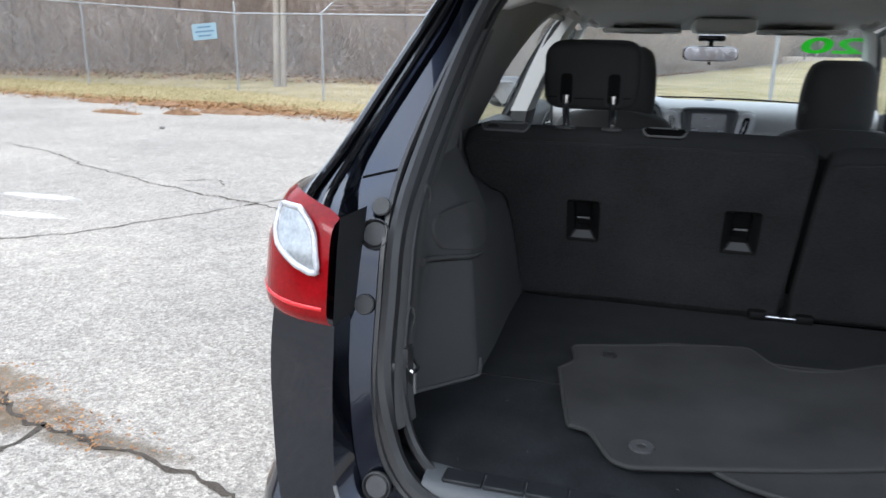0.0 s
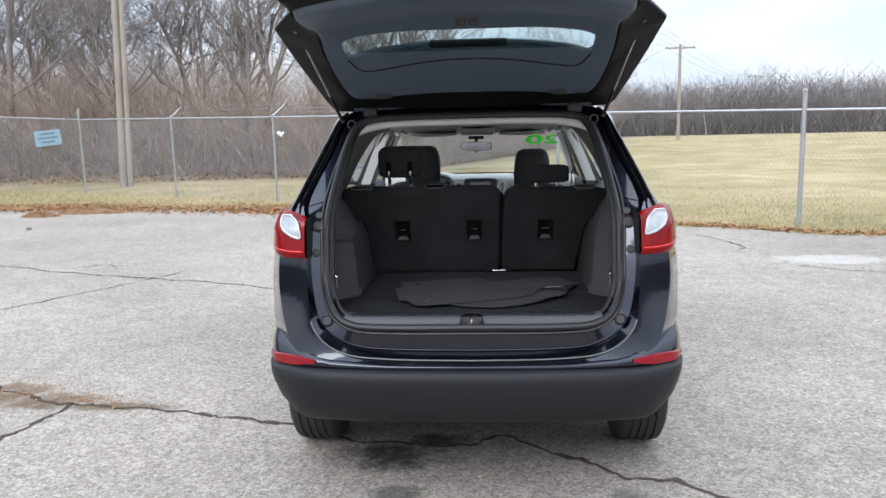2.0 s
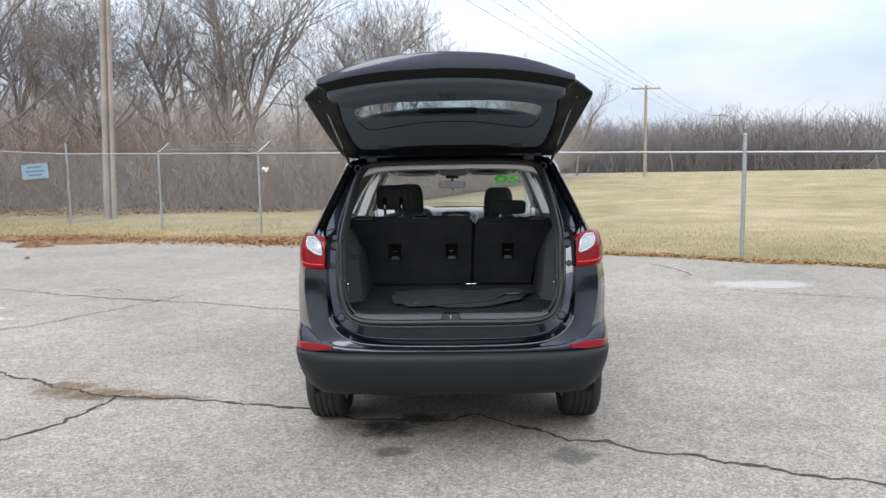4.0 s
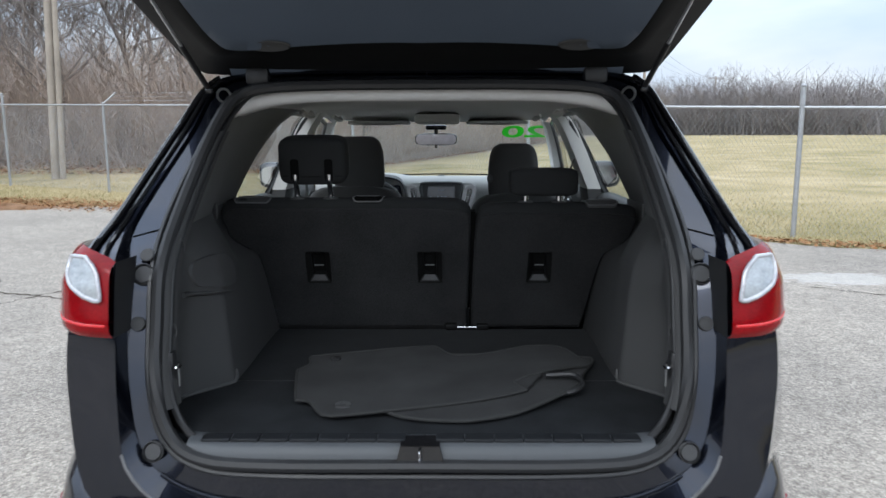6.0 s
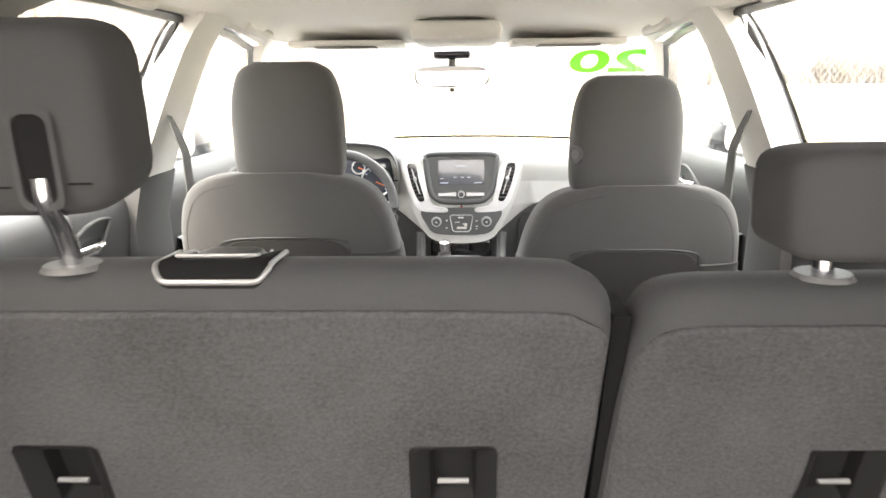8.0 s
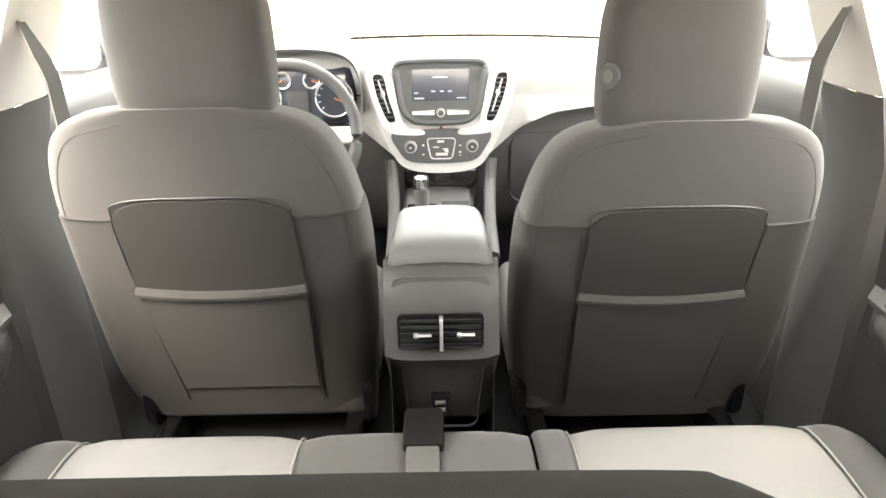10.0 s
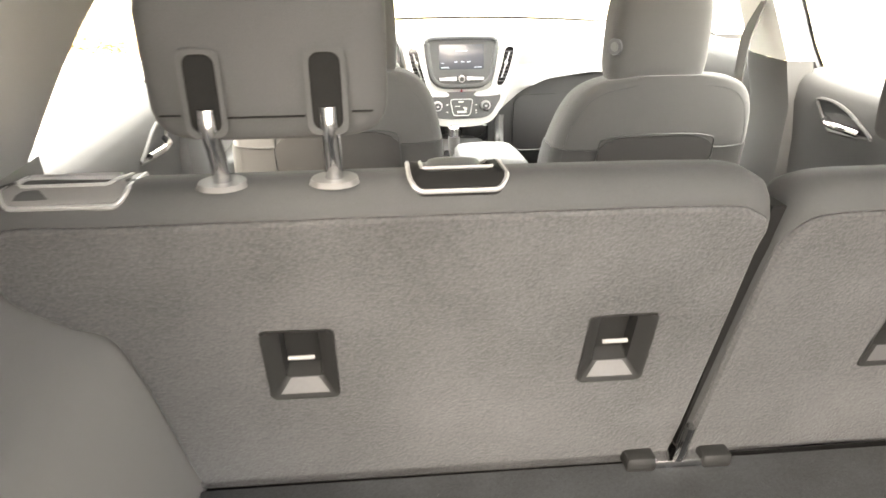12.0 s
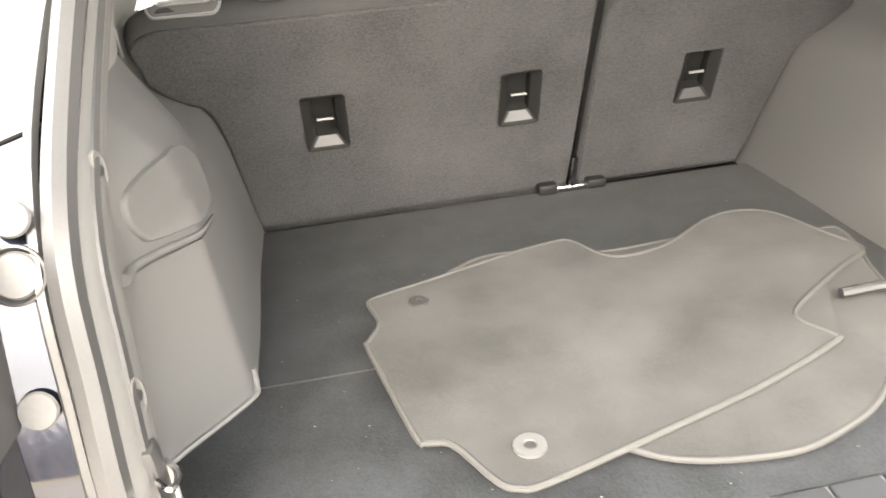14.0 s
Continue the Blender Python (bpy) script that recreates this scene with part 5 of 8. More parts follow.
# ---- wheels ----
def build_wheel():
    w = part_wheel_tyre()
    bm = bmesh.new()
    disc(bm, (-0.10, 0, 0), (1, 0, 0), 0.235, 0.20, 40)
    rim = part("rim", bm, M["alloy"], w)
    for k in range(5):
        bm = bmesh.new()
        a = 2 * math.pi * k / 5
        tube(bm, [(0.095, 0.05 * math.cos(a), 0.05 * math.sin(a)), (0.105, 0.22 * math.cos(a), 0.22 * math.sin(a))], 0.03, 6)
        part("spoke", bm, M["alloy"], rim)
    return w


def part_wheel_tyre():
    bm = bmesh.new()
    prof = [(-0.108, 0.235), (-0.118, 0.27), (-0.115, 0.31), (-0.10, 0.336), (-0.085, 0.343)]
    for g in (-0.055, -0.018, 0.018, 0.055):
        prof += [(g - 0.006, 0.345), (g - 0.005, 0.337), (g + 0.005, 0.337), (g + 0.006, 0.345)]
    prof += [(0.085, 0.343), (0.10, 0.336), (0.115, 0.31), (0.118, 0.27), (0.108, 0.235)]
    loft(bm, [[(x, r * math.cos(a), r * math.sin(a)) for x, r in prof] for a in np.linspace(0, 2 * math.pi, 49)])
    bmesh.ops.remove_doubles(bm, verts=bm.verts, dist=0.0003)
    return part("wheel", bm, M["tyre"], car, "black tyre with four tread grooves", smooth=35)


first_wheel = build_wheel()
first_wheel.location = (0.818, 0.81, 0.345)
for x, y, rz in ((-0.818, 0.81, 180), (0.80, 3.60, 0), (-0.80, 3.60, 180)):
    copy_thing(first_wheel, pose(x, y, 0.345, 0, 0, rz))


# ---- tailgate, built shut and swung up ----
HINGE = (0, 0.735, 1.715)
swing = Matrix.Translation(HINGE) @ Matrix.Rotation(radians(-75), 4, "X") @ Matrix.Translation([-c for c in HINGE])


def gate_y(x, z):
    """Inner face of the shut tailgate: upright below, raked at the window, bowed across."""
    return interp(z, [(0.66, 0.085), (0.75, 0.115), (0.90, 0.155), (1.10, 0.195), (1.20, 0.235), (1.30, 0.325), (1.45, 0.47), (1.60, 0.625), (1.70, 0.73)]) + 0.07 * (x / 0.66) ** 2


def on_gate(flat, off):
    return both([(x, gate_y(x, z) + off, z) for x, z in flat])


def build_tailgate():
    # edge of the gate: bowed lower edge, notched corner, flared wing beside the window, hinge end
    ring = dense([(0, .037, .650), (.28, .048, .651), (.46, .072, .655), (.57, .097, .662), (.612, .106, .668), (.622, .112, .690), (.630, .135, .78), (.640, .165, .95), (.655, .178, 1.09), (.680, .19, 1.18), (.735, .218, 1.232), (.806, .272, 1.296), (.816, .282, 1.308), (.812, .305, 1.332), (.772, .45, 1.46), (.728, .60, 1.605), (.704, .675, 1.68), (.685, .705, 1.708), (.62, .722, 1.724), (.30, .728, 1.735), (0, .733, 1.738)], 88)
    rim = both(ring)
    depth = np.where(ring[:, 2] < 0.70, 1 - 0.75 * np.minimum(1, ring[:, 0] / 0.62) ** 2, 0.35) * np.interp(ring[:, 2], [0.64, 0.80, 1.10, 1.25, 1.40, 1.74], [0.064, 0.060, 0.045, 0.022, 0.014, 0.010])

    def swung(name, bm, material, parent, label="", smooth=50):
        bmesh.ops.transform(bm, matrix=swing, verts=bm.verts)
        return part(name, bm, material, parent, label, smooth)

    def flat(points):
        return spline([(x, z, 0) for x, z in points], 88)[:, :2]
    glass_edge = flat([(0, 1.250), (.15, 1.245), (.28, 1.236), (.44, 1.231), (.505, 1.240), (.528, 1.262), (.526, 1.300), (.500, 1.322), (.40, 1.314), (.23, 1.311), (.12, 1.312), (0, 1.314)])
    panel = flat([(0, .682), (.30, .684), (.48, .690), (.555, .702), (.585, .74), (.592, .90), (.598, 1.10), (.605, 1.22), (.608, 1.32), (.590, 1.45), (.565, 1.53), (.52, 1.565), (.33, 1.580), (0, 1.592)])

    def between(k, grow=1.0):
        edge = np.array([(x * grow, 1.28 + (z - 1.28) * grow) for x, z in glass_edge])
        return panel * (1 - k) + edge * k
    # outside, the window opens wider towards the hinges
    wide = glass_edge.copy()
    wide[:, 1] += 0.10 * np.clip((wide[:, 1] - 1.245) / 0.06, 0, 1)
    # painted outer skin with its folded lower edge
    out = ring.copy()
    out[:, 1] -= depth
    out[:, 2] += np.where(ring[:, 2] < 0.70, 0.30 * depth, 0)
    fold = out.copy()
    fold[:, 0] *= 0.992
    fold[:, 1] -= 0.010
    fold[:, 2] = 1.2 + (fold[:, 2] - 1.2) * 0.985
    bm = bmesh.new()
    loft(bm, [rim, both(out), both(fold), on_gate(panel, -0.085), on_gate(panel * 0.5 + wide * 0.5, -0.080), on_gate(panel * 0.12 + wide * 0.88, -0.060), on_gate(wide * [1.02, 1.0], -0.040)])
    gate = swung("tailgate", bm, M["paint"], car, "black tailgate swung up above the opening", 35)
    # painted inner frame with a raised bead, then the moulded lining round the window
    bm = bmesh.new()
    inner = ring.copy()
    inner[:, 0] *= 0.985
    inner[:, 1] += 0.012
    inner[:, 2] = 1.2 + (inner[:, 2] - 1.2) * 0.988
    mid = ring * 0.55 + np.array([(x, gate_y(x, z), z) for x, z in panel]) * 0.45
    loft(bm, [rim, both(inner), both(mid), both(mid * 0.6 + 0.4 * np.array([(x, gate_y(x, z) + 0.016, z) for x, z in panel])), on_gate(panel * [1.02, 1.0], -0.004), on_gate(panel * [0.99, 1.0], -0.010)])
    swung("gate_frame", bm, M["pocket"], gate, "", 40)
    bm = bmesh.new()
    loft(bm, [on_gate(panel, -0.008), on_gate(between(0.012), 0.008), on_gate(between(0.04), 0.018)] + [on_gate(between(k), 0.020) for k in (0.15, 0.3, 0.45, 0.6, 0.75, 0.88, 0.97)] + [on_gate(between(1.0, 1.01), 0.016), on_gate(between(1.0), 0.008), on_gate(glass_edge * 0.5 + wide * 0.5, -0.012), on_gate(wide, -0.036)])
    lining = swung("gate_lining", bm, M["gatetrim"], gate, "dark plastic inner lining", 50)
    # dark joint of the closing panel above the window
    bm = bmesh.new()
    seam = [(x, gate_y(x, z) + 0.0195, z) for x, z in flat([(0, 1.397), (.154, 1.400), (.30, 1.410), (.38, 1.414), (.45, 1.411), (.485, 1.393), (.505, 1.362), (.520, 1.335)])[::3]]
    tube(bm, [(-x, y, z) for x, y, z in seam[::-1]] + seam[1:], 0.0035, 6)
    swung("lining_seam", bm, M["void"], lining, "dark seam above the window")
    # two shallow dishes towards the hinges, put in for glints along the step
    for s in (-1, 1):
        bm = bmesh.new()
        loft(bm, [[(s * (0.425 + w * math.cos(a)), gate_y(0.425, 1.552 + h * math.sin(a)) + o, 1.552 + h * math.sin(a)) for a in np.linspace(0, 2 * math.pi, 24, endpoint=False)] for w, h, o in ((0.062, 0.016, 0.020), (0.058, 0.014, 0.0235), (0.050, 0.010, 0.0215), (0.004, 0.001, 0.0212))], True)
        swung("finger_recess", bm, M["trim"], lining, "shallow dish put in for a glint on the lining")
        # pair of pull handles below the window
        bm = bmesh.new()
        x0, x1 = (0.006, 0.046) if s > 0 else (-0.046, -0.006)
        loft(bm, [[(x, gate_y(x, z) + o, z) for x, z in ((x0 + d, 1.150 + d), (x1 - d, 1.150 + d), (x1 - d, 1.222 - d), (x0 + d, 1.222 - d))] for d, o in ((0, 0.018), (0.003, 0.027), (0.007, 0.027), (0.010, 0.022))], True, True)
        swung("pull_handle", bm, M["trim"], lining, "grey moulded pull handle")
    # glass, spoiler outside it, and the slim brake lamp over it
    bm = bmesh.new()
    w = on_gate(between(1.0, 1.005), 0.004)
    h = len(w) // 2
    loft(bm, [[np.array(w[k]) + (np.array(w[len(w) - 1 - k]) - np.array(w[k])) * t for t in np.linspace(0, 1, 8)] for k in range(h + 1)])
    swung("gate_glass", bm, M["gateglass"], gate, "tinted rear window", 60)
    bm = bmesh.new()
    xs = np.linspace(-0.58, 0.58, 25)
    loft(bm, [[(x, gate_y(x, z) + o, z + 0.012 * (x / 0.5) ** 2) for x in xs] for z, o in ((1.470, -0.060), (1.465, -0.068), (1.475, -0.088), (1.52, -0.10), (1.62, -0.09), (1.70, -0.03))] )
    swung("spoiler", bm, M["gatetrim"], gate)
    bm = bmesh.new()
    box(bm, -0.165, 0.165, 0.345, 0.378, 1.306, 1.334, 0.009)
    swung("brake_lamp_housing", bm, M["pocket"], lining, "slim dark brake lamp housing")
    for s in (-1, 1):
        foot = Vector((s * 0.632, 0.672, 1.668))
        head = swing @ Vector((s * 0.715, 0.283, 1.275))
        bm = bmesh.new()
        tube(bm, [foot, foot.lerp(head, 0.30)], 0.008, 10)
        strut = part("gas_strut", bm, M["rubber"], car, "black gas strut holding the tailgate")
        bm = bmesh.new()
        tube(bm, [foot.lerp(head, 0.29), head], 0.0045, 8)
        part("strut_rod", bm, M["silver"], strut, "bright steel rod")
        for end in (foot, head):
            bm = bmesh.new()
            pad(bm, end, (0.015, 0.015, 0.015), 0.9, 12, 8)
            part("ball_joint", bm, M["gloss"], strut)
        bm = bmesh.new()
        box(bm, s * 0.50 - 0.035, s * 0.50 + 0.035, 0.70, 0.80, 1.685, 1.735, 0.012)
        part("hinge", bm, M["rubber"], car)
        # round grommet on the upper corner of the jamb
        bm = bmesh.new()
        tube(bm, [(s * (0.585 + 0.019 * math.cos(a)), 0.655 - 0.004 * math.sin(a), 1.652 + 0.019 * math.sin(a)) for a in np.linspace(0, 2 * math.pi, 18, endpoint=False)], 0.004, 6, closed=True)
        part("jamb_grommet", bm, M["trim"], car, "round rubber grommet")


build_tailgate()


# ---- cargo space ----
def ring_at(z):
    """The flange of the opening at a height: half width and place along the car."""
    return float(np.interp(z, RING_E[8:40, 2], RING_E[8:40, 0])), float(np.interp(z, RING_E[8:40, 2], RING_E[8:40, 1]))


def lining_x(y, z):
    """The side lining: a flat wall, a face turned to the rear beside the bin, a hollow next to the opening."""
    ex, ey = ring_at(z)
    inner = inner_x(min(y, 1.05), z)
    out = max(inner, interp(z, [(0.80, 0.668), (1.0, 0.662), (1.14, 0.634), (1.24, 0.642), (1.30, 0.668)]))
    k = min(1, max(0, (0.535 - y) / 0.120))
    k = 0.85 * k + 0.15 * k * k * (3 - 2 * k)
    x = inner * (1 - k) + out * k
    near = math.exp(-((y - ey - 0.03) / 0.06) ** 2) if y > ey else 1
    return x * (1 - near) + ex * 0.985 * near


def build_cargo():
    # floor board with its slight seams
    bm = bmesh.new()
    box(bm, -0.70, 0.70, 0.176, 1.128, 0.79, 0.825, 0.006)
    board = part("cargo_floor", bm, M["carpet"], car, "dark carpeted cargo floor")
    rng = random.Random(7)
    bm = bmesh.new()
    for _ in range(90):
        x, y, r = rng.uniform(-0.54, 0.54), rng.uniform(0.2, 1.1), rng.uniform(0.0006, 0.0018)
        a = rng.uniform(0, 6.28)
        bm.faces.new([bm.verts.new((x + r * k * math.cos(a + q), y + r * math.sin(a + q), 0.8258 + 0.001 * rng.random())) for q, k in ((0, 1.0), (2.0, 2.2), (4.1, 1.0))])
    part("lint_specks", bm, M["lint"], board, "pale lint specks", smooth=0, kind="stuff", recalc=False)
    bm = bmesh.new()
    box(bm, -0.60, 0.60, 0.55, 0.554, 0.8245, 0.8262)
    part("floor_seam", bm, M["rubber"], board)
    # sill scuff plate with ribs and striker
    bm = bmesh.new()
    half = [(0, 0), (0.34, 0), (0.48, 0.001), (0.555, 0.006)]
    rings = []
    for y, z in ((0.108, 0.778), (0.114, 0.797), (0.122, 0.812), (0.132, 0.818), (0.172, 0.8245), (0.182, 0.818)):
        rings.append([(x, y + d, z + d * 0.8) for x, d, _ in spline([(a, b, 0) for a, b in [(-p, q) for p, q in half[::-1]] + half[1:]], 31)])
    loft(bm, rings)
    sill = part("sill_plate", bm, M["sillgrey"], car, "grey plastic scuff plate on the sill", smooth=60)
    for k in range(15):
        x = -0.49 + 0.07 * k
        if abs(x) > 0.06:
            bm = bmesh.new()
            box(bm, x - 0.0335, x + 0.0335, 0.136, 0.174, 0.818, 0.8268, 0.002, 1)
            part("sill_rib", bm, M["plastic"], sill, "dark grip pad")
    bm = bmesh.new()
    loft(bm, [[(-w, y, z), (w, y, z), (w * 0.82, y + 0.01, z + h), (-w * 0.82, y + 0.01, z + h)] for w, y, z, h in ((0.050, 0.100, 0.786, 0.034), (0.056, 0.096, 0.784, 0.040), (0.056, 0.160, 0.784, 0.040))], True, True)
    strike = part("striker_housing", bm, M["gloss"], car)
    bm = bmesh.new()
    tube(bm, spline([(0, 0.105, 0.790), (0, 0.090, 0.792), (0, 0.089, 0.812), (0, 0.105, 0.815)], 10), 0.004, 8)
    part("striker", bm, M["chrome"], strike)
    for s in (-1, 1):
        # lower lining: side bin near the opening, then the wheel housing
        bm = bmesh.new()
        rings = []
        for z in (0.79, 0.83, 0.88, 0.95, 1.02, 1.06, 1.09, 1.11, 1.125, 1.135, 1.144, 1.152, 1.162, 1.172, 1.185, 1.20, 1.23, 1.265, 1.30):
            y0 = ring_at(z)[1] + 0.03
            ys = np.concatenate([np.linspace(y0, 0.42, 12), np.linspace(0.435, 0.56, 14), np.linspace(0.60, 1.22, 12)])
            rings.append([(s * lining_x(y, z), y, z) for y in ys])
        loft(bm, rings)
        side = part("cargo_side_lining", bm, M["trim"], car, "dark moulded plastic side lining", smooth=60)
        # upper lining: rear pillar cover to the window
        bm = bmesh.new()
        rings = []
        for z in np.linspace(1.30, 1.645, 12):
            ex = float(np.interp(z, RING_E[8:46, 2], RING_E[8:46, 0]))
            ey = float(np.interp(z, RING_E[8:46, 2], RING_E[8:46, 1]))
            y1 = interp(z, [(1.28, 1.175), (1.40, 1.235), (1.50, 1.31), (1.57, 1.40), (1.615, 1.52), (1.645, 1.70)])
            row = []
            for t in np.linspace(0, 1, 12):
                yy = ey + 0.03 + (y1 - ey - 0.03) * t
                near = (1 - t) ** 3
                row.append((s * (inner_x(min(yy, 1.04), z) * (1 - near) + ex * 0.985 * near), yy, z))
            row.append((s * (inner_x(1.04, z) + 0.05), y1 + 0.01, z))
            rings.append(row)
        loft(bm, rings)
        part("rear_pillar_lining", bm, M["lidgrey"], car, "grey plastic rear pillar lining", smooth=60)
        # belt slot and coat hook on the pillar foot, bin lid, tie-down ring
        if s < 0:
            lid = [(0.47, 1.204), (0.55, 1.206), (0.615, 1.194), (0.652, 1.165), (0.660, 1.128), (0.640, 1.104), (0.58, 1.104), (0.50, 1.118), (0.452, 1.130), (0.438, 1.140), (0.425, 1.165), (0.432, 1.192)]
            sp = spline([(a, b, 0) for a, b in lid], 44, True)
            bm = bmesh.new()
            cy, cz = 0.54, 1.155
            rings = []
            for k, o in ((1.0, -0.001), (0.995, 0.004), (0.975, 0.0062), (0.94, 0.0058), (0.90, 0.0045), (0.3, 0.0045)):
                rings.append([(s * (lining_x(cy + (y - cy) * k, cz + (z - cz) * k) - o), cy + (y - cy) * k, cz + (z - cz) * k) for y, z, _ in sp])
            loft(bm, rings, True)
            bm.verts.ensure_lookup_table()
            bm.faces.new([bm.verts[i] for i in range(5 * 44, 6 * 44)])
            part("bin_lid", bm, M["trim"], side, "plastic side bin lid", smooth=50)
        bm = bmesh.new()
        tube(bm, [(s * (lining_x(y, z) - 0.003), y, z) for y, z, _ in spline([(0.40, 0.828, 0), (0.44, 0.828, 0), (0.50, 0.829, 0), (0.535, 0.831, 0), (0.552, 0.842, 0), (0.558, 0.860, 0)], 24)], 0.005, 6)
        part("bin_edge", bm, M["trim"], side, "pale moulded edge of the side bin")
        if s < 0:
            bm = bmesh.new()
            ledge = spline([(0.375, 1.122, 0), (0.45, 1.112, 0), (0.54, 1.096, 0), (0.63, 1.080, 0)], 26)
            tube(bm, [(s * (lining_x(y, z) - 0.002), y, z) for y, z, _ in ledge], 0.0075, 10, taper=0.002)
            part("bin_ledge", bm, M["trim"], side, "moulded ledge under the bin lid", smooth=60)
            # thin dark line just below the ledge
            bm = bmesh.new()
            tube(bm, [(s * (lining_x(y, z - 0.008) + 0.0005), y, z - 0.008) for y, z, _ in ledge], 0.0022, 6, taper=0.0008)
            part("bin_groove", bm, M["rubber"], side)
        bm = bmesh.new()
        xs = lining_x(0.90, 1.28)
        box(bm, s * xs - 0.006, s * xs + 0.012, 0.882, 0.900, 1.262, 1.318, 0.004)
        slot = part("belt_slot", bm, M["rubber"], side, "dark belt slot")
        bm = bmesh.new()
        box(bm, s * (xs - 0.008) - 0.004, s * (xs - 0.008) + 0.004, 0.902, 0.914, 1.262, 1.310, 0.003)
        part("belt_clip", bm, M["rimgrey"], slot, "pale plastic clip")
        bm = bmesh.new()
        box(bm, s * 0.617 - 0.014, s * 0.617 + 0.014, 0.205, 0.240, 0.93, 1.02, 0.012)
        hook = part("hook_recess", bm, M["rubber"], side)
        bm = bmesh.new()
        tube(bm, spline([(s * 0.606, 0.20, 0.990), (s * 0.592, 0.19, 0.985), (s * 0.590, 0.215, 0.983), (s * 0.604, 0.235, 0.985)], 14), 0.0035, 6)
        part("tie_down_ring", bm, M["chrome"], hook, "chrome tie-down ring")
        bm = bmesh.new()
        tube(bm, [(s * 0.604, 0.235, 0.985), (s * 0.602, 0.23, 0.925)], 0.004, 6)
        part("tie_down_stem", bm, M["rimgrey"], hook)
    # added black blocks close the gap under the seat backs and give its shade
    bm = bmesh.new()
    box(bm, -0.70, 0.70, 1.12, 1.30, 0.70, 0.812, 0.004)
    part("seat_hinge_cover", bm, M["void"], car, "black filler for the shade under the rear seat backs")
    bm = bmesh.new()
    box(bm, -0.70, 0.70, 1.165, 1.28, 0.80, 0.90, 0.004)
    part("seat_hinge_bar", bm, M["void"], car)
    # cabin floor
    bm = bmesh.new()
    box(bm, -0.76, 0.76, 1.16, 3.3, 0.44, 0.48, 0.01)
    part("cabin_floor", bm, M["carpet"], car, "dark carpet of the cabin floor")
    # headliner
    bm = bmesh.new()
    rings = []
    # rolled rear edge, then the cloth forward to the windscreen
    across = np.linspace(0, 1, 20)
    for dy, dz in ((0.010, 0.004), (0.0, -0.004), (-0.004, -0.016), (0.0, -0.030), (0.012, -0.038)):
        rings.append(both([(0.594 * t, 0.735 + dy - 0.050 * t ** 5, 1.676 - 0.060 * t ** 6 + dz) for t in across]))
    for y in np.concatenate([[0.77, 0.80, 0.84, 0.87, 0.90, 0.95], np.linspace(1.02, 2.80, 19)]):
        zc = interp(y, [(0.77, 1.640), (0.90, 1.646), (1.02, 1.652), (2.2, 1.652)]) - 0.05 * max(0, (y - 2.2) / 0.6) ** 2
        ze = interp(y, [(0.77, 1.590), (0.84, 1.594), (0.88, 1.610), (1.02, 1.622), (1.4, 1.630), (2.2, 1.630), (2.8, 1.615)])
        w = interp(y, [(0.70, 0.594), (0.85, 0.592), (1.0, 0.59), (1.4, 0.60), (2.6, 0.60), (2.8, 0.58)])
        e = interp(y, [(0.70, 4.5), (1.2, 5.0)])
        rings.append(both([(w * t, y - 0.03 * t ** 5 * (y < 0.80), zc + (ze - zc) * t ** e) for t in across]))
    loft(bm, rings)
    head = part("headliner", bm, M["liner"], car, "light grey cloth headliner", smooth=60)
    bm = bmesh.new()
    box(bm, -0.03, 0.03, 0.93, 0.95, 1.648, 1.654, 0.002, 1)
    part("cargo_lamp", bm, M["lampwhite"], head)
    for s in (-1, 1):
        bm = bmesh.new()
        tube(bm, spline([(s * 0.53, 1.50, 1.628), (s * 0.515, 1.53, 1.614), (s * 0.515, 1.66, 1.614), (s * 0.53, 1.69, 1.628)], 14), 0.011, 8)
        part("grab_handle", bm, M["liner"], head)
        bm = bmesh.new()
        tube(bm, spline([(s * 0.53, 2.30, 1.625), (s * 0.515, 2.33, 1.610), (s * 0.515, 2.46, 1.610), (s * 0.53, 2.49, 1.62)], 14), 0.011, 8)
        part("grab_handle", bm, M["liner"], head)
        bm = bmesh.new()
        box(bm, min(s * 0.16, s * 0.50), max(s * 0.16, s * 0.50), 2.60, 2.78, 1.585, 1.605, 0.008)
        vis = part("sun_visor", bm, M["liner"], head, "folded-up grey sun visor")
        bm = bmesh.new()
        box(bm, min(s * 0.24, s * 0.42), max(s * 0.24, s * 0.42), 2.595, 2.70, 1.582, 1.587, 0.002, 1)
        part("visor_flap", bm, M["pale"], vis)
    bm = bmesh.new()
    box(bm, -0.12, 0.12, 2.35, 2.72, 1.585, 1.64, 0.02)
    part("overhead_console", bm, M["liner"], head)


build_cargo()


# ---- rear seats ----
def seat_plane(z):
    """Rear face of the folding seat backs."""
    return 1.128 - (z - 0.84) * 0.335


def inset(pts, d):
    """A closed 2D outline moved inwards by d."""
    p = np.array(pts)
    t = np.roll(p, -1, 0) - np.roll(p, 1, 0)
    t /= np.linalg.norm(t, axis=1)[:, None] + 1e-9
    nrm = np.stack([-t[:, 1], t[:, 0]], 1)
    area = np.sum(p[:, 0] * np.roll(p[:, 1], -1) - np.roll(p[:, 0], -1) * p[:, 1])
    return p + nrm * d * (1 if area > 0 else -1)


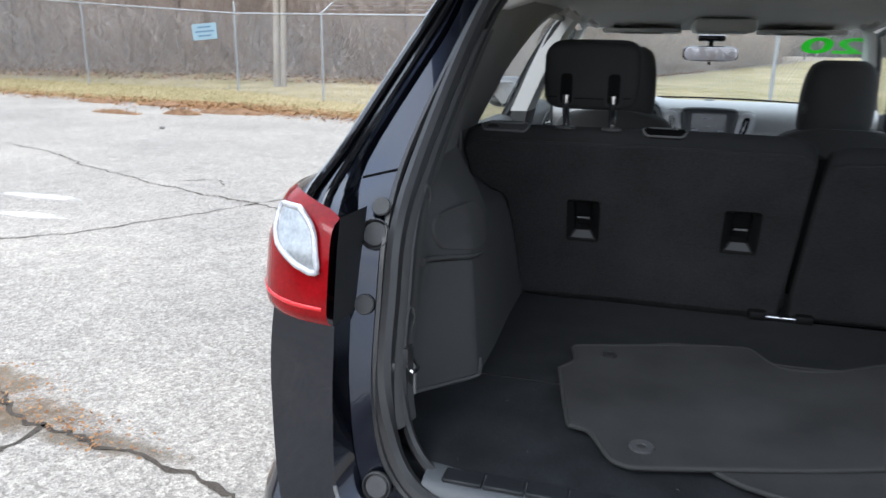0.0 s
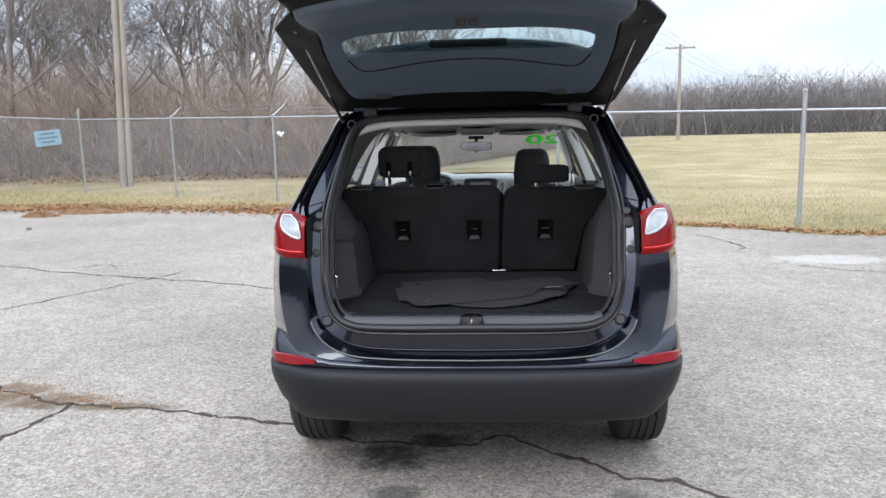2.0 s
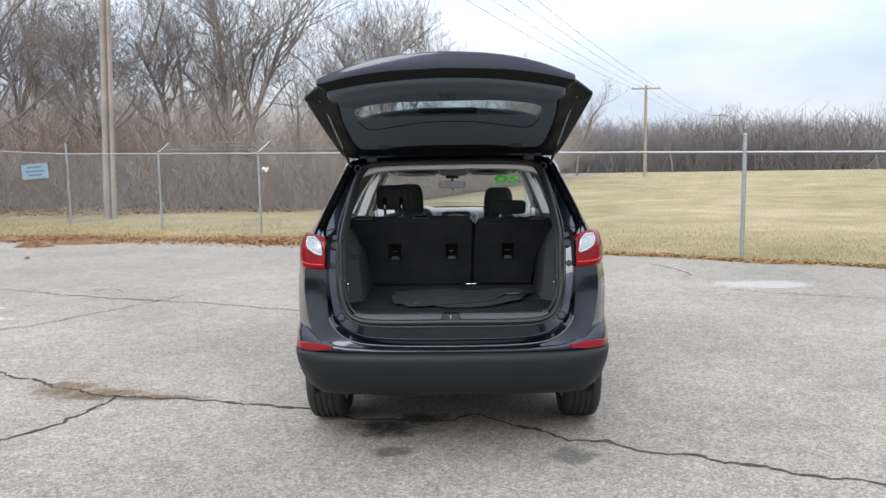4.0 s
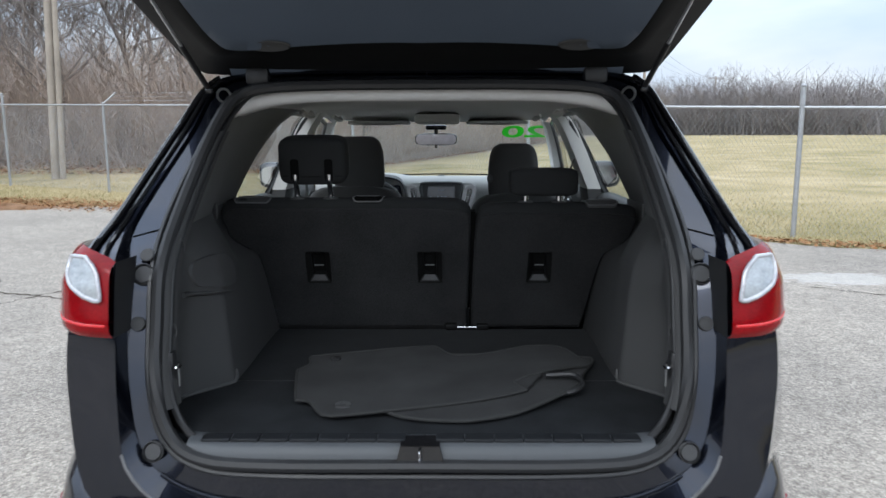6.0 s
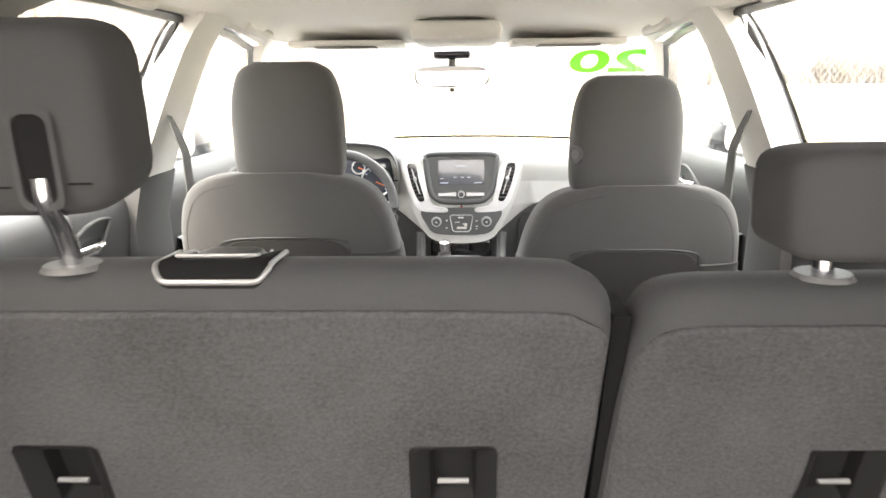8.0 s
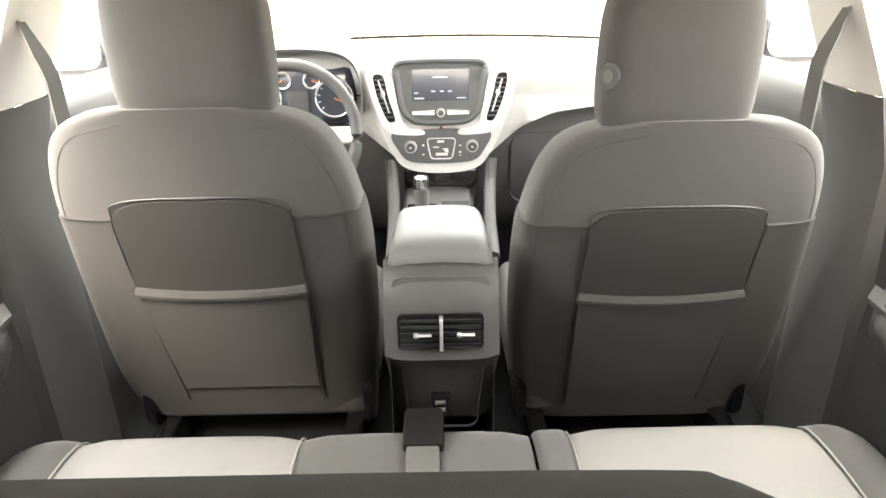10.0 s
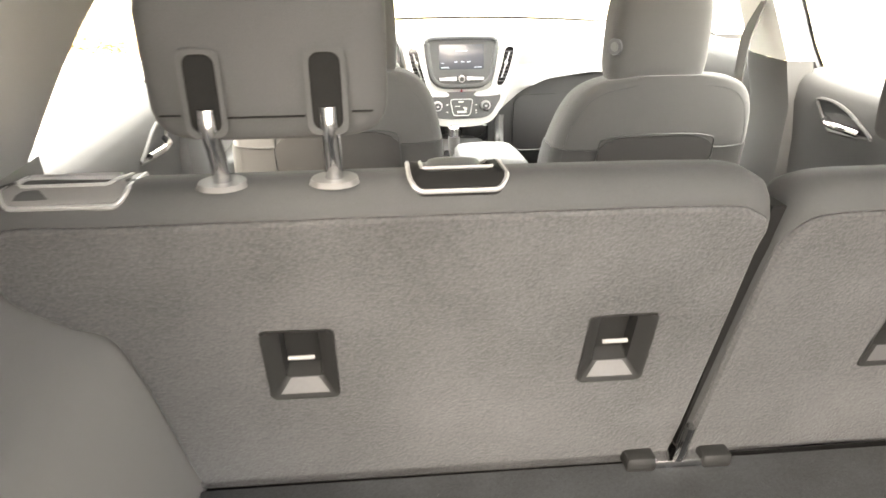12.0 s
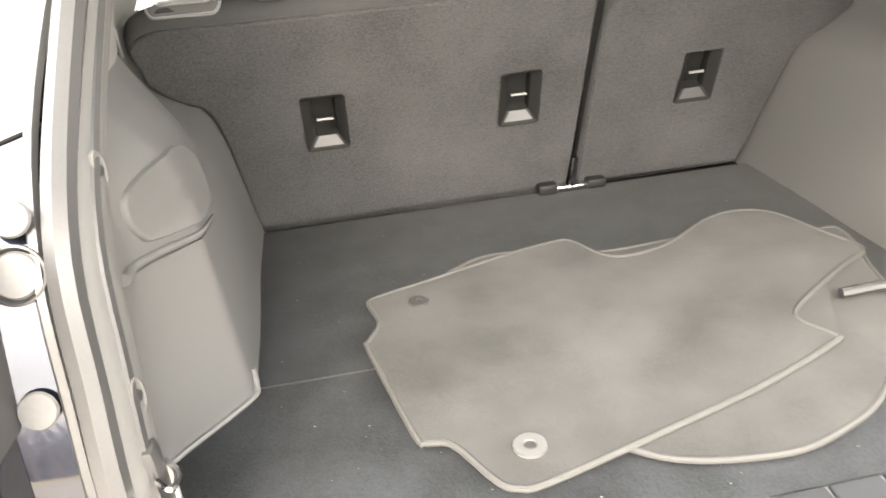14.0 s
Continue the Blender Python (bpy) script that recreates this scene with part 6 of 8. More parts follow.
def build_rear_back(outline, label):
    n = 90
    pts = [(a, b) for a, b, _ in spline([(a, b, 0) for a, b in outline], n, True)]

    def ring(k, d, fold=0.0):
        # fold: how far the top edge of the carpet stays below the rounded cloth top
        return [(u, seat_plane(v) + d * interp(v, [(0.85, 1.35), (1.30, 0.92)]), v - fold * min(1, max(0, (v - 1.22) / 0.08))) for u, v in inset(pts, k)]
    bm = bmesh.new()
    loft(bm, [ring(0.006, 0.0, 0.03), ring(0.0015, 0.004, 0.03), ring(0.0, 0.013, 0.03)], True)
    bm.verts.ensure_lookup_table()
    bm.faces.new([bm.verts[i] for i in range(n)])
    back = part("rear_seat_back", bm, M["seatback"], car, label, smooth=20)
    bm = bmesh.new()
    loft(bm, [ring(0.002, 0.006, 0.028), ring(0.0, 0.006, 0.018), ring(-0.003, 0.016, 0.006), ring(-0.006, 0.032), ring(-0.006, 0.055), ring(-0.001, 0.085), ring(0.014, 0.112), ring(0.04, 0.128)], True)
    bm.verts.ensure_lookup_table()
    bm.faces.new([bm.verts[i] for i in range(7 * n, 8 * n)])
    part("seat_cushion", bm, M["rearcloth"], back, "dark grey seat cloth", smooth=60)
    return back


left_back = build_rear_back([(-0.568, 0.836), (-0.54, 0.833), (-0.20, 0.833), (0.10, 0.833), (0.124, 0.836), (0.132, 1.0), (0.137, 1.21), (0.135, 1.28), (0.112, 1.307), (0.055, 1.316), (-0.25, 1.318), (-0.55, 1.318), (-0.67, 1.318), (-0.712, 1.285), (-0.706, 1.22), (-0.698, 1.185), (-0.65, 1.146), (-0.612, 1.125), (-0.594, 1.05), (-0.583, 0.95)], "wide rear seat back with a grey carpeted rear face")
right_back = build_rear_back([(0.148, 0.836), (0.17, 0.833), (0.35, 0.833), (0.52, 0.833), (0.548, 0.836), (0.572, 0.96), (0.592, 1.06), (0.612, 1.12), (0.65, 1.142), (0.694, 1.19), (0.704, 1.27), (0.66, 1.292), (0.52, 1.300), (0.30, 1.300), (0.20, 1.296), (0.170, 1.268), (0.158, 1.20), (0.151, 1.0)], "narrow rear seat back with a grey carpeted rear face")


# black filler for the shade in the gap between the two backs
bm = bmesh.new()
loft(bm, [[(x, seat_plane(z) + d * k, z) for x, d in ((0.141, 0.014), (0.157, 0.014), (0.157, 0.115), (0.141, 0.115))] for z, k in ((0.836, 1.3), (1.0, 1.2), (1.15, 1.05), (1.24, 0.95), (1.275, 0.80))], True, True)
part("side_panel", bm, M["void"], right_back, "black filler for the shade between the seat backs", smooth=30)


def cut(ob, bm):
    """Cuts the closed shape bm out of a part."""
    me = bpy.data.meshes.new("cutter")
    bm.to_mesh(me)
    bm.free()
    tool = new("cutter", me)
    mod = ob.modifiers.new("cut", "BOOLEAN")
    mod.operation, mod.solver, mod.object = "DIFFERENCE", "EXACT", tool
    done = bpy.data.meshes.new_from_object(ob.evaluated_get(bpy.context.evaluated_depsgraph_get()))
    ob.modifiers.clear()
    ob.data = done
    bpy.data.objects.remove(tool)


def latch_pocket(x, z, back):
    """Recessed tether anchor in the seat back."""
    y = seat_plane(z)
    t = Matrix.Translation((x, y, z)) @ Matrix.Rotation(math.atan(0.335), 4, "X")
    def put(bm):
        bmesh.ops.transform(bm, matrix=t, verts=bm.verts)
        return bm
    bm = bmesh.new()
    box(bm, -0.041, 0.041, -0.03, 0.06, -0.060, 0.060)
    cut(back, put(bm))
    bm = bmesh.new()
    w, h = 0.0445, 0.064
    o, i = rounded(-w, w, -h, h, 0.009), rounded(-w + 0.005, w - 0.005, -h + 0.005, h - 0.005, 0.006)
    shelf = [(u * 0.60, v * 0.74 + 0.007) for u, v in i]
    deep = [(u * 0.55, v * 0.66 + 0.007) for u, v in i]
    loft(bm, [[(u, 0.001, v) for u, v in o], [(u * 0.98, -0.005, v * 0.99) for u, v in o], [(u, -0.004, v) for u, v in i], [(u, 0.010, v) for u, v in shelf], [(u, 0.030, v) for u, v in deep]], True)
    k = len(o)
    bm.verts.ensure_lookup_table()
    bm.faces.new([bm.verts[j] for j in range(4 * k, 5 * k)])
    p = part("anchor_pocket", put(bm), M["pocket"], back, "black recessed anchor pocket", smooth=35)
    bm = bmesh.new()
    tube(bm, [(-0.016, 0.006, 0.004), (0.016, 0.006, 0.004)], 0.0028, 8)
    part("anchor_bar", put(bm), M["rimgrey"], p, "steel anchor bar")
    bm = bmesh.new()
    v = [bm.verts.new(q) for q in ((-0.031, -0.0035, -0.054), (0.031, -0.0035, -0.054), (0.017, 0.008, -0.036), (-0.017, 0.008, -0.036))]
    bm.faces.new(v)
    part("pocket_ramp", put(bm), M["rubber"], p, smooth=0)


for x, b in ((-0.398, left_back), (-0.003, left_back), (0.384, right_back)):
    latch_pocket(x, 1.073, b)


def seat_top(y):
    """Height of the rounded cloth on top of the rear seat backs."""
    return interp(y, [(0.960, 1.290), (0.973, 1.302), (0.983, 1.315), (0.997, 1.324), (1.025, 1.325), (1.046, 1.319), (1.071, 1.304)])


def bezel(x0, x1, y0, y1, drop, back, silver, label):
    """A belt guide on top of a seat back: bright rims round a dark band, a sunk tray and a soft flap."""
    o = rounded(x0, x1, y0, y1, 0.014)
    i = rounded(x0 + 0.014, x1 - 0.014, y0 + 0.018, y1 - 0.004, 0.009)
    up = lambda u, v, h: (u, v, seat_top(v) + h - drop)
    bm = bmesh.new()
    loft(bm, [[up(u, v, -0.004) for u, v in o], [up(u, v, 0.005) for u, v in o], [up(u, v, 0.007) for u, v in rounded(x0 + 0.004, x1 - 0.004, y0 + 0.004, y1 - 0.003, 0.012)], [up(u, v, 0.006) for u, v in i], [up(u, v, -0.010) for u, v in i]], True)
    ob = part("belt_guide", bm, M["trim" if silver else "void"], back, label, smooth=35)
    bm = bmesh.new()
    plate(bm, i, lambda u, v: up(u, v, -0.003), 0.004, (0, 0, -1))
    part("guide_tray", bm, M["void"], ob)
    bm = bmesh.new()
    tube(bm, [up(u, v, 0.0055) for u, v in o], 0.0027, 6, True)
    part("guide_edge", bm, M["rimgrey"], ob, "bright outer rim")
    bm = bmesh.new()
    tube(bm, [up(u, v, 0.0065) for u, v in i if silver or v > y0 + 0.024], 0.0020, 6, silver)
    part("guide_edge", bm, M["rimgrey"], ob, "bright inner rim")
    bm = bmesh.new()
    xm, ym = (x0 + x1) / 2, (y0 + y1) / 2
    if silver:
        tube(bm, [up(x0 + 0.016, ym + 0.006, 0.001), up(x1 - 0.016, ym + 0.006, 0.001)], 0.006, 8)
        part("guide_bar", bm, M["rimgrey"], ob)
    else:
        pad(bm, up(xm, ym + 0.018, -0.006), ((x1 - x0) / 2 - 0.020, 0.026, 0.012), 0.45, 20, 10)
        part("guide_flap", bm, M["plastic"], ob)


bezel(-0.262, -0.160, 0.977, 1.062, 0.0005, left_back, False, "black bezel with a cloth flap and bright rims")
bezel(-0.668, -0.545, 0.976, 1.066, 0.002, left_back, True, "bright silver belt guide")
bezel(0.530, 0.640, 0.978, 1.066, 0.015, right_back, True, "bright silver belt guide")


def rear_headrest(x, z0, z1, y, hw, folded, back):
    bm = bmesh.new()
    if folded:
        pad(bm, (x, y, (z0 + z1) / 2), (hw, 0.055, (z1 - z0) / 2), 0.33, 32, 14)
    else:
        pad(bm, (x, y + 0.03, (z0 + z1) / 2), (hw, 0.055, (z1 - z0) / 2), 0.36, 32, 16, Matrix.Rotation(radians(8), 3, "X"))
    head = part("rear_headrest", bm, M["rearcloth"], back, "dark cloth headrest on chrome posts")
    for k in (-0.057, 0.057):
        bm = bmesh.new()
        tube(bm, spline([(x + k, y + 0.012, 1.30), (x + k, y + 0.010, 1.335), (x + k, y - 0.002, z0 - 0.010), (x + k, y - 0.017, z0 + 0.012), (x + k, y - 0.020, z0 + 0.034)], 14) if not folded else [(x + k, y + 0.012, 1.30), (x + k, y + 0.012, z0 + 0.04)], 0.0092, 10)
        part("headrest_post", bm, M["chrome"], head)
        bm = bmesh.new()
        disc(bm, (x + k, y + 0.012, 1.305 if folded else 1.320), (0, 0, 1), 0.027, 0.005, 28, 0.024)
        part("post_collar", bm, M["trim"], head)
        if not folded:
            bm = bmesh.new()
            loft(bm, [[(x + k + u, y - 0.0235 + (v + 0.03) * -0.10, 1.420 + v) for u, v in rounded(-ww, ww, -hh, hh, 0.010)] for ww, hh in ((0.0195, 0.042), (0.0145, 0.037))], True)
            part("post_slot_rim", bm, M["rearcloth"], head)
            # flat black plate: the slot's depth shade is put into its colour
            bm = bmesh.new()
            plate(bm, rounded(-0.0145, 0.0145, -0.037, 0.037, 0.010), lambda u, v: (x + k + u, y - 0.0205 + (v + 0.03) * -0.10, 1.420 + v), 0.004, (0, 1, 0))
            part("post_slot", bm, M["void"], head)


def headrest_seams(x, z, y, hw, head):
    """Stitched seams across the lower third of a headrest and beside its post slots."""
    for pts in ([(x + u, y - 0.026 + 0.10 * (1.42 - z) - 0.004, z) for u in np.linspace(-0.036, 0.036, 8)],
                [(x + u, y - 0.0215, z + 0.002) for u in np.linspace(-hw * 0.86, -0.080, 6)],
                [(x + u, y - 0.0215, z + 0.002) for u in np.linspace(0.080, hw * 0.86, 6)]):
        bm = bmesh.new()
        tube(bm, pts, 0.0011, 6)
        part("seam", bm, M["void"], head, "stitched seam")


rear_headrest(-0.396, 1.372, 1.535, 0.985, 0.116, False, left_back)
headrest_seams(-0.396, 1.398, 0.985, 0.116, left_back.children[-1])
rear_headrest(0.386, 1.330, 1.424, 1.000, 0.117, True, right_back)

# bracket between the seat backs
bm = bmesh.new()
box(bm, 0.075, 0.185, 1.105, 1.135, 0.825, 0.840, 0.004)
tube(bm, [(0.13, 1.11, 0.84), (0.13, 1.10, 0.865), (0.13, 1.085, 0.915)], 0.007, 8)
part("seat_bracket", bm, M["chrome"], car, "steel pivot bracket between the seat backs")
bm = bmesh.new()
box(bm, 0.05, 0.095, 1.10, 1.14, 0.825, 0.850, 0.006)
part("bracket_cover", bm, M["pocket"], car)
bm = bmesh.new()
box(bm, 0.165, 0.21, 1.10, 1.14, 0.825, 0.848, 0.006)
part("bracket_cover", bm, M["pocket"], car)


def build_bench():
    bm = bmesh.new()
    box(bm, -0.70, 0.70, 1.28, 1.84, 0.46, 0.66, 0.05, 3)
    bench = part("rear_bench", bm, M["cloth"], car, "dark cloth rear bench cushion")
    for x0, x1, m, lab in ((-0.74, -0.60, "cloth", ""), (-0.60, -0.235, "pale", "pale grey cloth insert"), (-0.235, 0.140, "cloth", ""), (0.145, 0.205, "cloth", ""), (0.205, 0.60, "pale", "pale grey cloth insert"), (0.60, 0.72, "cloth", "")):
        bm = bmesh.new()
        prof = [(1.30, 0.68), (1.45, 0.75), (1.70, 0.772), (1.84, 0.77), (1.895, 0.74), (1.91, 0.68), (1.895, 0.55)]
        p = spline([(a, b, 0) for a, b in prof], 20)
        rings = []
        for t in np.linspace(0, 1, 10):
            drop = 0.012 * (abs(2 * t - 1) ** 6)
            if x0 < -0.7 or x1 > 0.7:
                outer = t if x1 > 0.7 else 1 - t
                drop += 0.05 * outer ** 3
            rings.append([(x0 + (x1 - x0) * t, a, b - drop) for a, b, _ in p])
        loft(bm, rings)
        part("cushion_panel", bm, M[m], bench, lab, smooth=60)
    for x in (-0.60, -0.235, 0.205, 0.60):
        bm = bmesh.new()
        tube(bm, [(x, a, b - 0.008) for a, b, _ in spline([(1.45, 0.75, 0), (1.70, 0.774, 0), (1.84, 0.772, 0), (1.897, 0.74, 0), (1.912, 0.68, 0)], 16)], 0.0018, 5)
        part("seam", bm, M["stitch"], bench)
    bm = bmesh.new()
    box(bm, -0.066, 0.000, 1.80, 1.905, 0.768, 0.790, 0.008)
    tag = part("belt_buckle", bm, M["pocket"], bench, "black seat belt buckle")
    bm = bmesh.new()
    box(bm, -0.06, -0.008, 1.45, 1.82, 0.765, 0.785, 0.004)
    part("buckle_strap", bm, M["belt"], tag)


build_bench()


# ---- front seats ----
def build_front_seat(cx, hz, label):
    secs = [(0.585, 0.232, 0.07), (0.63, 0.257, 0.085), (0.72, 0.269, 0.095), (0.82, 0.271, 0.10), (0.95, 0.268, 0.10), (1.05, 0.262, 0.095), (1.13, 0.252, 0.085), (1.20, 0.234, 0.078), (1.25, 0.206, 0.068), (1.280, 0.16, 0.052), (1.294, 0.09, 0.032)]

    def back_y(z):
        return 2.20 - (z - 0.60) * 0.40
    bm = bmesh.new()
    dz = hz
    p = spline([(z + dz, w, d) for z, w, d in secs], 34)

    def mid_x(z):
        return cx + math.copysign(0.016, cx) * min(1, max(0, (1.05 - z) / 0.35))
    column(bm, [(z, mid_x(z), back_y(z) + d, w, d) for z, w, d in p], 0.42, 44)
    seat = part("front_seat", bm, M["cloth"], car, label, smooth=70)
    # darker cover over the lower part of the back
    bm = bmesh.new()
    low = [(z, mid_x(z), back_y(z) + d, w + 0.0025, d + 0.0025) for z, w, d in p if z < 1.098 + dz]
    w2, d2 = float(np.interp(1.100 + dz, p[:, 0], p[:, 1])), float(np.interp(1.100 + dz, p[:, 0], p[:, 2]))
    low += [(1.100 + dz, cx, back_y(1.100 + dz) + d2, w2 + 0.0025, d2 + 0.0025), (1.102 + dz, cx, back_y(1.102 + dz) + d2, w2 - 0.002, d2 - 0.002)]
    column(bm, low, 0.42, 44)
    part("back_cover", bm, M["seatlower"], seat, "darker cloth over the lower back", smooth=50)

    def rear(x, z, o=0.004, lift=0.0028):
        # the rear face bows a little across
        d = float(np.interp(z, p[:, 0], p[:, 2]))
        w = float(np.interp(z, p[:, 0], p[:, 1]))
        k = min(0.999, abs((x - cx) / w))
        yy = back_y(z) + d - d * (max(0.0, 1 - k ** (2 / 0.42))) ** (0.42 / 2)
        return (x, yy - o - (lift if z < 1.10 + dz else 0.0), z)
    # pocket with a rolled top edge
    sag = 0.012
    bm = bmesh.new()
    rows = []
    for v in np.linspace(0, 1, 9):
        row = []
        for u in np.linspace(-1, 1, 17):
            zt = 0.945 + dz - sag * (1 - u * u)
            z = 0.68 + dz + (zt - 0.68 - dz) * v
            hw = 0.150 - 0.012 * (1 - v)
            row.append(rear(cx + hw * u, z, 0.002 + 0.010 * v * v))
        rows.append(row)
    loft(bm, rows)
    thicken(bm, 0.004)
    pocket = part("map_pocket", bm, M["seatlower"], seat, smooth=60)
    bm = bmesh.new()
    roll = [Vector(rear(cx + 0.152 * u, 0.948 + dz - sag * (1 - u * u), 0.014)) for u in np.linspace(-1, 1, 19)]
    tube(bm, roll, 0.010, 8)
    part("pocket_edge", bm, M["seatlower"], pocket)
    # upper panel, seams
    bm = bmesh.new()
    rows = []
    for v in np.linspace(0, 1, 8):
        row = []
        for u in np.linspace(-1, 1, 17):
            hw = 0.151 - 0.004 * v
            zt = 1.136 + dz - 0.030 * abs(u) ** 6
            z0 = 0.948 + dz - sag * (1 - u * u)
            row.append(rear(cx + hw * u, z0 + (zt - z0) * v, 0.003))
        rows.append(row)
    loft(bm, rows)
    thicken(bm, 0.003)
    part("back_panel", bm, M["seatpanel"], seat, "darker back panel", smooth=60)
    outline = [(-0.140, 0.64), (-0.152, 0.95), (-0.149, 1.095), (-0.128, 1.134), (0, 1.141), (0.128, 1.134), (0.149, 1.095), (0.152, 0.95), (0.140, 0.64)]
    bm = bmesh.new()
    tube(bm, [rear(cx + x, z + dz, 0.004) for x, z, _ in spline([(a, b, 0) for a, b in outline], 60)], 0.0018, 5)
    part("piping", bm, M["rubber"], seat)
    for s in (-1, 1):
        bm = bmesh.new()
        tube(bm, [rear(cx + s * x, z + dz, 0.0005) for x, z, _ in spline([(0.155, 1.098, 0), (0.20, 1.099, 0), (0.25, 1.100, 0)], 10)], 0.0012, 5)
        part("side_seam", bm, M["rubber"], seat)
        bm = bmesh.new()
        tube(bm, [rear(cx + s * x, z + dz, 0.0) for x, z, _ in spline([(0.236, 1.02, 0), (0.233, 1.10, 0), (0.215, 1.18, 0), (0.17, 1.245, 0), (0.08, 1.272, 0)], 30)], 0.0007, 5)
        part("side_seam", bm, M["rubber"], seat)
        bm = bmesh.new()
        pad(bm, (cx + s * 0.235, 2.24, 0.62), (0.018, 0.05, 0.07), 0.6, 16, 10)
        part("recliner_cover", bm, M["gloss"], seat)
    # headrest
    bm = bmesh.new()
    hb = back_y(1.40 + dz) + 0.09
    p2 = spline([(1.276, 0.103, 0.030), (1.286, 0.114, 0.042), (1.32, 0.118, 0.055), (1.40, 0.117, 0.062), (1.46, 0.111, 0.060), (1.505, 0.095, 0.050), (1.525, 0.064, 0.032)], 22)
    column(bm, [(z + dz, cx + (0.030 if cx < 0 else -0.036), hb - (z - 1.40) * 0.07, w, d) for z, w, d in p2], 0.45, 40)
    head = part("headrest", bm, M["cloth"], seat, smooth=70)
    for s in (-1, 1):
        bm = bmesh.new()
        tube(bm, [(cx + s * 0.07, hb, 1.24 + dz), (cx + s * 0.07, hb, 1.31 + dz)], 0.007, 8)
        part("headrest_post", bm, M["chrome"], head)
    if cx > 0:
        bm = bmesh.new()
        disc(bm, (cx - 0.147, hb - 0.043, 1.362 + dz), (-1, -0.75, 0), 0.020, 0.004, 20, 0.018)
        button = part("release_button", bm, M["stackgrey"], head, "oval release button")
        bm = bmesh.new()
        disc(bm, (cx - 0.1485, hb - 0.0445, 1.362 + dz), (-1, -0.75, 0), 0.011, 0.0035, 20, 0.010)
        part("button_cap", bm, M["lidgrey"], button)
    # seat base, partly pale
    bm = bmesh.new()
    box(bm, cx - 0.25, cx + 0.25, 2.20, 2.72, 0.56, 0.74, 0.05, 3)
    part("seat_base", bm, M["cloth"], seat)
    bm = bmesh.new()
    box(bm, cx - 0.15, cx + 0.15, 2.29, 2.70, 0.735, 0.752, 0.008)
    part("seat_insert", bm, M["pale"], seat, "pale grey cloth insert")
    for s in (-1, 1):
        bm = bmesh.new()
        box(bm, cx + s * 0.20 - 0.02, cx + s * 0.20 + 0.02, 2.12, 2.75, 0.48, 0.57, 0.01)
        part("seat_rail", bm, M["gloss"], seat)


build_front_seat(-0.392, 0.0, "dark grey cloth driver seat seen from behind")
build_front_seat(0.402, -0.035, "dark grey cloth passenger seat seen from behind")


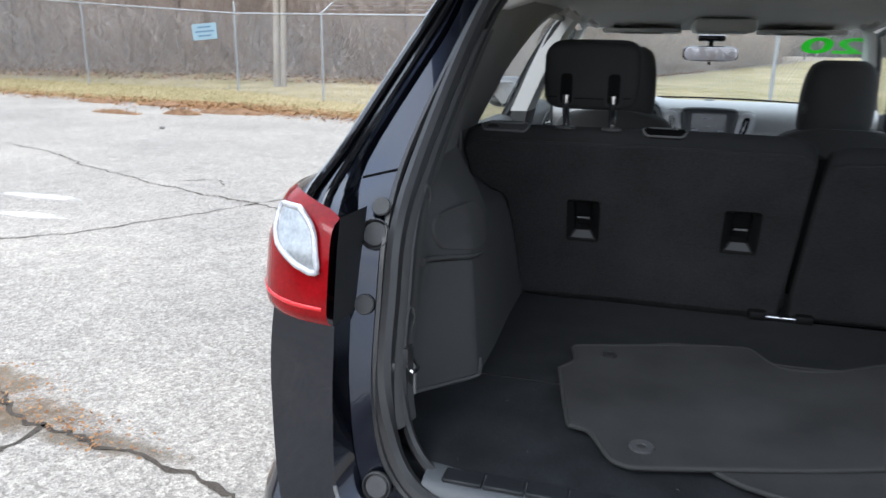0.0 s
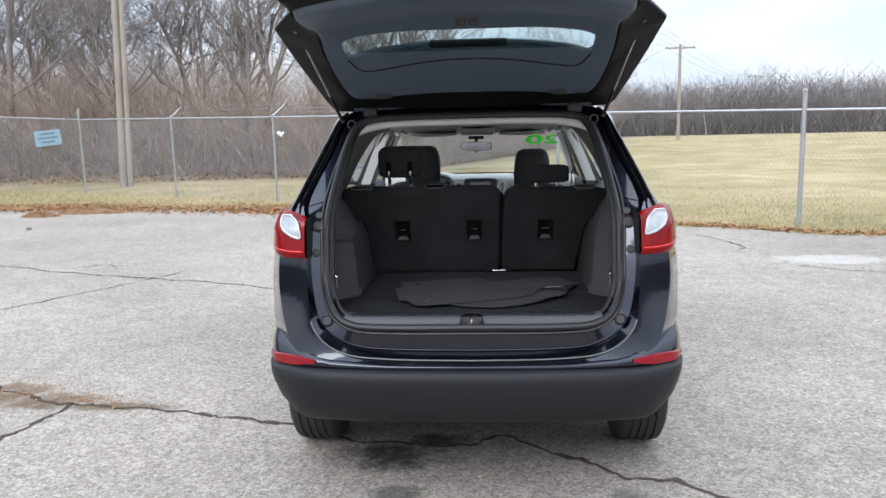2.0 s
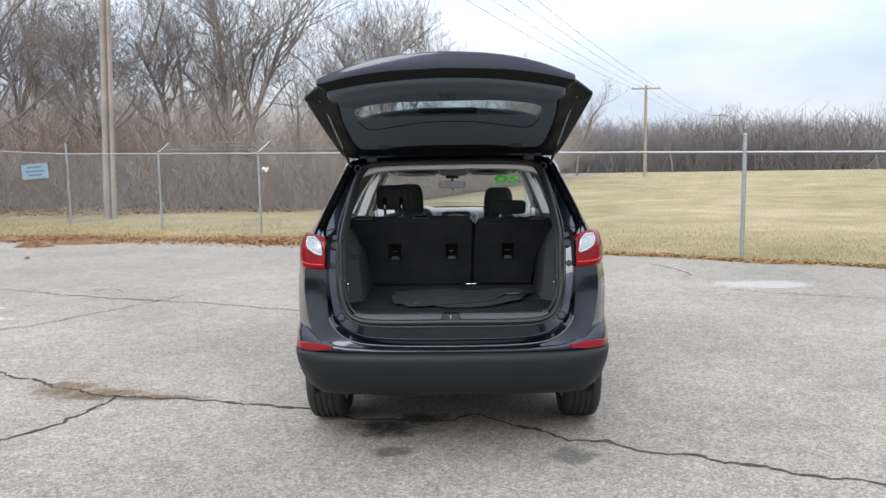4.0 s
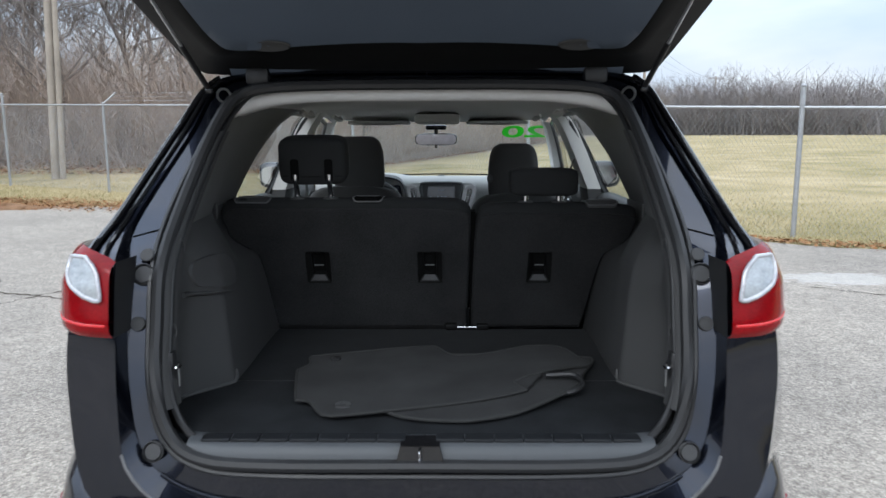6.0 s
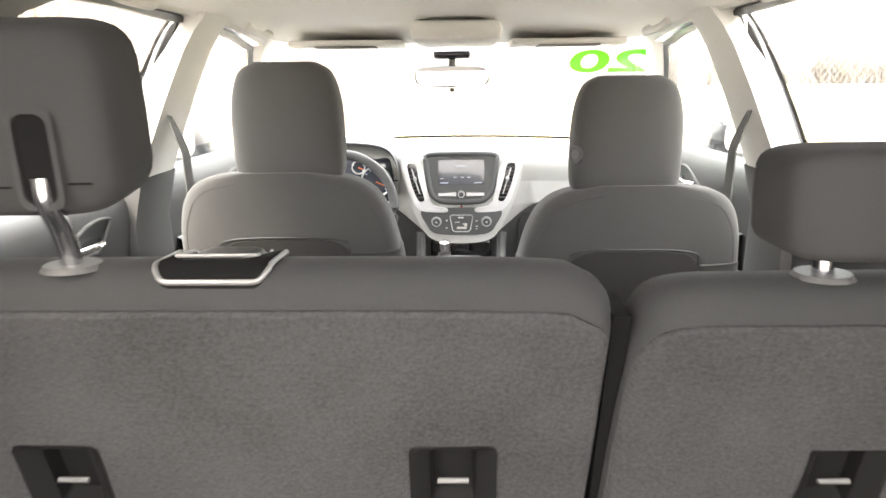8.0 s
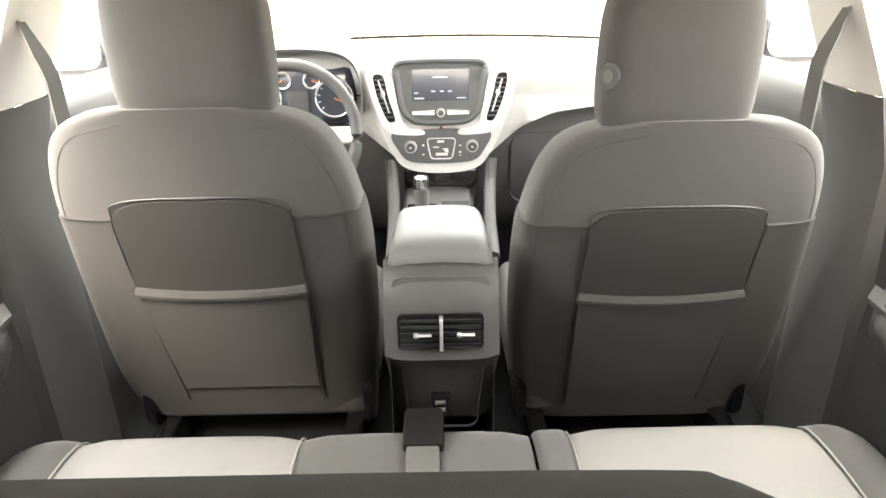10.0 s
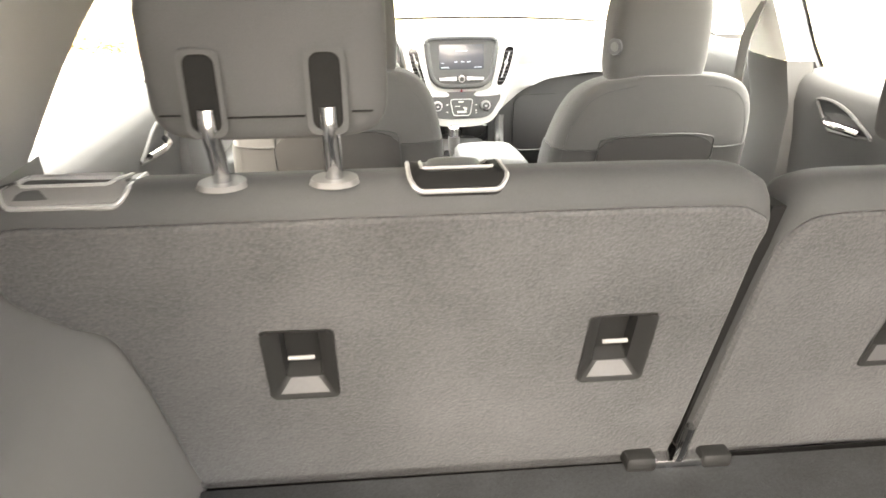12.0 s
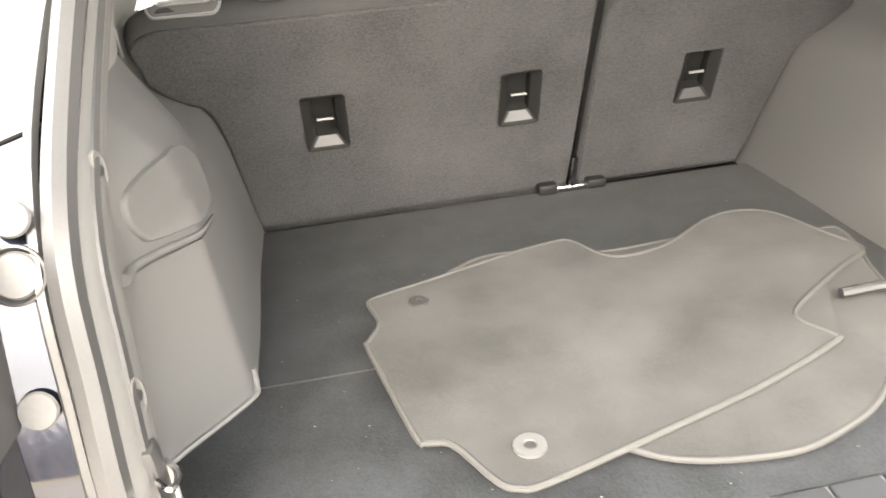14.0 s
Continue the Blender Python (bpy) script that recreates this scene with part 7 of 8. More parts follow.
# ---- console ----
def build_console():
    bm = bmesh.new()
    rings = []
    for y, z1, w in ((1.985, 0.93, 0.092), (2.0, 0.985, 0.094), (2.05, 0.988, 0.094), (2.33, 0.985, 0.090), (2.36, 0.90, 0.088), (2.45, 0.86, 0.088), (2.95, 0.87, 0.105)):
        ring = [(-w, y, 0.48), (-w, y, z1 - 0.03), (-w + 0.012, y, z1 - 0.006), (-w + 0.03, y, z1), (w - 0.03, y, z1), (w - 0.012, y, z1 - 0.006), (w, y, z1 - 0.03), (w, y, 0.48)]
        rings.append(ring)
    loft(bm, rings)
    console = part("centre_console", bm, M["cabintrim"], car, "dark grey plastic centre console between the seats", smooth=40)
    # rear face: upper hood, vent panel, lower panel
    bm = bmesh.new()
    sec = [(0.68, 2.03), (0.70, 2.01), (0.80, 2.0), (0.835, 1.975), (0.845, 1.962), (0.862, 1.968), (0.92, 1.974), (0.96, 1.985), (0.995, 2.01), (1.002, 2.03)]
    rings = []
    for t in np.linspace(-1, 1, 13):
        k = abs(t) ** 6
        rings.append([((0.083 + 0.018 * min(1, max(0, (z - 0.69) / 0.12))) * t, y + 0.02 * k, z) for z, y in sec])
    loft(bm, rings)
    face = part("console_rear_face", bm, M["cabintrim"], console, smooth=45)
    bm = bmesh.new()
    plate(bm, rounded(-0.076, 0.072, 0.867, 0.930, 0.008), lambda u, v: (u, 1.967 + (v - 0.86) * 0.1, v), 0.006, (0, -1, 0))
    vent = part("vent_bezel", bm, M["gloss"], face, smooth=30)
    for x0, x1 in ((-0.071, -0.005), (0.003, 0.067)):
        for k in range(5):
            z = 0.876 + 0.0115 * k
            b2 = bmesh.new()
            box(b2, x0, x1, 1.958, 1.964, z - 0.0018, z + 0.0018)
            part("vent_slat", b2, M["plastic"], vent, smooth=0)
        b2 = bmesh.new()
        xm = x0 + 0.040
        tube(b2, [(xm - 0.013, 1.953, 0.898), (xm + 0.013, 1.953, 0.898)], 0.003, 6)
        pad(b2, (xm - 0.013, 1.953, 0.898), (0.005, 0.004, 0.005), 0.8, 10, 6)
        part("vent_tab", b2, M["silver"], vent)
    b2 = bmesh.new()
    box(b2, -0.004, 0.002, 1.950, 1.966, 0.868, 0.929, 0.001, 1)
    part("vent_divider", b2, M["silver"], vent)
    bm = bmesh.new()
    o = rounded(-0.073, 0.073, 0.685, 0.825, 0.02)
    tube(bm, [(u * (0.86 + 0.14 * (v - 0.685) / 0.14), 1.998 + (0.70 - v) * 0.02, v) for u, v in o], 0.0025, 5, True)
    part("panel_groove", bm, M["rubber"], face)
    bm = bmesh.new()
    plate(bm, rounded(-0.022, 0.014, 0.712, 0.758, 0.005), lambda u, v: (u, 2.0, v), 0.012, (0, -1, 0))
    usb = part("usb_socket", bm, M["gloss"], face, smooth=30)
    for z in (0.728, 0.743):
        b2 = bmesh.new()
        box(b2, -0.014, 0.004, 1.985, 1.989, z - 0.003, z + 0.003)
        part("usb_port", b2, M["silver"], usb)
    # padded armrest lid
    bm = bmesh.new()
    rings = []
    for y, z, w in ((2.020, 1.002, 0.090), (2.022, 1.018, 0.092), (2.035, 1.030, 0.090), (2.07, 1.038, 0.089), (2.17, 1.036, 0.086), (2.26, 1.030, 0.082), (2.305, 1.016, 0.076), (2.315, 1.0, 0.074)):
        rings.append([(-w, y, 1.0), (-w, y, max(1.0, z - 0.014)), (-w + 0.010, y, z - 0.004), (-w + 0.028, y, z), (0, y, z + 0.003), (w - 0.028, y, z), (w - 0.010, y, z - 0.004), (w, y, max(1.0, z - 0.014)), (w, y, 1.0)])
    loft(bm, rings)
    part("armrest_lid", bm, M["armvinyl"], console, "light grey padded armrest lid", smooth=60)
    # gear lever
    bm = bmesh.new()
    column(bm, [(0.955, -0.043, 2.65, 0.020, 0.022), (0.972, -0.043, 2.65, 0.021, 0.023), (0.984, -0.043, 2.65, 0.018, 0.020), (0.989, -0.043, 2.65, 0.010, 0.012)], 0.8, 20)
    lever = part("gear_lever", bm, M["chrome"], console, "silver-topped gear lever")
    bm = bmesh.new()
    column(bm, [(0.86, -0.043, 2.66, 0.010, 0.010), (0.882, -0.043, 2.66, 0.012, 0.012), (0.90, -0.043, 2.657, 0.017, 0.019), (0.935, -0.043, 2.653, 0.0195, 0.0215), (0.954, -0.043, 2.65, 0.0195, 0.0215)], 0.8, 20)
    part("lever_grip", bm, M["lidgrey"], lever, "grey lever grip")
    bm = bmesh.new()
    box(bm, -0.085, 0.0, 2.55, 2.78, 0.862, 0.872, 0.004)
    part("shift_plate", bm, M["gloss"], console)
    for x in (0.045,):
        bm = bmesh.new()
        box(bm, x - 0.035, x + 0.04, 2.60, 2.80, 0.86, 0.874, 0.006)
        part("tray", bm, M["rubber"], console)


build_console()


# ---- dashboard ----
def build_dash():
    bm = bmesh.new()
    top = [(3.54, 1.175), (3.35, 1.235), (3.15, 1.268), (3.02, 1.270), (2.95, 1.245), (2.93, 1.20), (2.945, 1.14)]
    p = spline([(a, b, 0) for a, b in top], 22)
    rings = []
    for x in np.linspace(-0.765, 0.765, 33):
        back = 0.06 * (x / 0.765) ** 2
        hood = 0.022 * math.exp(-((x + 0.385) / 0.16) ** 4)
        rings.append([(x, a + back * (1 if a < 3.3 else 0) - (0.02 * hood / 0.022 if a < 3.1 else 0), b + hood * (1 if a < 3.2 else 0) - 0.012 * (x / 0.765) ** 2) for a, b, _ in p])
    loft(bm, rings)
    dash = part("dashboard", bm, M["dashgrey"], car, "grey two-tone dashboard", smooth=60)
    # sweeping pale middle band, then the dark lower part
    bm = bmesh.new()
    rings = []
    for x in np.linspace(-0.765, 0.765, 49):
        back = 0.06 * (x / 0.765) ** 2
        zb = interp(abs(x - 0.012), [(0, 0.924), (0.10, 0.932), (0.135, 0.955), (0.167, 0.984), (0.23, 1.039), (0.325, 1.080), (0.485, 1.098), (0.76, 1.10)])
        rings.append([(x, 2.947 + back, 1.142 - 0.012 * (x / 0.765) ** 2), (x, 2.950 + back, max(zb + 0.004, 1.06)), (x, 2.965 + back, zb + 0.002), (x, 2.985 + back, zb - 0.004)])
    loft(bm, rings)
    part("dash_band", bm, M["dashgrey"], dash, "pale grey swept trim band", smooth=60)
    bm = bmesh.new()
    rings = []
    for x in np.linspace(-0.765, 0.765, 33):
        back = 0.06 * (x / 0.765) ** 2
        rings.append([(x, 2.975 + back, 1.13), (x, 2.985 + back, 1.0), (x, 3.01 + back, 0.85), (x, 3.10, 0.70), (x, 3.35, 0.60)])
    loft(bm, rings)
    low = part("dash_lower", bm, M["cabintrim"], dash, "dark lower dashboard", smooth=60)
    bm = bmesh.new()
    tube(bm, [(u, 2.985 + 0.06 * (u / 0.765) ** 2 + (1.0 - v) * 0.10, v) for u, v in rounded(0.22, 0.66, 0.80, 1.02, 0.04)], 0.003, 5, True)
    part("glovebox_gap", bm, M["rubber"], low)
    # central stack
    cxs = 0.012
    F = lambda u, v: (cxs + u, 2.915 + (v - 1.0) * 0.10, v)
    half = [(0.0, 0.924), (0.075, 0.930), (0.118, 0.950), (0.145, 0.99), (0.170, 1.04), (0.195, 1.10), (0.214, 1.18), (0.205, 1.232), (0.10, 1.240)]
    outline = [(-u, v) for u, v in half[:0:-1]] + half
    sp = [(a, b) for a, b, _ in spline([(a, b, 0) for a, b in outline], 80, True)]
    bm = bmesh.new()
    plate(bm, sp, F, 0.06, (0, 1, 0))
    bmesh.ops.bevel(bm, geom=[e for e in bm.edges if all(abs(v.co.y - F(0, v.co.z)[1]) < 0.001 for v in e.verts)], offset=0.006, segments=2, affect="EDGES", profile=0.5)
    stack = part("centre_stack", bm, M["dashgrey"], car, "centre stack with screen and climate controls", smooth=30)
    on = lambda u, v, o: (F(u, v)[0], F(u, v)[1] - o, v)

    def shield(half_pts, n=48):
        pts = [(-u, v) for u, v in half_pts[::-1]] + [q for q in half_pts]
        return [(a, b) for a, b, _ in spline([(a, b, 0) for a, b in pts], n, True)]
    bm = bmesh.new()
    tube(bm, [on(u, v, 0.010) for u, v in shield([(0.045, 1.072), (0.082, 1.080), (0.108, 1.112), (0.121, 1.20), (0.119, 1.232), (0.06, 1.238)])], 0.010, 8, True)
    plate(bm, shield([(0.045, 1.072), (0.082, 1.080), (0.108, 1.112), (0.121, 1.20), (0.119, 1.232), (0.06, 1.238)]), lambda u, v: on(u, v, 0.014), 0.014, (0, 1, 0))
    hood = part("screen_surround", bm, M["stackgrey"], stack, "dark grey shield-shaped screen surround", smooth=40)
    bm = bmesh.new()
    plate(bm, rounded(-0.080, 0.080, 1.132, 1.217, 0.005), lambda u, v: on(u, v, 0.018), 0.005, (0, 1, 0))
    scr = part("touch_screen", bm, M["screen"], stack, "dark touch screen", smooth=30)
    for x0, x1, z, h in ((-0.022, 0.020, 1.196, 0.0016), (-0.026, -0.014, 1.158, 0.0016), (-0.002, 0.010, 1.158, 0.0016), (0.020, 0.032, 1.158, 0.0016), (-0.074, -0.062, 1.154, 0.0014), (-0.074, -0.045, 1.139, 0.0020), (0.045, 0.072, 1.139, 0.0014)):
        bm = bmesh.new()
        y = on(0, z, 0.0195)[1]
        box(bm, cxs + x0, cxs + x1, y - 0.001, y, z - h, z + h)
        part("screen_bar", bm, M["screentext"], scr, smooth=0)
    for s in (-1, 1):
        bm = bmesh.new()
        rows = []
        for t in np.linspace(0, 1, 9):
            u = 0.018 + 0.062 * t
            hh = 0.0075 * (1 - 0.45 * t)
            rows.append([on(s * u, 1.099 - hh - 0.002 * t, 0.014), on(s * u, 1.099 - hh * 0.7 - 0.002 * t, 0.021), on(s * u, 1.099 + hh * 0.7, 0.021), on(s * u, 1.099 + hh, 0.014)])
        loft(bm, rows)
        part("key_bar", bm, M["silver"], hood, "silver key bar")
    bm = bmesh.new()
    disc(bm, on(0, 1.099, 0.014), (0, -1, 0), 0.0125, 0.016, 24, 0.011)
    dial = part("volume_knob", bm, M["silver"], hood)
    bm = bmesh.new()
    disc(bm, on(0, 1.099, 0.030), (0, -1, 0), 0.008, 0.001, 20)
    part("knob_cap", bm, M["stackgrey"], dial)
    # dark grey climate panel
    bm = bmesh.new()
    plate(bm, shield([(0.05, 0.955), (0.098, 0.963), (0.122, 0.990), (0.140, 1.040), (0.05, 1.050)]), lambda u, v: on(u, v, 0.006), 0.008, (0, 1, 0))
    panel = part("climate_panel", bm, M["stackgrey"], stack, "dark grey climate panel", smooth=30)
    for s in (-1, 1):
        # silver frame of the upright vent, its foot running in under the screen
        outer = [(0.209, 1.200), (0.204, 1.222), (0.170, 1.226), (0.145, 1.212), (0.130, 1.170), (0.118, 1.105), (0.106, 1.066), (0.085, 1.054), (0.052, 1.049), (0.050, 1.036), (0.10, 1.036), (0.140, 1.042), (0.168, 1.068), (0.190, 1.125), (0.203, 1.17)]
        sa = spline([(u, v, 0) for u, v in outer], 70, True)
        bm = bmesh.new()
        plate(bm, [(u, v) for u, v, _ in sa], lambda u, v: on(s * u, v, 0.012), 0.012, (0, 1, 0))
        bmesh.ops.bevel(bm, geom=[e for e in bm.edges if all(abs(v.co.y - on(0, v.co.z, 0.012)[1]) < 0.001 for v in e.verts)], offset=0.004, segments=2, affect="EDGES", profile=0.5)
        vent = part("dash_vent", bm, M["silver"], stack, "upright air vent in a silver frame", smooth=40)
        core = spline([(u, v, 0) for u, v in ((0.188, 1.196), (0.174, 1.206), (0.158, 1.196), (0.148, 1.150), (0.130, 1.085), (0.136, 1.074), (0.152, 1.080), (0.175, 1.135))], 40, True)
        bm = bmesh.new()
        plate(bm, [(u, v) for u, v, _ in core], lambda u, v: on(s * u, v, 0.0135), 0.004, (0, 1, 0))
        part("vent_core", bm, M["gloss"], vent)
        for k in range(9):
            z = 1.088 + 0.0128 * k
            inside = [u for u, v, _ in core if abs(v - z) < 0.012]
            bm = bmesh.new()
            x0, x1 = sorted((cxs + s * (min(inside) + 0.004), cxs + s * (max(inside) - 0.004)))
            y = on(0, z, 0.0135)[1]
            box(bm, x0, x1, y - 0.004, y, z - 0.0015, z + 0.0015)
            part("vent_slat", bm, M["stackgrey"], vent, smooth=0)
        bm = bmesh.new()
        tube(bm, [on(s * 0.145, 1.100, 0.018), on(s * 0.161, 1.150, 0.018), on(s * 0.173, 1.190, 0.018)], 0.0022, 6)
        pad(bm, on(s * 0.161, 1.152, 0.019), (0.006, 0.004, 0.009), 0.7, 12, 8)
        part("vent_tab", bm, M["silver"], vent)
        bm = bmesh.new()
        disc(bm, on(s * 0.088, 1.002, 0.006), (0, -1, 0), 0.0185, 0.012, 28, 0.0165)
        knob = part("climate_knob", bm, M["silver"], stack)
        bm = bmesh.new()
        disc(bm, on(s * 0.088, 1.002, 0.018), (0, -1, 0), 0.0125, 0.003, 24)
        cap = part("knob_cap", bm, M["stackgrey"], knob)
        bm = bmesh.new()
        box(bm, cxs + s * 0.088 - 0.004, cxs + s * 0.088 + 0.004, on(0, 1.002, 0.0222)[1], on(0, 1.002, 0.021)[1], 0.999, 1.005)
        part("knob_mark", bm, M["silver"], cap, smooth=0)
    bm = bmesh.new()
    tube(bm, [on(u * (1.0 + 0.16 * (v - 0.996) / 0.03), v, 0.008) for u, v in rounded(-0.036, 0.036, 0.967, 1.025, 0.010)], 0.0020, 5, True)
    part("panel_frame", bm, M["silver"], panel)
    for x0, x1, z, hh in ((-0.012, 0.008, 1.016, 0.003), (-0.024, -0.006, 1.000, 0.0016), (0.004, 0.020, 0.994, 0.002), (-0.016, 0.018, 0.980, 0.004), (0.010, 0.020, 0.990, 0.005), (-0.055, -0.049, 1.006, 0.003), (-0.055, -0.049, 0.980, 0.002), (0.050, 0.057, 1.004, 0.0015), (0.050, 0.057, 0.985, 0.002), (0.050, 0.057, 0.976, 0.001)):
        bm = bmesh.new()
        y = on(0, z, 0.0075)[1]
        box(bm, cxs + x0, cxs + x1, y - 0.001, y, z - hh, z + hh)
        part("panel_mark", bm, M["liner"], panel, smooth=0)
    bm = bmesh.new()
    v = [bm.verts.new(on(a, b, 0.0075)) for a, b in ((-0.006, 1.052), (0.006, 1.052), (0.0, 1.062))]
    bm.faces.new(v)
    part("hazard_mark", bm, M["red"], panel, smooth=0)
    # storage bin under the stack
    bm = bmesh.new()
    box(bm, -0.10, 0.12, 2.955, 3.02, 0.80, 0.922, 0.01)
    part("storage_bin", bm, M["gloss"], stack)
    for x in (-0.135, 0.155):
        bm = bmesh.new()
        tube(bm, spline([(x, 2.93, 0.96), (x * 0.97, 2.90, 0.88), (x * 0.92, 2.78, 0.82), (x * 0.9, 2.60, 0.78)], 14), 0.018, 8)
        part("stack_support", bm, M["cabintrim"], stack)
    # speaker and vents on the dash top
    bm = bmesh.new()
    disc(bm, (cxs, 3.07, 1.266), (0, 0, 1), 0.03, 0.012, 20, 0.02)
    part("light_sensor", bm, M["pale"], dash)
    for s in (-1, 1):
        bm = bmesh.new()
        box(bm, min(s * 0.07, s * 0.22), max(s * 0.07, s * 0.22), 3.28, 3.31, 1.247, 1.252, 0.001, 1)
        part("defrost_vent", bm, M["rubber"], dash)


build_dash()


# ---- steering wheel and instruments ----
def build_wheel_and_dials():
    c, tilt = Vector((-0.388, 2.70, 1.085)), Matrix.Rotation(radians(-22), 4, "X")
    put = Matrix.Translation(c) @ tilt
    bm = bmesh.new()
    tube(bm, [(0.183 * math.cos(a), 0, 0.183 * math.sin(a)) for a in np.linspace(0, 2 * math.pi, 48, endpoint=False)], 0.016, 10, True)
    bmesh.ops.transform(bm, matrix=put, verts=bm.verts)
    wheel = part("steering_wheel", bm, M["cabintrim"], car, "dark grey steering wheel with silver spoke trim", smooth=60)
    bm = bmesh.new()
    pad(bm, (0, 0.015, 0), (0.075, 0.03, 0.065), 0.6, 24, 12)
    bmesh.ops.transform(bm, matrix=put, verts=bm.verts)
    part("airbag_hub", bm, M["cabintrim"], wheel)
    for a0, m in ((0, "dashgrey"), (180, "dashgrey"), (270, "trim")):
        bm = bmesh.new()
        box(bm, 0.06, 0.175, -0.006, 0.018, -0.022, 0.022, 0.008)
        bmesh.ops.transform(bm, matrix=put @ Matrix.Rotation(radians(-a0), 4, "Y"), verts=bm.verts)
        sp = part("spoke", bm, M[m], wheel)
        if a0 != 270:
            for k in range(3):
                bm = bmesh.new()
                disc(bm, (0.09 + 0.022 * k, -0.006, 0.0), (0, -1, 0), 0.008, 0.004, 12)
                bmesh.ops.transform(bm, matrix=put @ Matrix.Rotation(radians(-a0), 4, "Y"), verts=bm.verts)
                part("spoke_button", bm, M["silver"], sp)
    bm = bmesh.new()
    box(bm, -0.55, -0.225, 2.915, 2.96, 1.07, 1.235, 0.03, 3)
    cl = part("instrument_cluster", bm, M["screen"], car, "instrument cluster with two dials", smooth=50)
    for x, r in ((-0.485, 0.052), (-0.285, 0.052), (-0.425, 0.022), (-0.345, 0.022)):
        z = 1.145 if r > 0.03 else 1.195
        bm = bmesh.new()
        tube(bm, [(x + r * math.cos(a), 2.908, z + r * math.sin(a)) for a in np.linspace(0, 2 * math.pi, 32, endpoint=False)], 0.003, 5, True)
        dial = part("dial_ring", bm, M["silver"], cl)
        bm = bmesh.new()
        n = 11 if r > 0.03 else 5
        for k in range(n):
            a = radians(-40 + 260 * k / (n - 1))
            tube(bm, [(x + r * 0.75 * math.cos(a), 2.909, z + r * 0.75 * math.sin(a)), (x + r * 0.9 * math.cos(a), 2.909, z + r * 0.9 * math.sin(a))], 0.0016, 4)
        part("dial_scale", bm, M["screentext"], dial, smooth=0)
        bm = bmesh.new()
        a = radians(205 if x < -0.4 else -25)
        tube(bm, [(x, 2.907, z), (x + r * 0.8 * math.cos(a), 2.907, z + r * 0.8 * math.sin(a))], 0.0025, 5)
        part("needle", bm, M["dial"], dial)
    bm = bmesh.new()
    box(bm, -0.415, -0.355, 2.908, 2.914, 1.10, 1.165, 0.002, 1)
    part("trip_display", bm, M["cabintrim"], cl)
    # hood over the dials
    bm = bmesh.new()
    arch = [(-0.57, 1.12), (-0.565, 1.22), (-0.52, 1.275), (-0.388, 1.29), (-0.255, 1.275), (-0.21, 1.22), (-0.205, 1.12)]
    sp = spline([(a, b, 0) for a, b in arch], 30)
    loft(bm, [[(a, y, b - d) for a, b, _ in sp] for y, d in ((3.05, 0.0), (2.90, 0.0), (2.86, 0.006), (2.862, 0.016), (2.95, 0.02))])
    part("cluster_hood", bm, M["cabintrim"], cl, smooth=60)


build_wheel_and_dials()


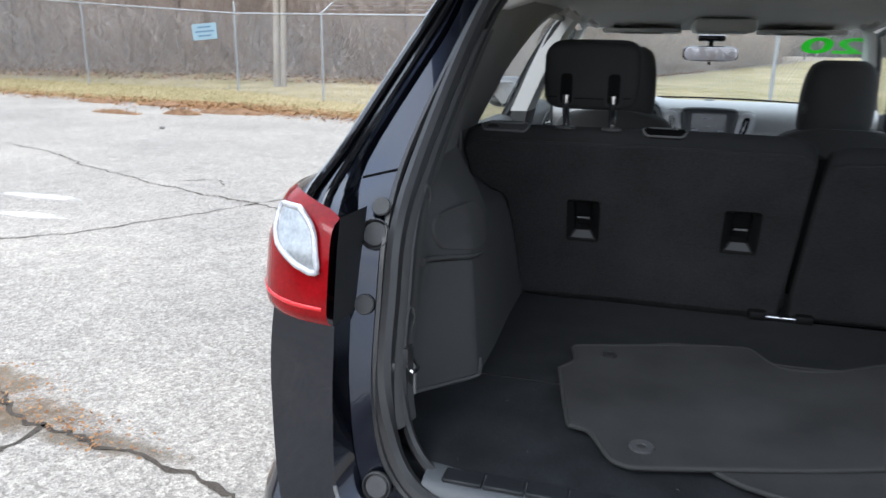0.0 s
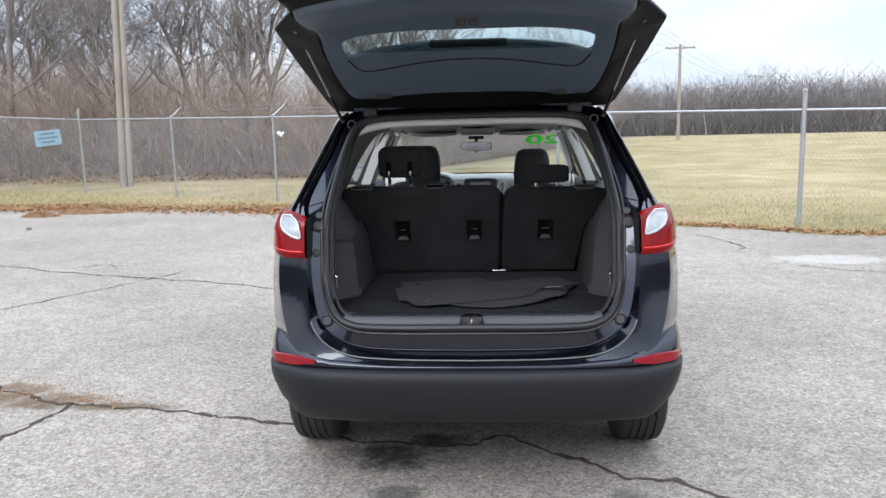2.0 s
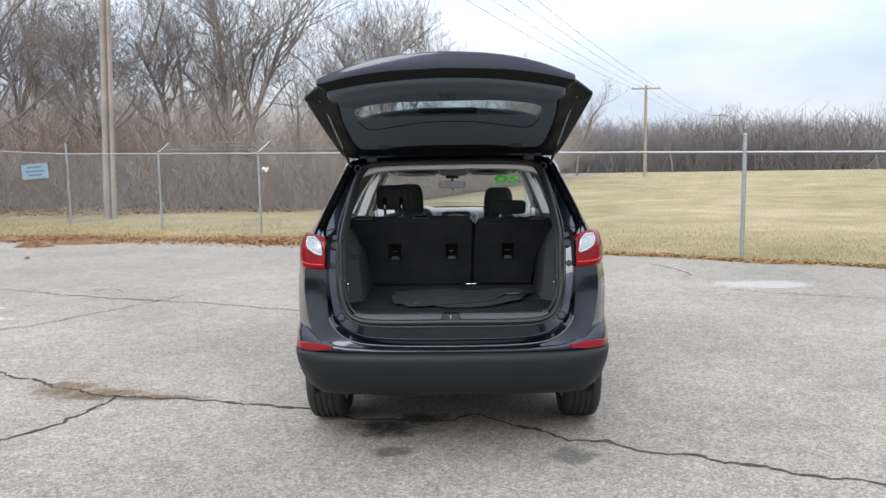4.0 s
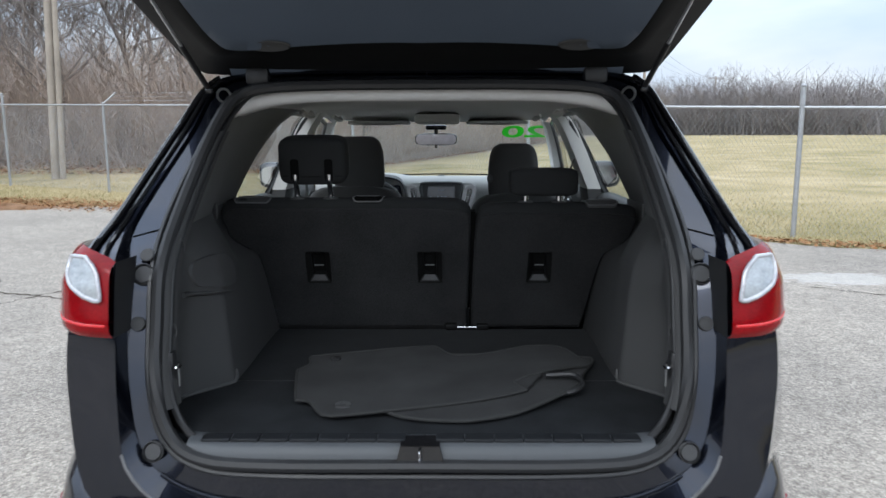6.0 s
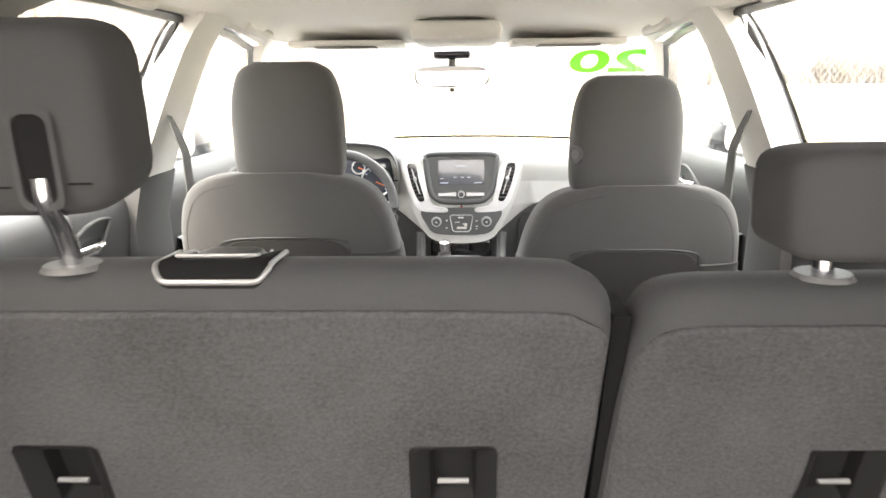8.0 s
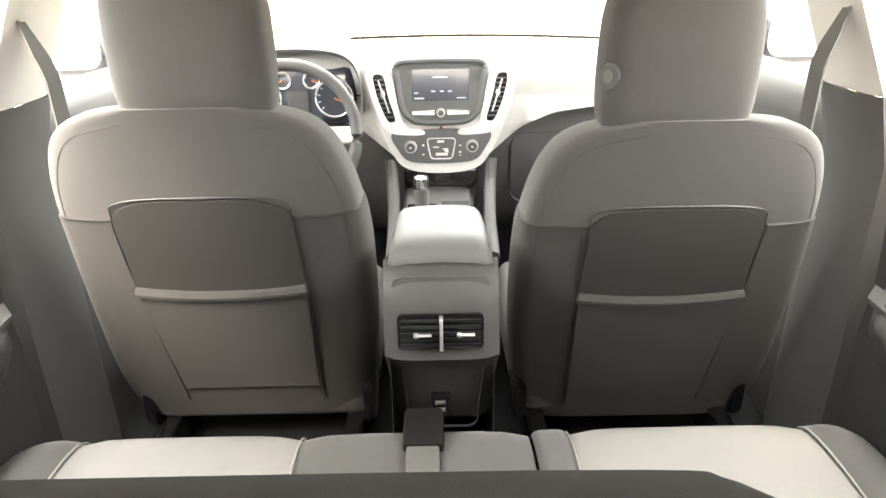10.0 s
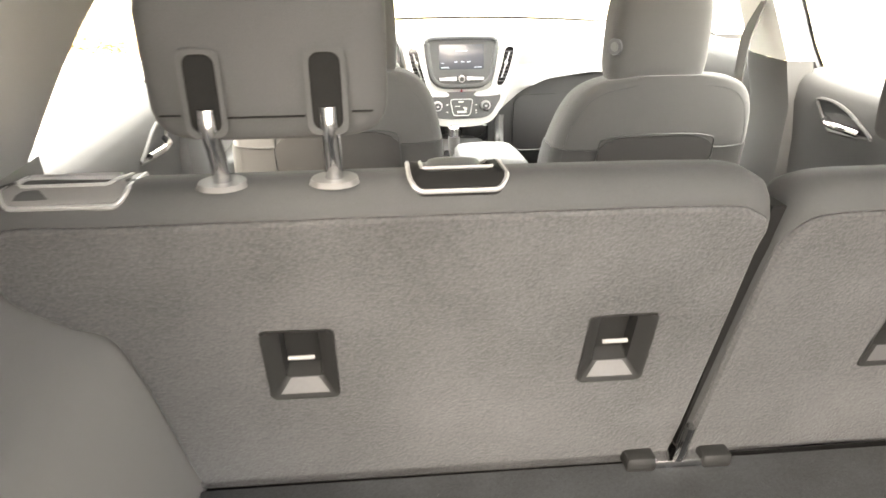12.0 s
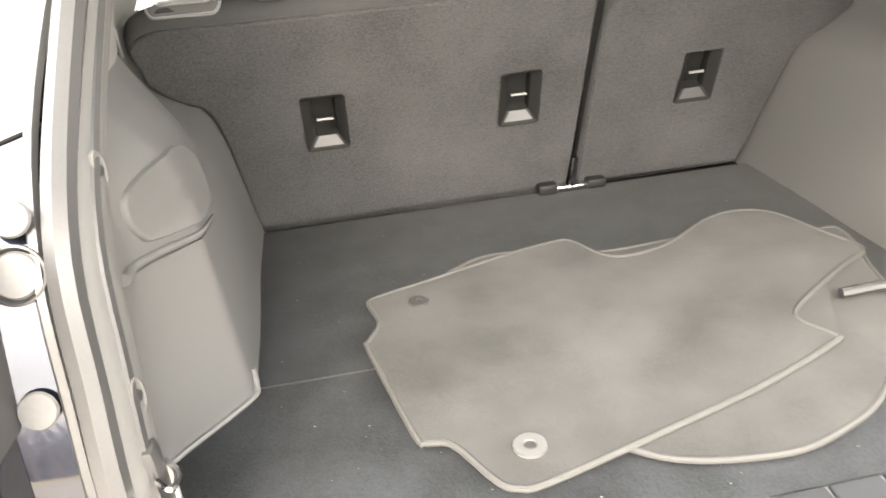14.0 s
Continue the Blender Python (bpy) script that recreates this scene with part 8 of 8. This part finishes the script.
# ---- mirror, window paint, pillars, doors ----
def build_fittings():
    bm = bmesh.new()
    pad(bm, (-0.017, 2.88, 1.500), (0.125, 0.028, 0.036), 0.5, 32, 14)
    mir = part("rear_view_mirror", bm, M["gloss"], car, "black rear-view mirror")
    bm = bmesh.new()
    plate(bm, rounded(-0.135, 0.101, 1.470, 1.530, 0.028), lambda u, v: (u, 2.844 + (v - 1.5) * 0.022, v), 0.005, (0, 1, 0))
    part("mirror_pane", bm, M["mirror"], mir, smooth=30)
    bm = bmesh.new()
    tube(bm, [(-0.017, 2.90, 1.51), (-0.017, 2.90, 1.575)], 0.012, 8)
    part("mirror_stem", bm, M["gloss"], mir)
    bm = bmesh.new()
    box(bm, -0.08, 0.046, 2.86, 2.92, 1.555, 1.585, 0.012)
    part("mirror_base", bm, M["gloss"], mir)
    bm = bmesh.new()
    disc(bm, (-0.017, 2.872, 1.462), (0, 0, -1), 0.008, 0.012, 10)
    part("mirror_lever", bm, M["gloss"], mir)
    # green figures painted on the windscreen, mirrored as seen from inside
    cu = bpy.data.curves.new("figures", "FONT")
    cu.body, cu.size, cu.extrude = "20", 0.20, 0.001
    cu.align_x, cu.align_y = "CENTER", "CENTER"
    cu.offset = 0.004
    tmp = new("figures", cu)
    bpy.context.view_layer.update()
    me = bpy.data.meshes.new_from_object(tmp.evaluated_get(bpy.context.evaluated_depsgraph_get()))
    bpy.data.objects.remove(tmp)
    fig = new("windscreen_number", me)
    me.materials.append(M["green"])
    fig.parent = car
    tagged(fig, "bright green painted figures 20 on the windscreen")
    fig.matrix_basis = Matrix.Translation((0.505, 2.885, 1.540)) @ Matrix.Rotation(math.pi, 4, "Z") @ Matrix.Rotation(radians(30), 4, "X") @ Matrix.Diagonal((1.35, 0.92, 1, 1))

    for s in (-1, 1):
        # centre pillar: pale above, dark below
        bm = bmesh.new()
        rings = []
        for z in np.linspace(1.27, 1.64, 10):
            x = inner_x(2.0, z) - 0.022
            y0, y1 = 2.03 + (z - 1.2) * 0.05, 2.26 - (z - 1.2) * 0.03
            rings.append([(s * (x + 0.07), y0, z), (s * (x + 0.008), y0 + 0.012, z), (s * x, y0 + 0.05, z), (s * x, y1 - 0.05, z), (s * (x + 0.008), y1 - 0.012, z), (s * (x + 0.07), y1, z)])
        loft(bm, rings)
        part("centre_pillar_upper", bm, M["liner"], car, "light grey pillar lining", smooth=50)
        bm = bmesh.new()
        rings = []
        for z in np.linspace(0.46, 1.27, 8):
            x = inner_x(2.0, z) - 0.026
            rings.append([(s * (x + 0.07), 2.03, z), (s * (x + 0.008), 2.042, z), (s * x, 2.08, z), (s * x, 2.215, z), (s * (x + 0.008), 2.25, z), (s * (x + 0.07), 2.27, z)])
        loft(bm, rings)
        part("centre_pillar_lower", bm, M["trim"], car, "dark pillar lining", smooth=50)
        bm = bmesh.new()
        rings = []
        for t in np.linspace(0, 1, 10):
            y, z = 2.74 + 0.70 * t, 1.615 - 0.40 * t
            x = inner_x(2.4, z)
            rings.append([(s * (x + 0.055), y - 0.045, z - 0.02), (s * (x + 0.005), y - 0.05, z - 0.018), (s * (x - 0.012), y, z + 0.005), (s * (x + 0.005), y + 0.05, z + 0.03)])
        loft(bm, rings)
        part("front_pillar_lining", bm, M["liner"], car, "light grey pillar lining", smooth=50)
        bm = bmesh.new()
        patch(bm, [(1.5, 1.625), (2.2, 1.625), (2.74, 1.595)], [(1.5, 1.665), (2.2, 1.665), (2.76, 1.63)], inner_x, s, 16, 3)
        part("roof_side_lining", bm, M["liner"], car, smooth=60)
        # belt from the pillar down
        bm = bmesh.new()
        xb = inner_x(2.0, 1.41) - 0.030
        loft(bm, [[(s * (xb + 0.012 - 0.030 * min(1, t * 5) - 0.004 * t), 2.09 + dx * min(1, 0.45 + t * 4) + 0.03 * t, 1.412 - 0.44 * t) for t in np.linspace(0, 1, 24)] for dx in (-0.024, 0.024)])
        thicken(bm, 0.003)
        part("seat_belt", bm, M["belt"], car, "grey seat belt on the pillar", smooth=30)
        # door linings
        for name, y0, y1 in (("rear_door_lining", 1.22, 2.05), ("front_door_lining", 2.27, 3.02)):
            bm = bmesh.new()
            rings = []
            for z, o in ((0.46, 0.0), (0.70, 0.0), (0.85, 0.0), (0.93, 0.012), (1.08, 0.010), (1.17, 0.0), (1.215, 0.003), (1.238, 0.016), (1.250, 0.045), (1.254, 0.085)):
                rings.append([(s * (0.765 + o), y, z) for y in np.linspace(y0, y1, 12)])
            loft(bm, rings)
            door = part(name, bm, M["doortrim"], car, "dark grey door lining", smooth=50)
            bm = bmesh.new()
            prof = [(0.765, 0.83), (0.71, 0.86), (0.680, 0.915), (0.682, 0.945), (0.695, 0.957), (0.765, 0.962)]
            rings = []
            for t in np.linspace(0, 1, 18):
                k = math.sin(min(1, t * 4) * math.pi / 2) * math.sin(min(1, (1 - t) * 5) * math.pi / 2)
                rings.append([(s * (0.768 + (x - 0.765) * k), y0 + 0.10 + (y1 - y0 - 0.16) * t, z) for x, z in prof])
            loft(bm, rings)
            arm = part("armrest", bm, M["doortrim"], door, smooth=60)
            # switch panel on the front end of the armrest
            bm = bmesh.new()
            plate(bm, [(y1 - 0.07, 0.742), (y1 - 0.12, 0.700), (y1 - 0.24, 0.692), (y1 - 0.26, 0.745)], lambda u, v: (s * v, u, 0.964), 0.008, (0, 0, -1))
            switch = part("window_switch", bm, M["trim"], arm, "grey window switch panel")
            bm = bmesh.new()
            box(bm, s * 0.718 - 0.012, s * 0.718 + 0.012, y1 - 0.20, y1 - 0.155, 0.962, 0.971, 0.003)
            part("switch_key", bm, M["rimgrey"], switch)
            # padded insert, tapering towards the front of the door
            bm = bmesh.new()
            rings = []
            for v, o in ((0.0, 0.0), (0.04, 0.016), (0.5, 0.022), (0.93, 0.018), (1.0, 0.0)):
                rings.append([(s * (0.774 - o), y, 0.966 + v * (0.02 + 0.085 * math.sin(min(1.0, (y1 - 0.14 - y) / 0.16) * math.pi / 2))) for y in np.linspace(y0 + 0.06, y1 - 0.14, 22)])
            loft(bm, rings)
            part("pale_insert", bm, M["lidgrey"], door, "pale grey padded insert", smooth=60)
            # handle pocket with a lighter rim and a bright lever
            sh = spline([(y1 - 0.115, 1.196, 0), (y1 - 0.125, 1.180, 0), (y1 - 0.165, 1.140, 0), (y1 - 0.19, 1.133, 0), (y1 - 0.31, 1.146, 0), (y1 - 0.325, 1.153, 0), (y1 - 0.25, 1.186, 0), (y1 - 0.18, 1.200, 0)], 40, True)
            wall = lambda y, z: 0.765 + interp(z, [(1.08, 0.010), (1.17, 0.0), (1.215, 0.003)])
            bm = bmesh.new()
            plate(bm, [(a, b) for a, b, _ in sh], lambda u, v: (s * (wall(u, v) - 0.0015), u, v), 0.004, (s, 0, 0))
            cup = part("handle_cup", bm, M["plastic"], door, "dark handle pocket")
            bm = bmesh.new()
            tube(bm, [(s * (wall(a, b) - 0.003), a, b) for a, b, _ in sh], 0.0045, 6, True)
            part("cup_rim", bm, M["trim"], cup)
            bm = bmesh.new()
            tube(bm, spline([(s * 0.758, y1 - 0.170, 1.160), (s * 0.742, y1 - 0.20, 1.156), (s * 0.742, y1 - 0.25, 1.156), (s * 0.757, y1 - 0.295, 1.152)], 14), 0.0075, 8)
            part("inner_handle", bm, M["chrome"], cup, "bright lever")


build_fittings()
bm = bmesh.new()
tube(bm, [(0.74 * u, 3.43 - 0.10 * u * u, 1.264 - 0.022 * u * u) for u in np.linspace(-1, 1, 24)], 0.005, 6)
part("windscreen_edge", bm, M["void"], car, "black lower edge of the windscreen")


# ---- floor mats in the cargo space ----
def build_mat(outline, z, lift, label, grommets=()):
    """A carpet mat with bound edge, draped by lift(x, y)."""
    t = thing("floor_mat", label, "floor mat", "loose floor mats")
    sp = spline([(a, b, 0) for a, b in outline], 110, True)
    pts = [(a, b) for a, b, _ in sp]
    bm = bmesh.new()
    vs = [bm.verts.new((a, b, 0)) for a, b in pts]
    f = bm.faces.new(vs)
    bmesh.ops.triangulate(bm, faces=[f])
    for _ in range(3):
        long = [e for e in bm.edges if e.calc_length() > 0.05]
        if long:
            bmesh.ops.subdivide_edges(bm, edges=long, cuts=1)
            bmesh.ops.triangulate(bm, faces=bm.faces)
    for v in bm.verts:
        v.co.z = z + lift(v.co.x, v.co.y) + 0.0015 * noise.noise(v.co * 9)
    geo = bmesh.ops.extrude_face_region(bm, geom=list(bm.faces))
    for v in [g for g in geo["geom"] if isinstance(g, bmesh.types.BMVert)]:
        v.co.z -= 0.0055
    part("mat_top", bm, M["matcloth"], t, smooth=60)
    bm = bmesh.new()
    tube(bm, [(a, b, z + lift(a, b) - 0.002) for a, b in pts], 0.0045, 7, True)
    part("bound_edge", bm, M["binding"], t, "lighter stitched edging")
    for x, y, r in grommets:
        bm = bmesh.new()
        zz = z + lift(x, y)
        ring = lambda rr, h: [(x + rr * math.cos(a), y + rr * math.sin(a), zz + h) for a in np.linspace(0, 2 * math.pi, 24, endpoint=False)]
        loft(bm, [ring(r, -0.001), ring(r * 0.96, 0.004), ring(r * 0.40, 0.004), ring(r * 0.34, 0.0)], True)
        g = part("grommet", bm, M["cabintrim" if r > 0.02 else "rubber"], t)
        bm = bmesh.new()
        disc(bm, (x, y, zz + 0.0005), (0, 0, 1), r * 0.36, 0.0015, 16)
        part("grommet_hole", bm, M["rubber"], g)
    return t


hump = lambda x, y: 0.02 * math.exp(-((x - 0.35) / 0.16) ** 2 - ((y - 0.5) / 0.22) ** 2) + 0.006 * math.exp(-((x + 0.1) / 0.12) ** 2 - ((y - 0.6) / 0.2) ** 2)
build_mat([(-0.10, 0.845), (-0.19, 0.82), (-0.20, 0.77), (0.05, 0.60), (0.25, 0.62), (0.40, 0.74), (0.33, 0.80), (0.08, 0.79)], 0.833, lambda x, y: 0.0, "grey carpet floor mat lying under two others in the cargo space")
build_mat([(0.10, 0.745), (0.451, 0.735), (0.515, 0.71), (0.46, 0.56), (0.405, 0.42), (0.27, 0.29), (0.18, 0.242), (0.076, 0.222), (-0.07, 0.262), (-0.15, 0.40), (-0.05, 0.66)], 0.839, lambda x, y: hump(x, y) * 0.8, "dark grey carpet floor mat with a curled corner")
build_mat([(-0.372, 0.715), (-0.360, 0.65), (-0.383, 0.60), (-0.384, 0.575), (-0.345, 0.37), (-0.332, 0.348), (-0.300, 0.335), (-0.262, 0.26), (-0.240, 0.243), (-0.205, 0.242), (-0.05, 0.285), (0.12, 0.335), (0.262, 0.385), (0.272, 0.40), (0.250, 0.445), (0.265, 0.475), (0.338, 0.521), (0.42, 0.575), (0.490, 0.625), (0.47, 0.70), (0.440, 0.81), (0.38, 0.845), (0.30, 0.825), (0.19, 0.755), (0.10, 0.738), (0.060, 0.762), (0.030, 0.825), (0.0, 0.835), (-0.10, 0.812), (-0.25, 0.765), (-0.35, 0.735)], 0.8455, hump, "grey-brown carpet floor mat with two grommets", ((-0.208, 0.305, 0.022), (-0.288, 0.692, 0.016)))
# rolled strap end under the mats
bm = bmesh.new()
tube(bm, spline([(0.30, 0.44, 0.842), (0.38, 0.40, 0.845), (0.43, 0.42, 0.858), (0.42, 0.47, 0.872), (0.34, 0.48, 0.868)], 20), 0.008, 8)
roll = tagged(part("mat_clip_strap", bm, M["rubber"]), "black strap curled under the floor mats", "strap")
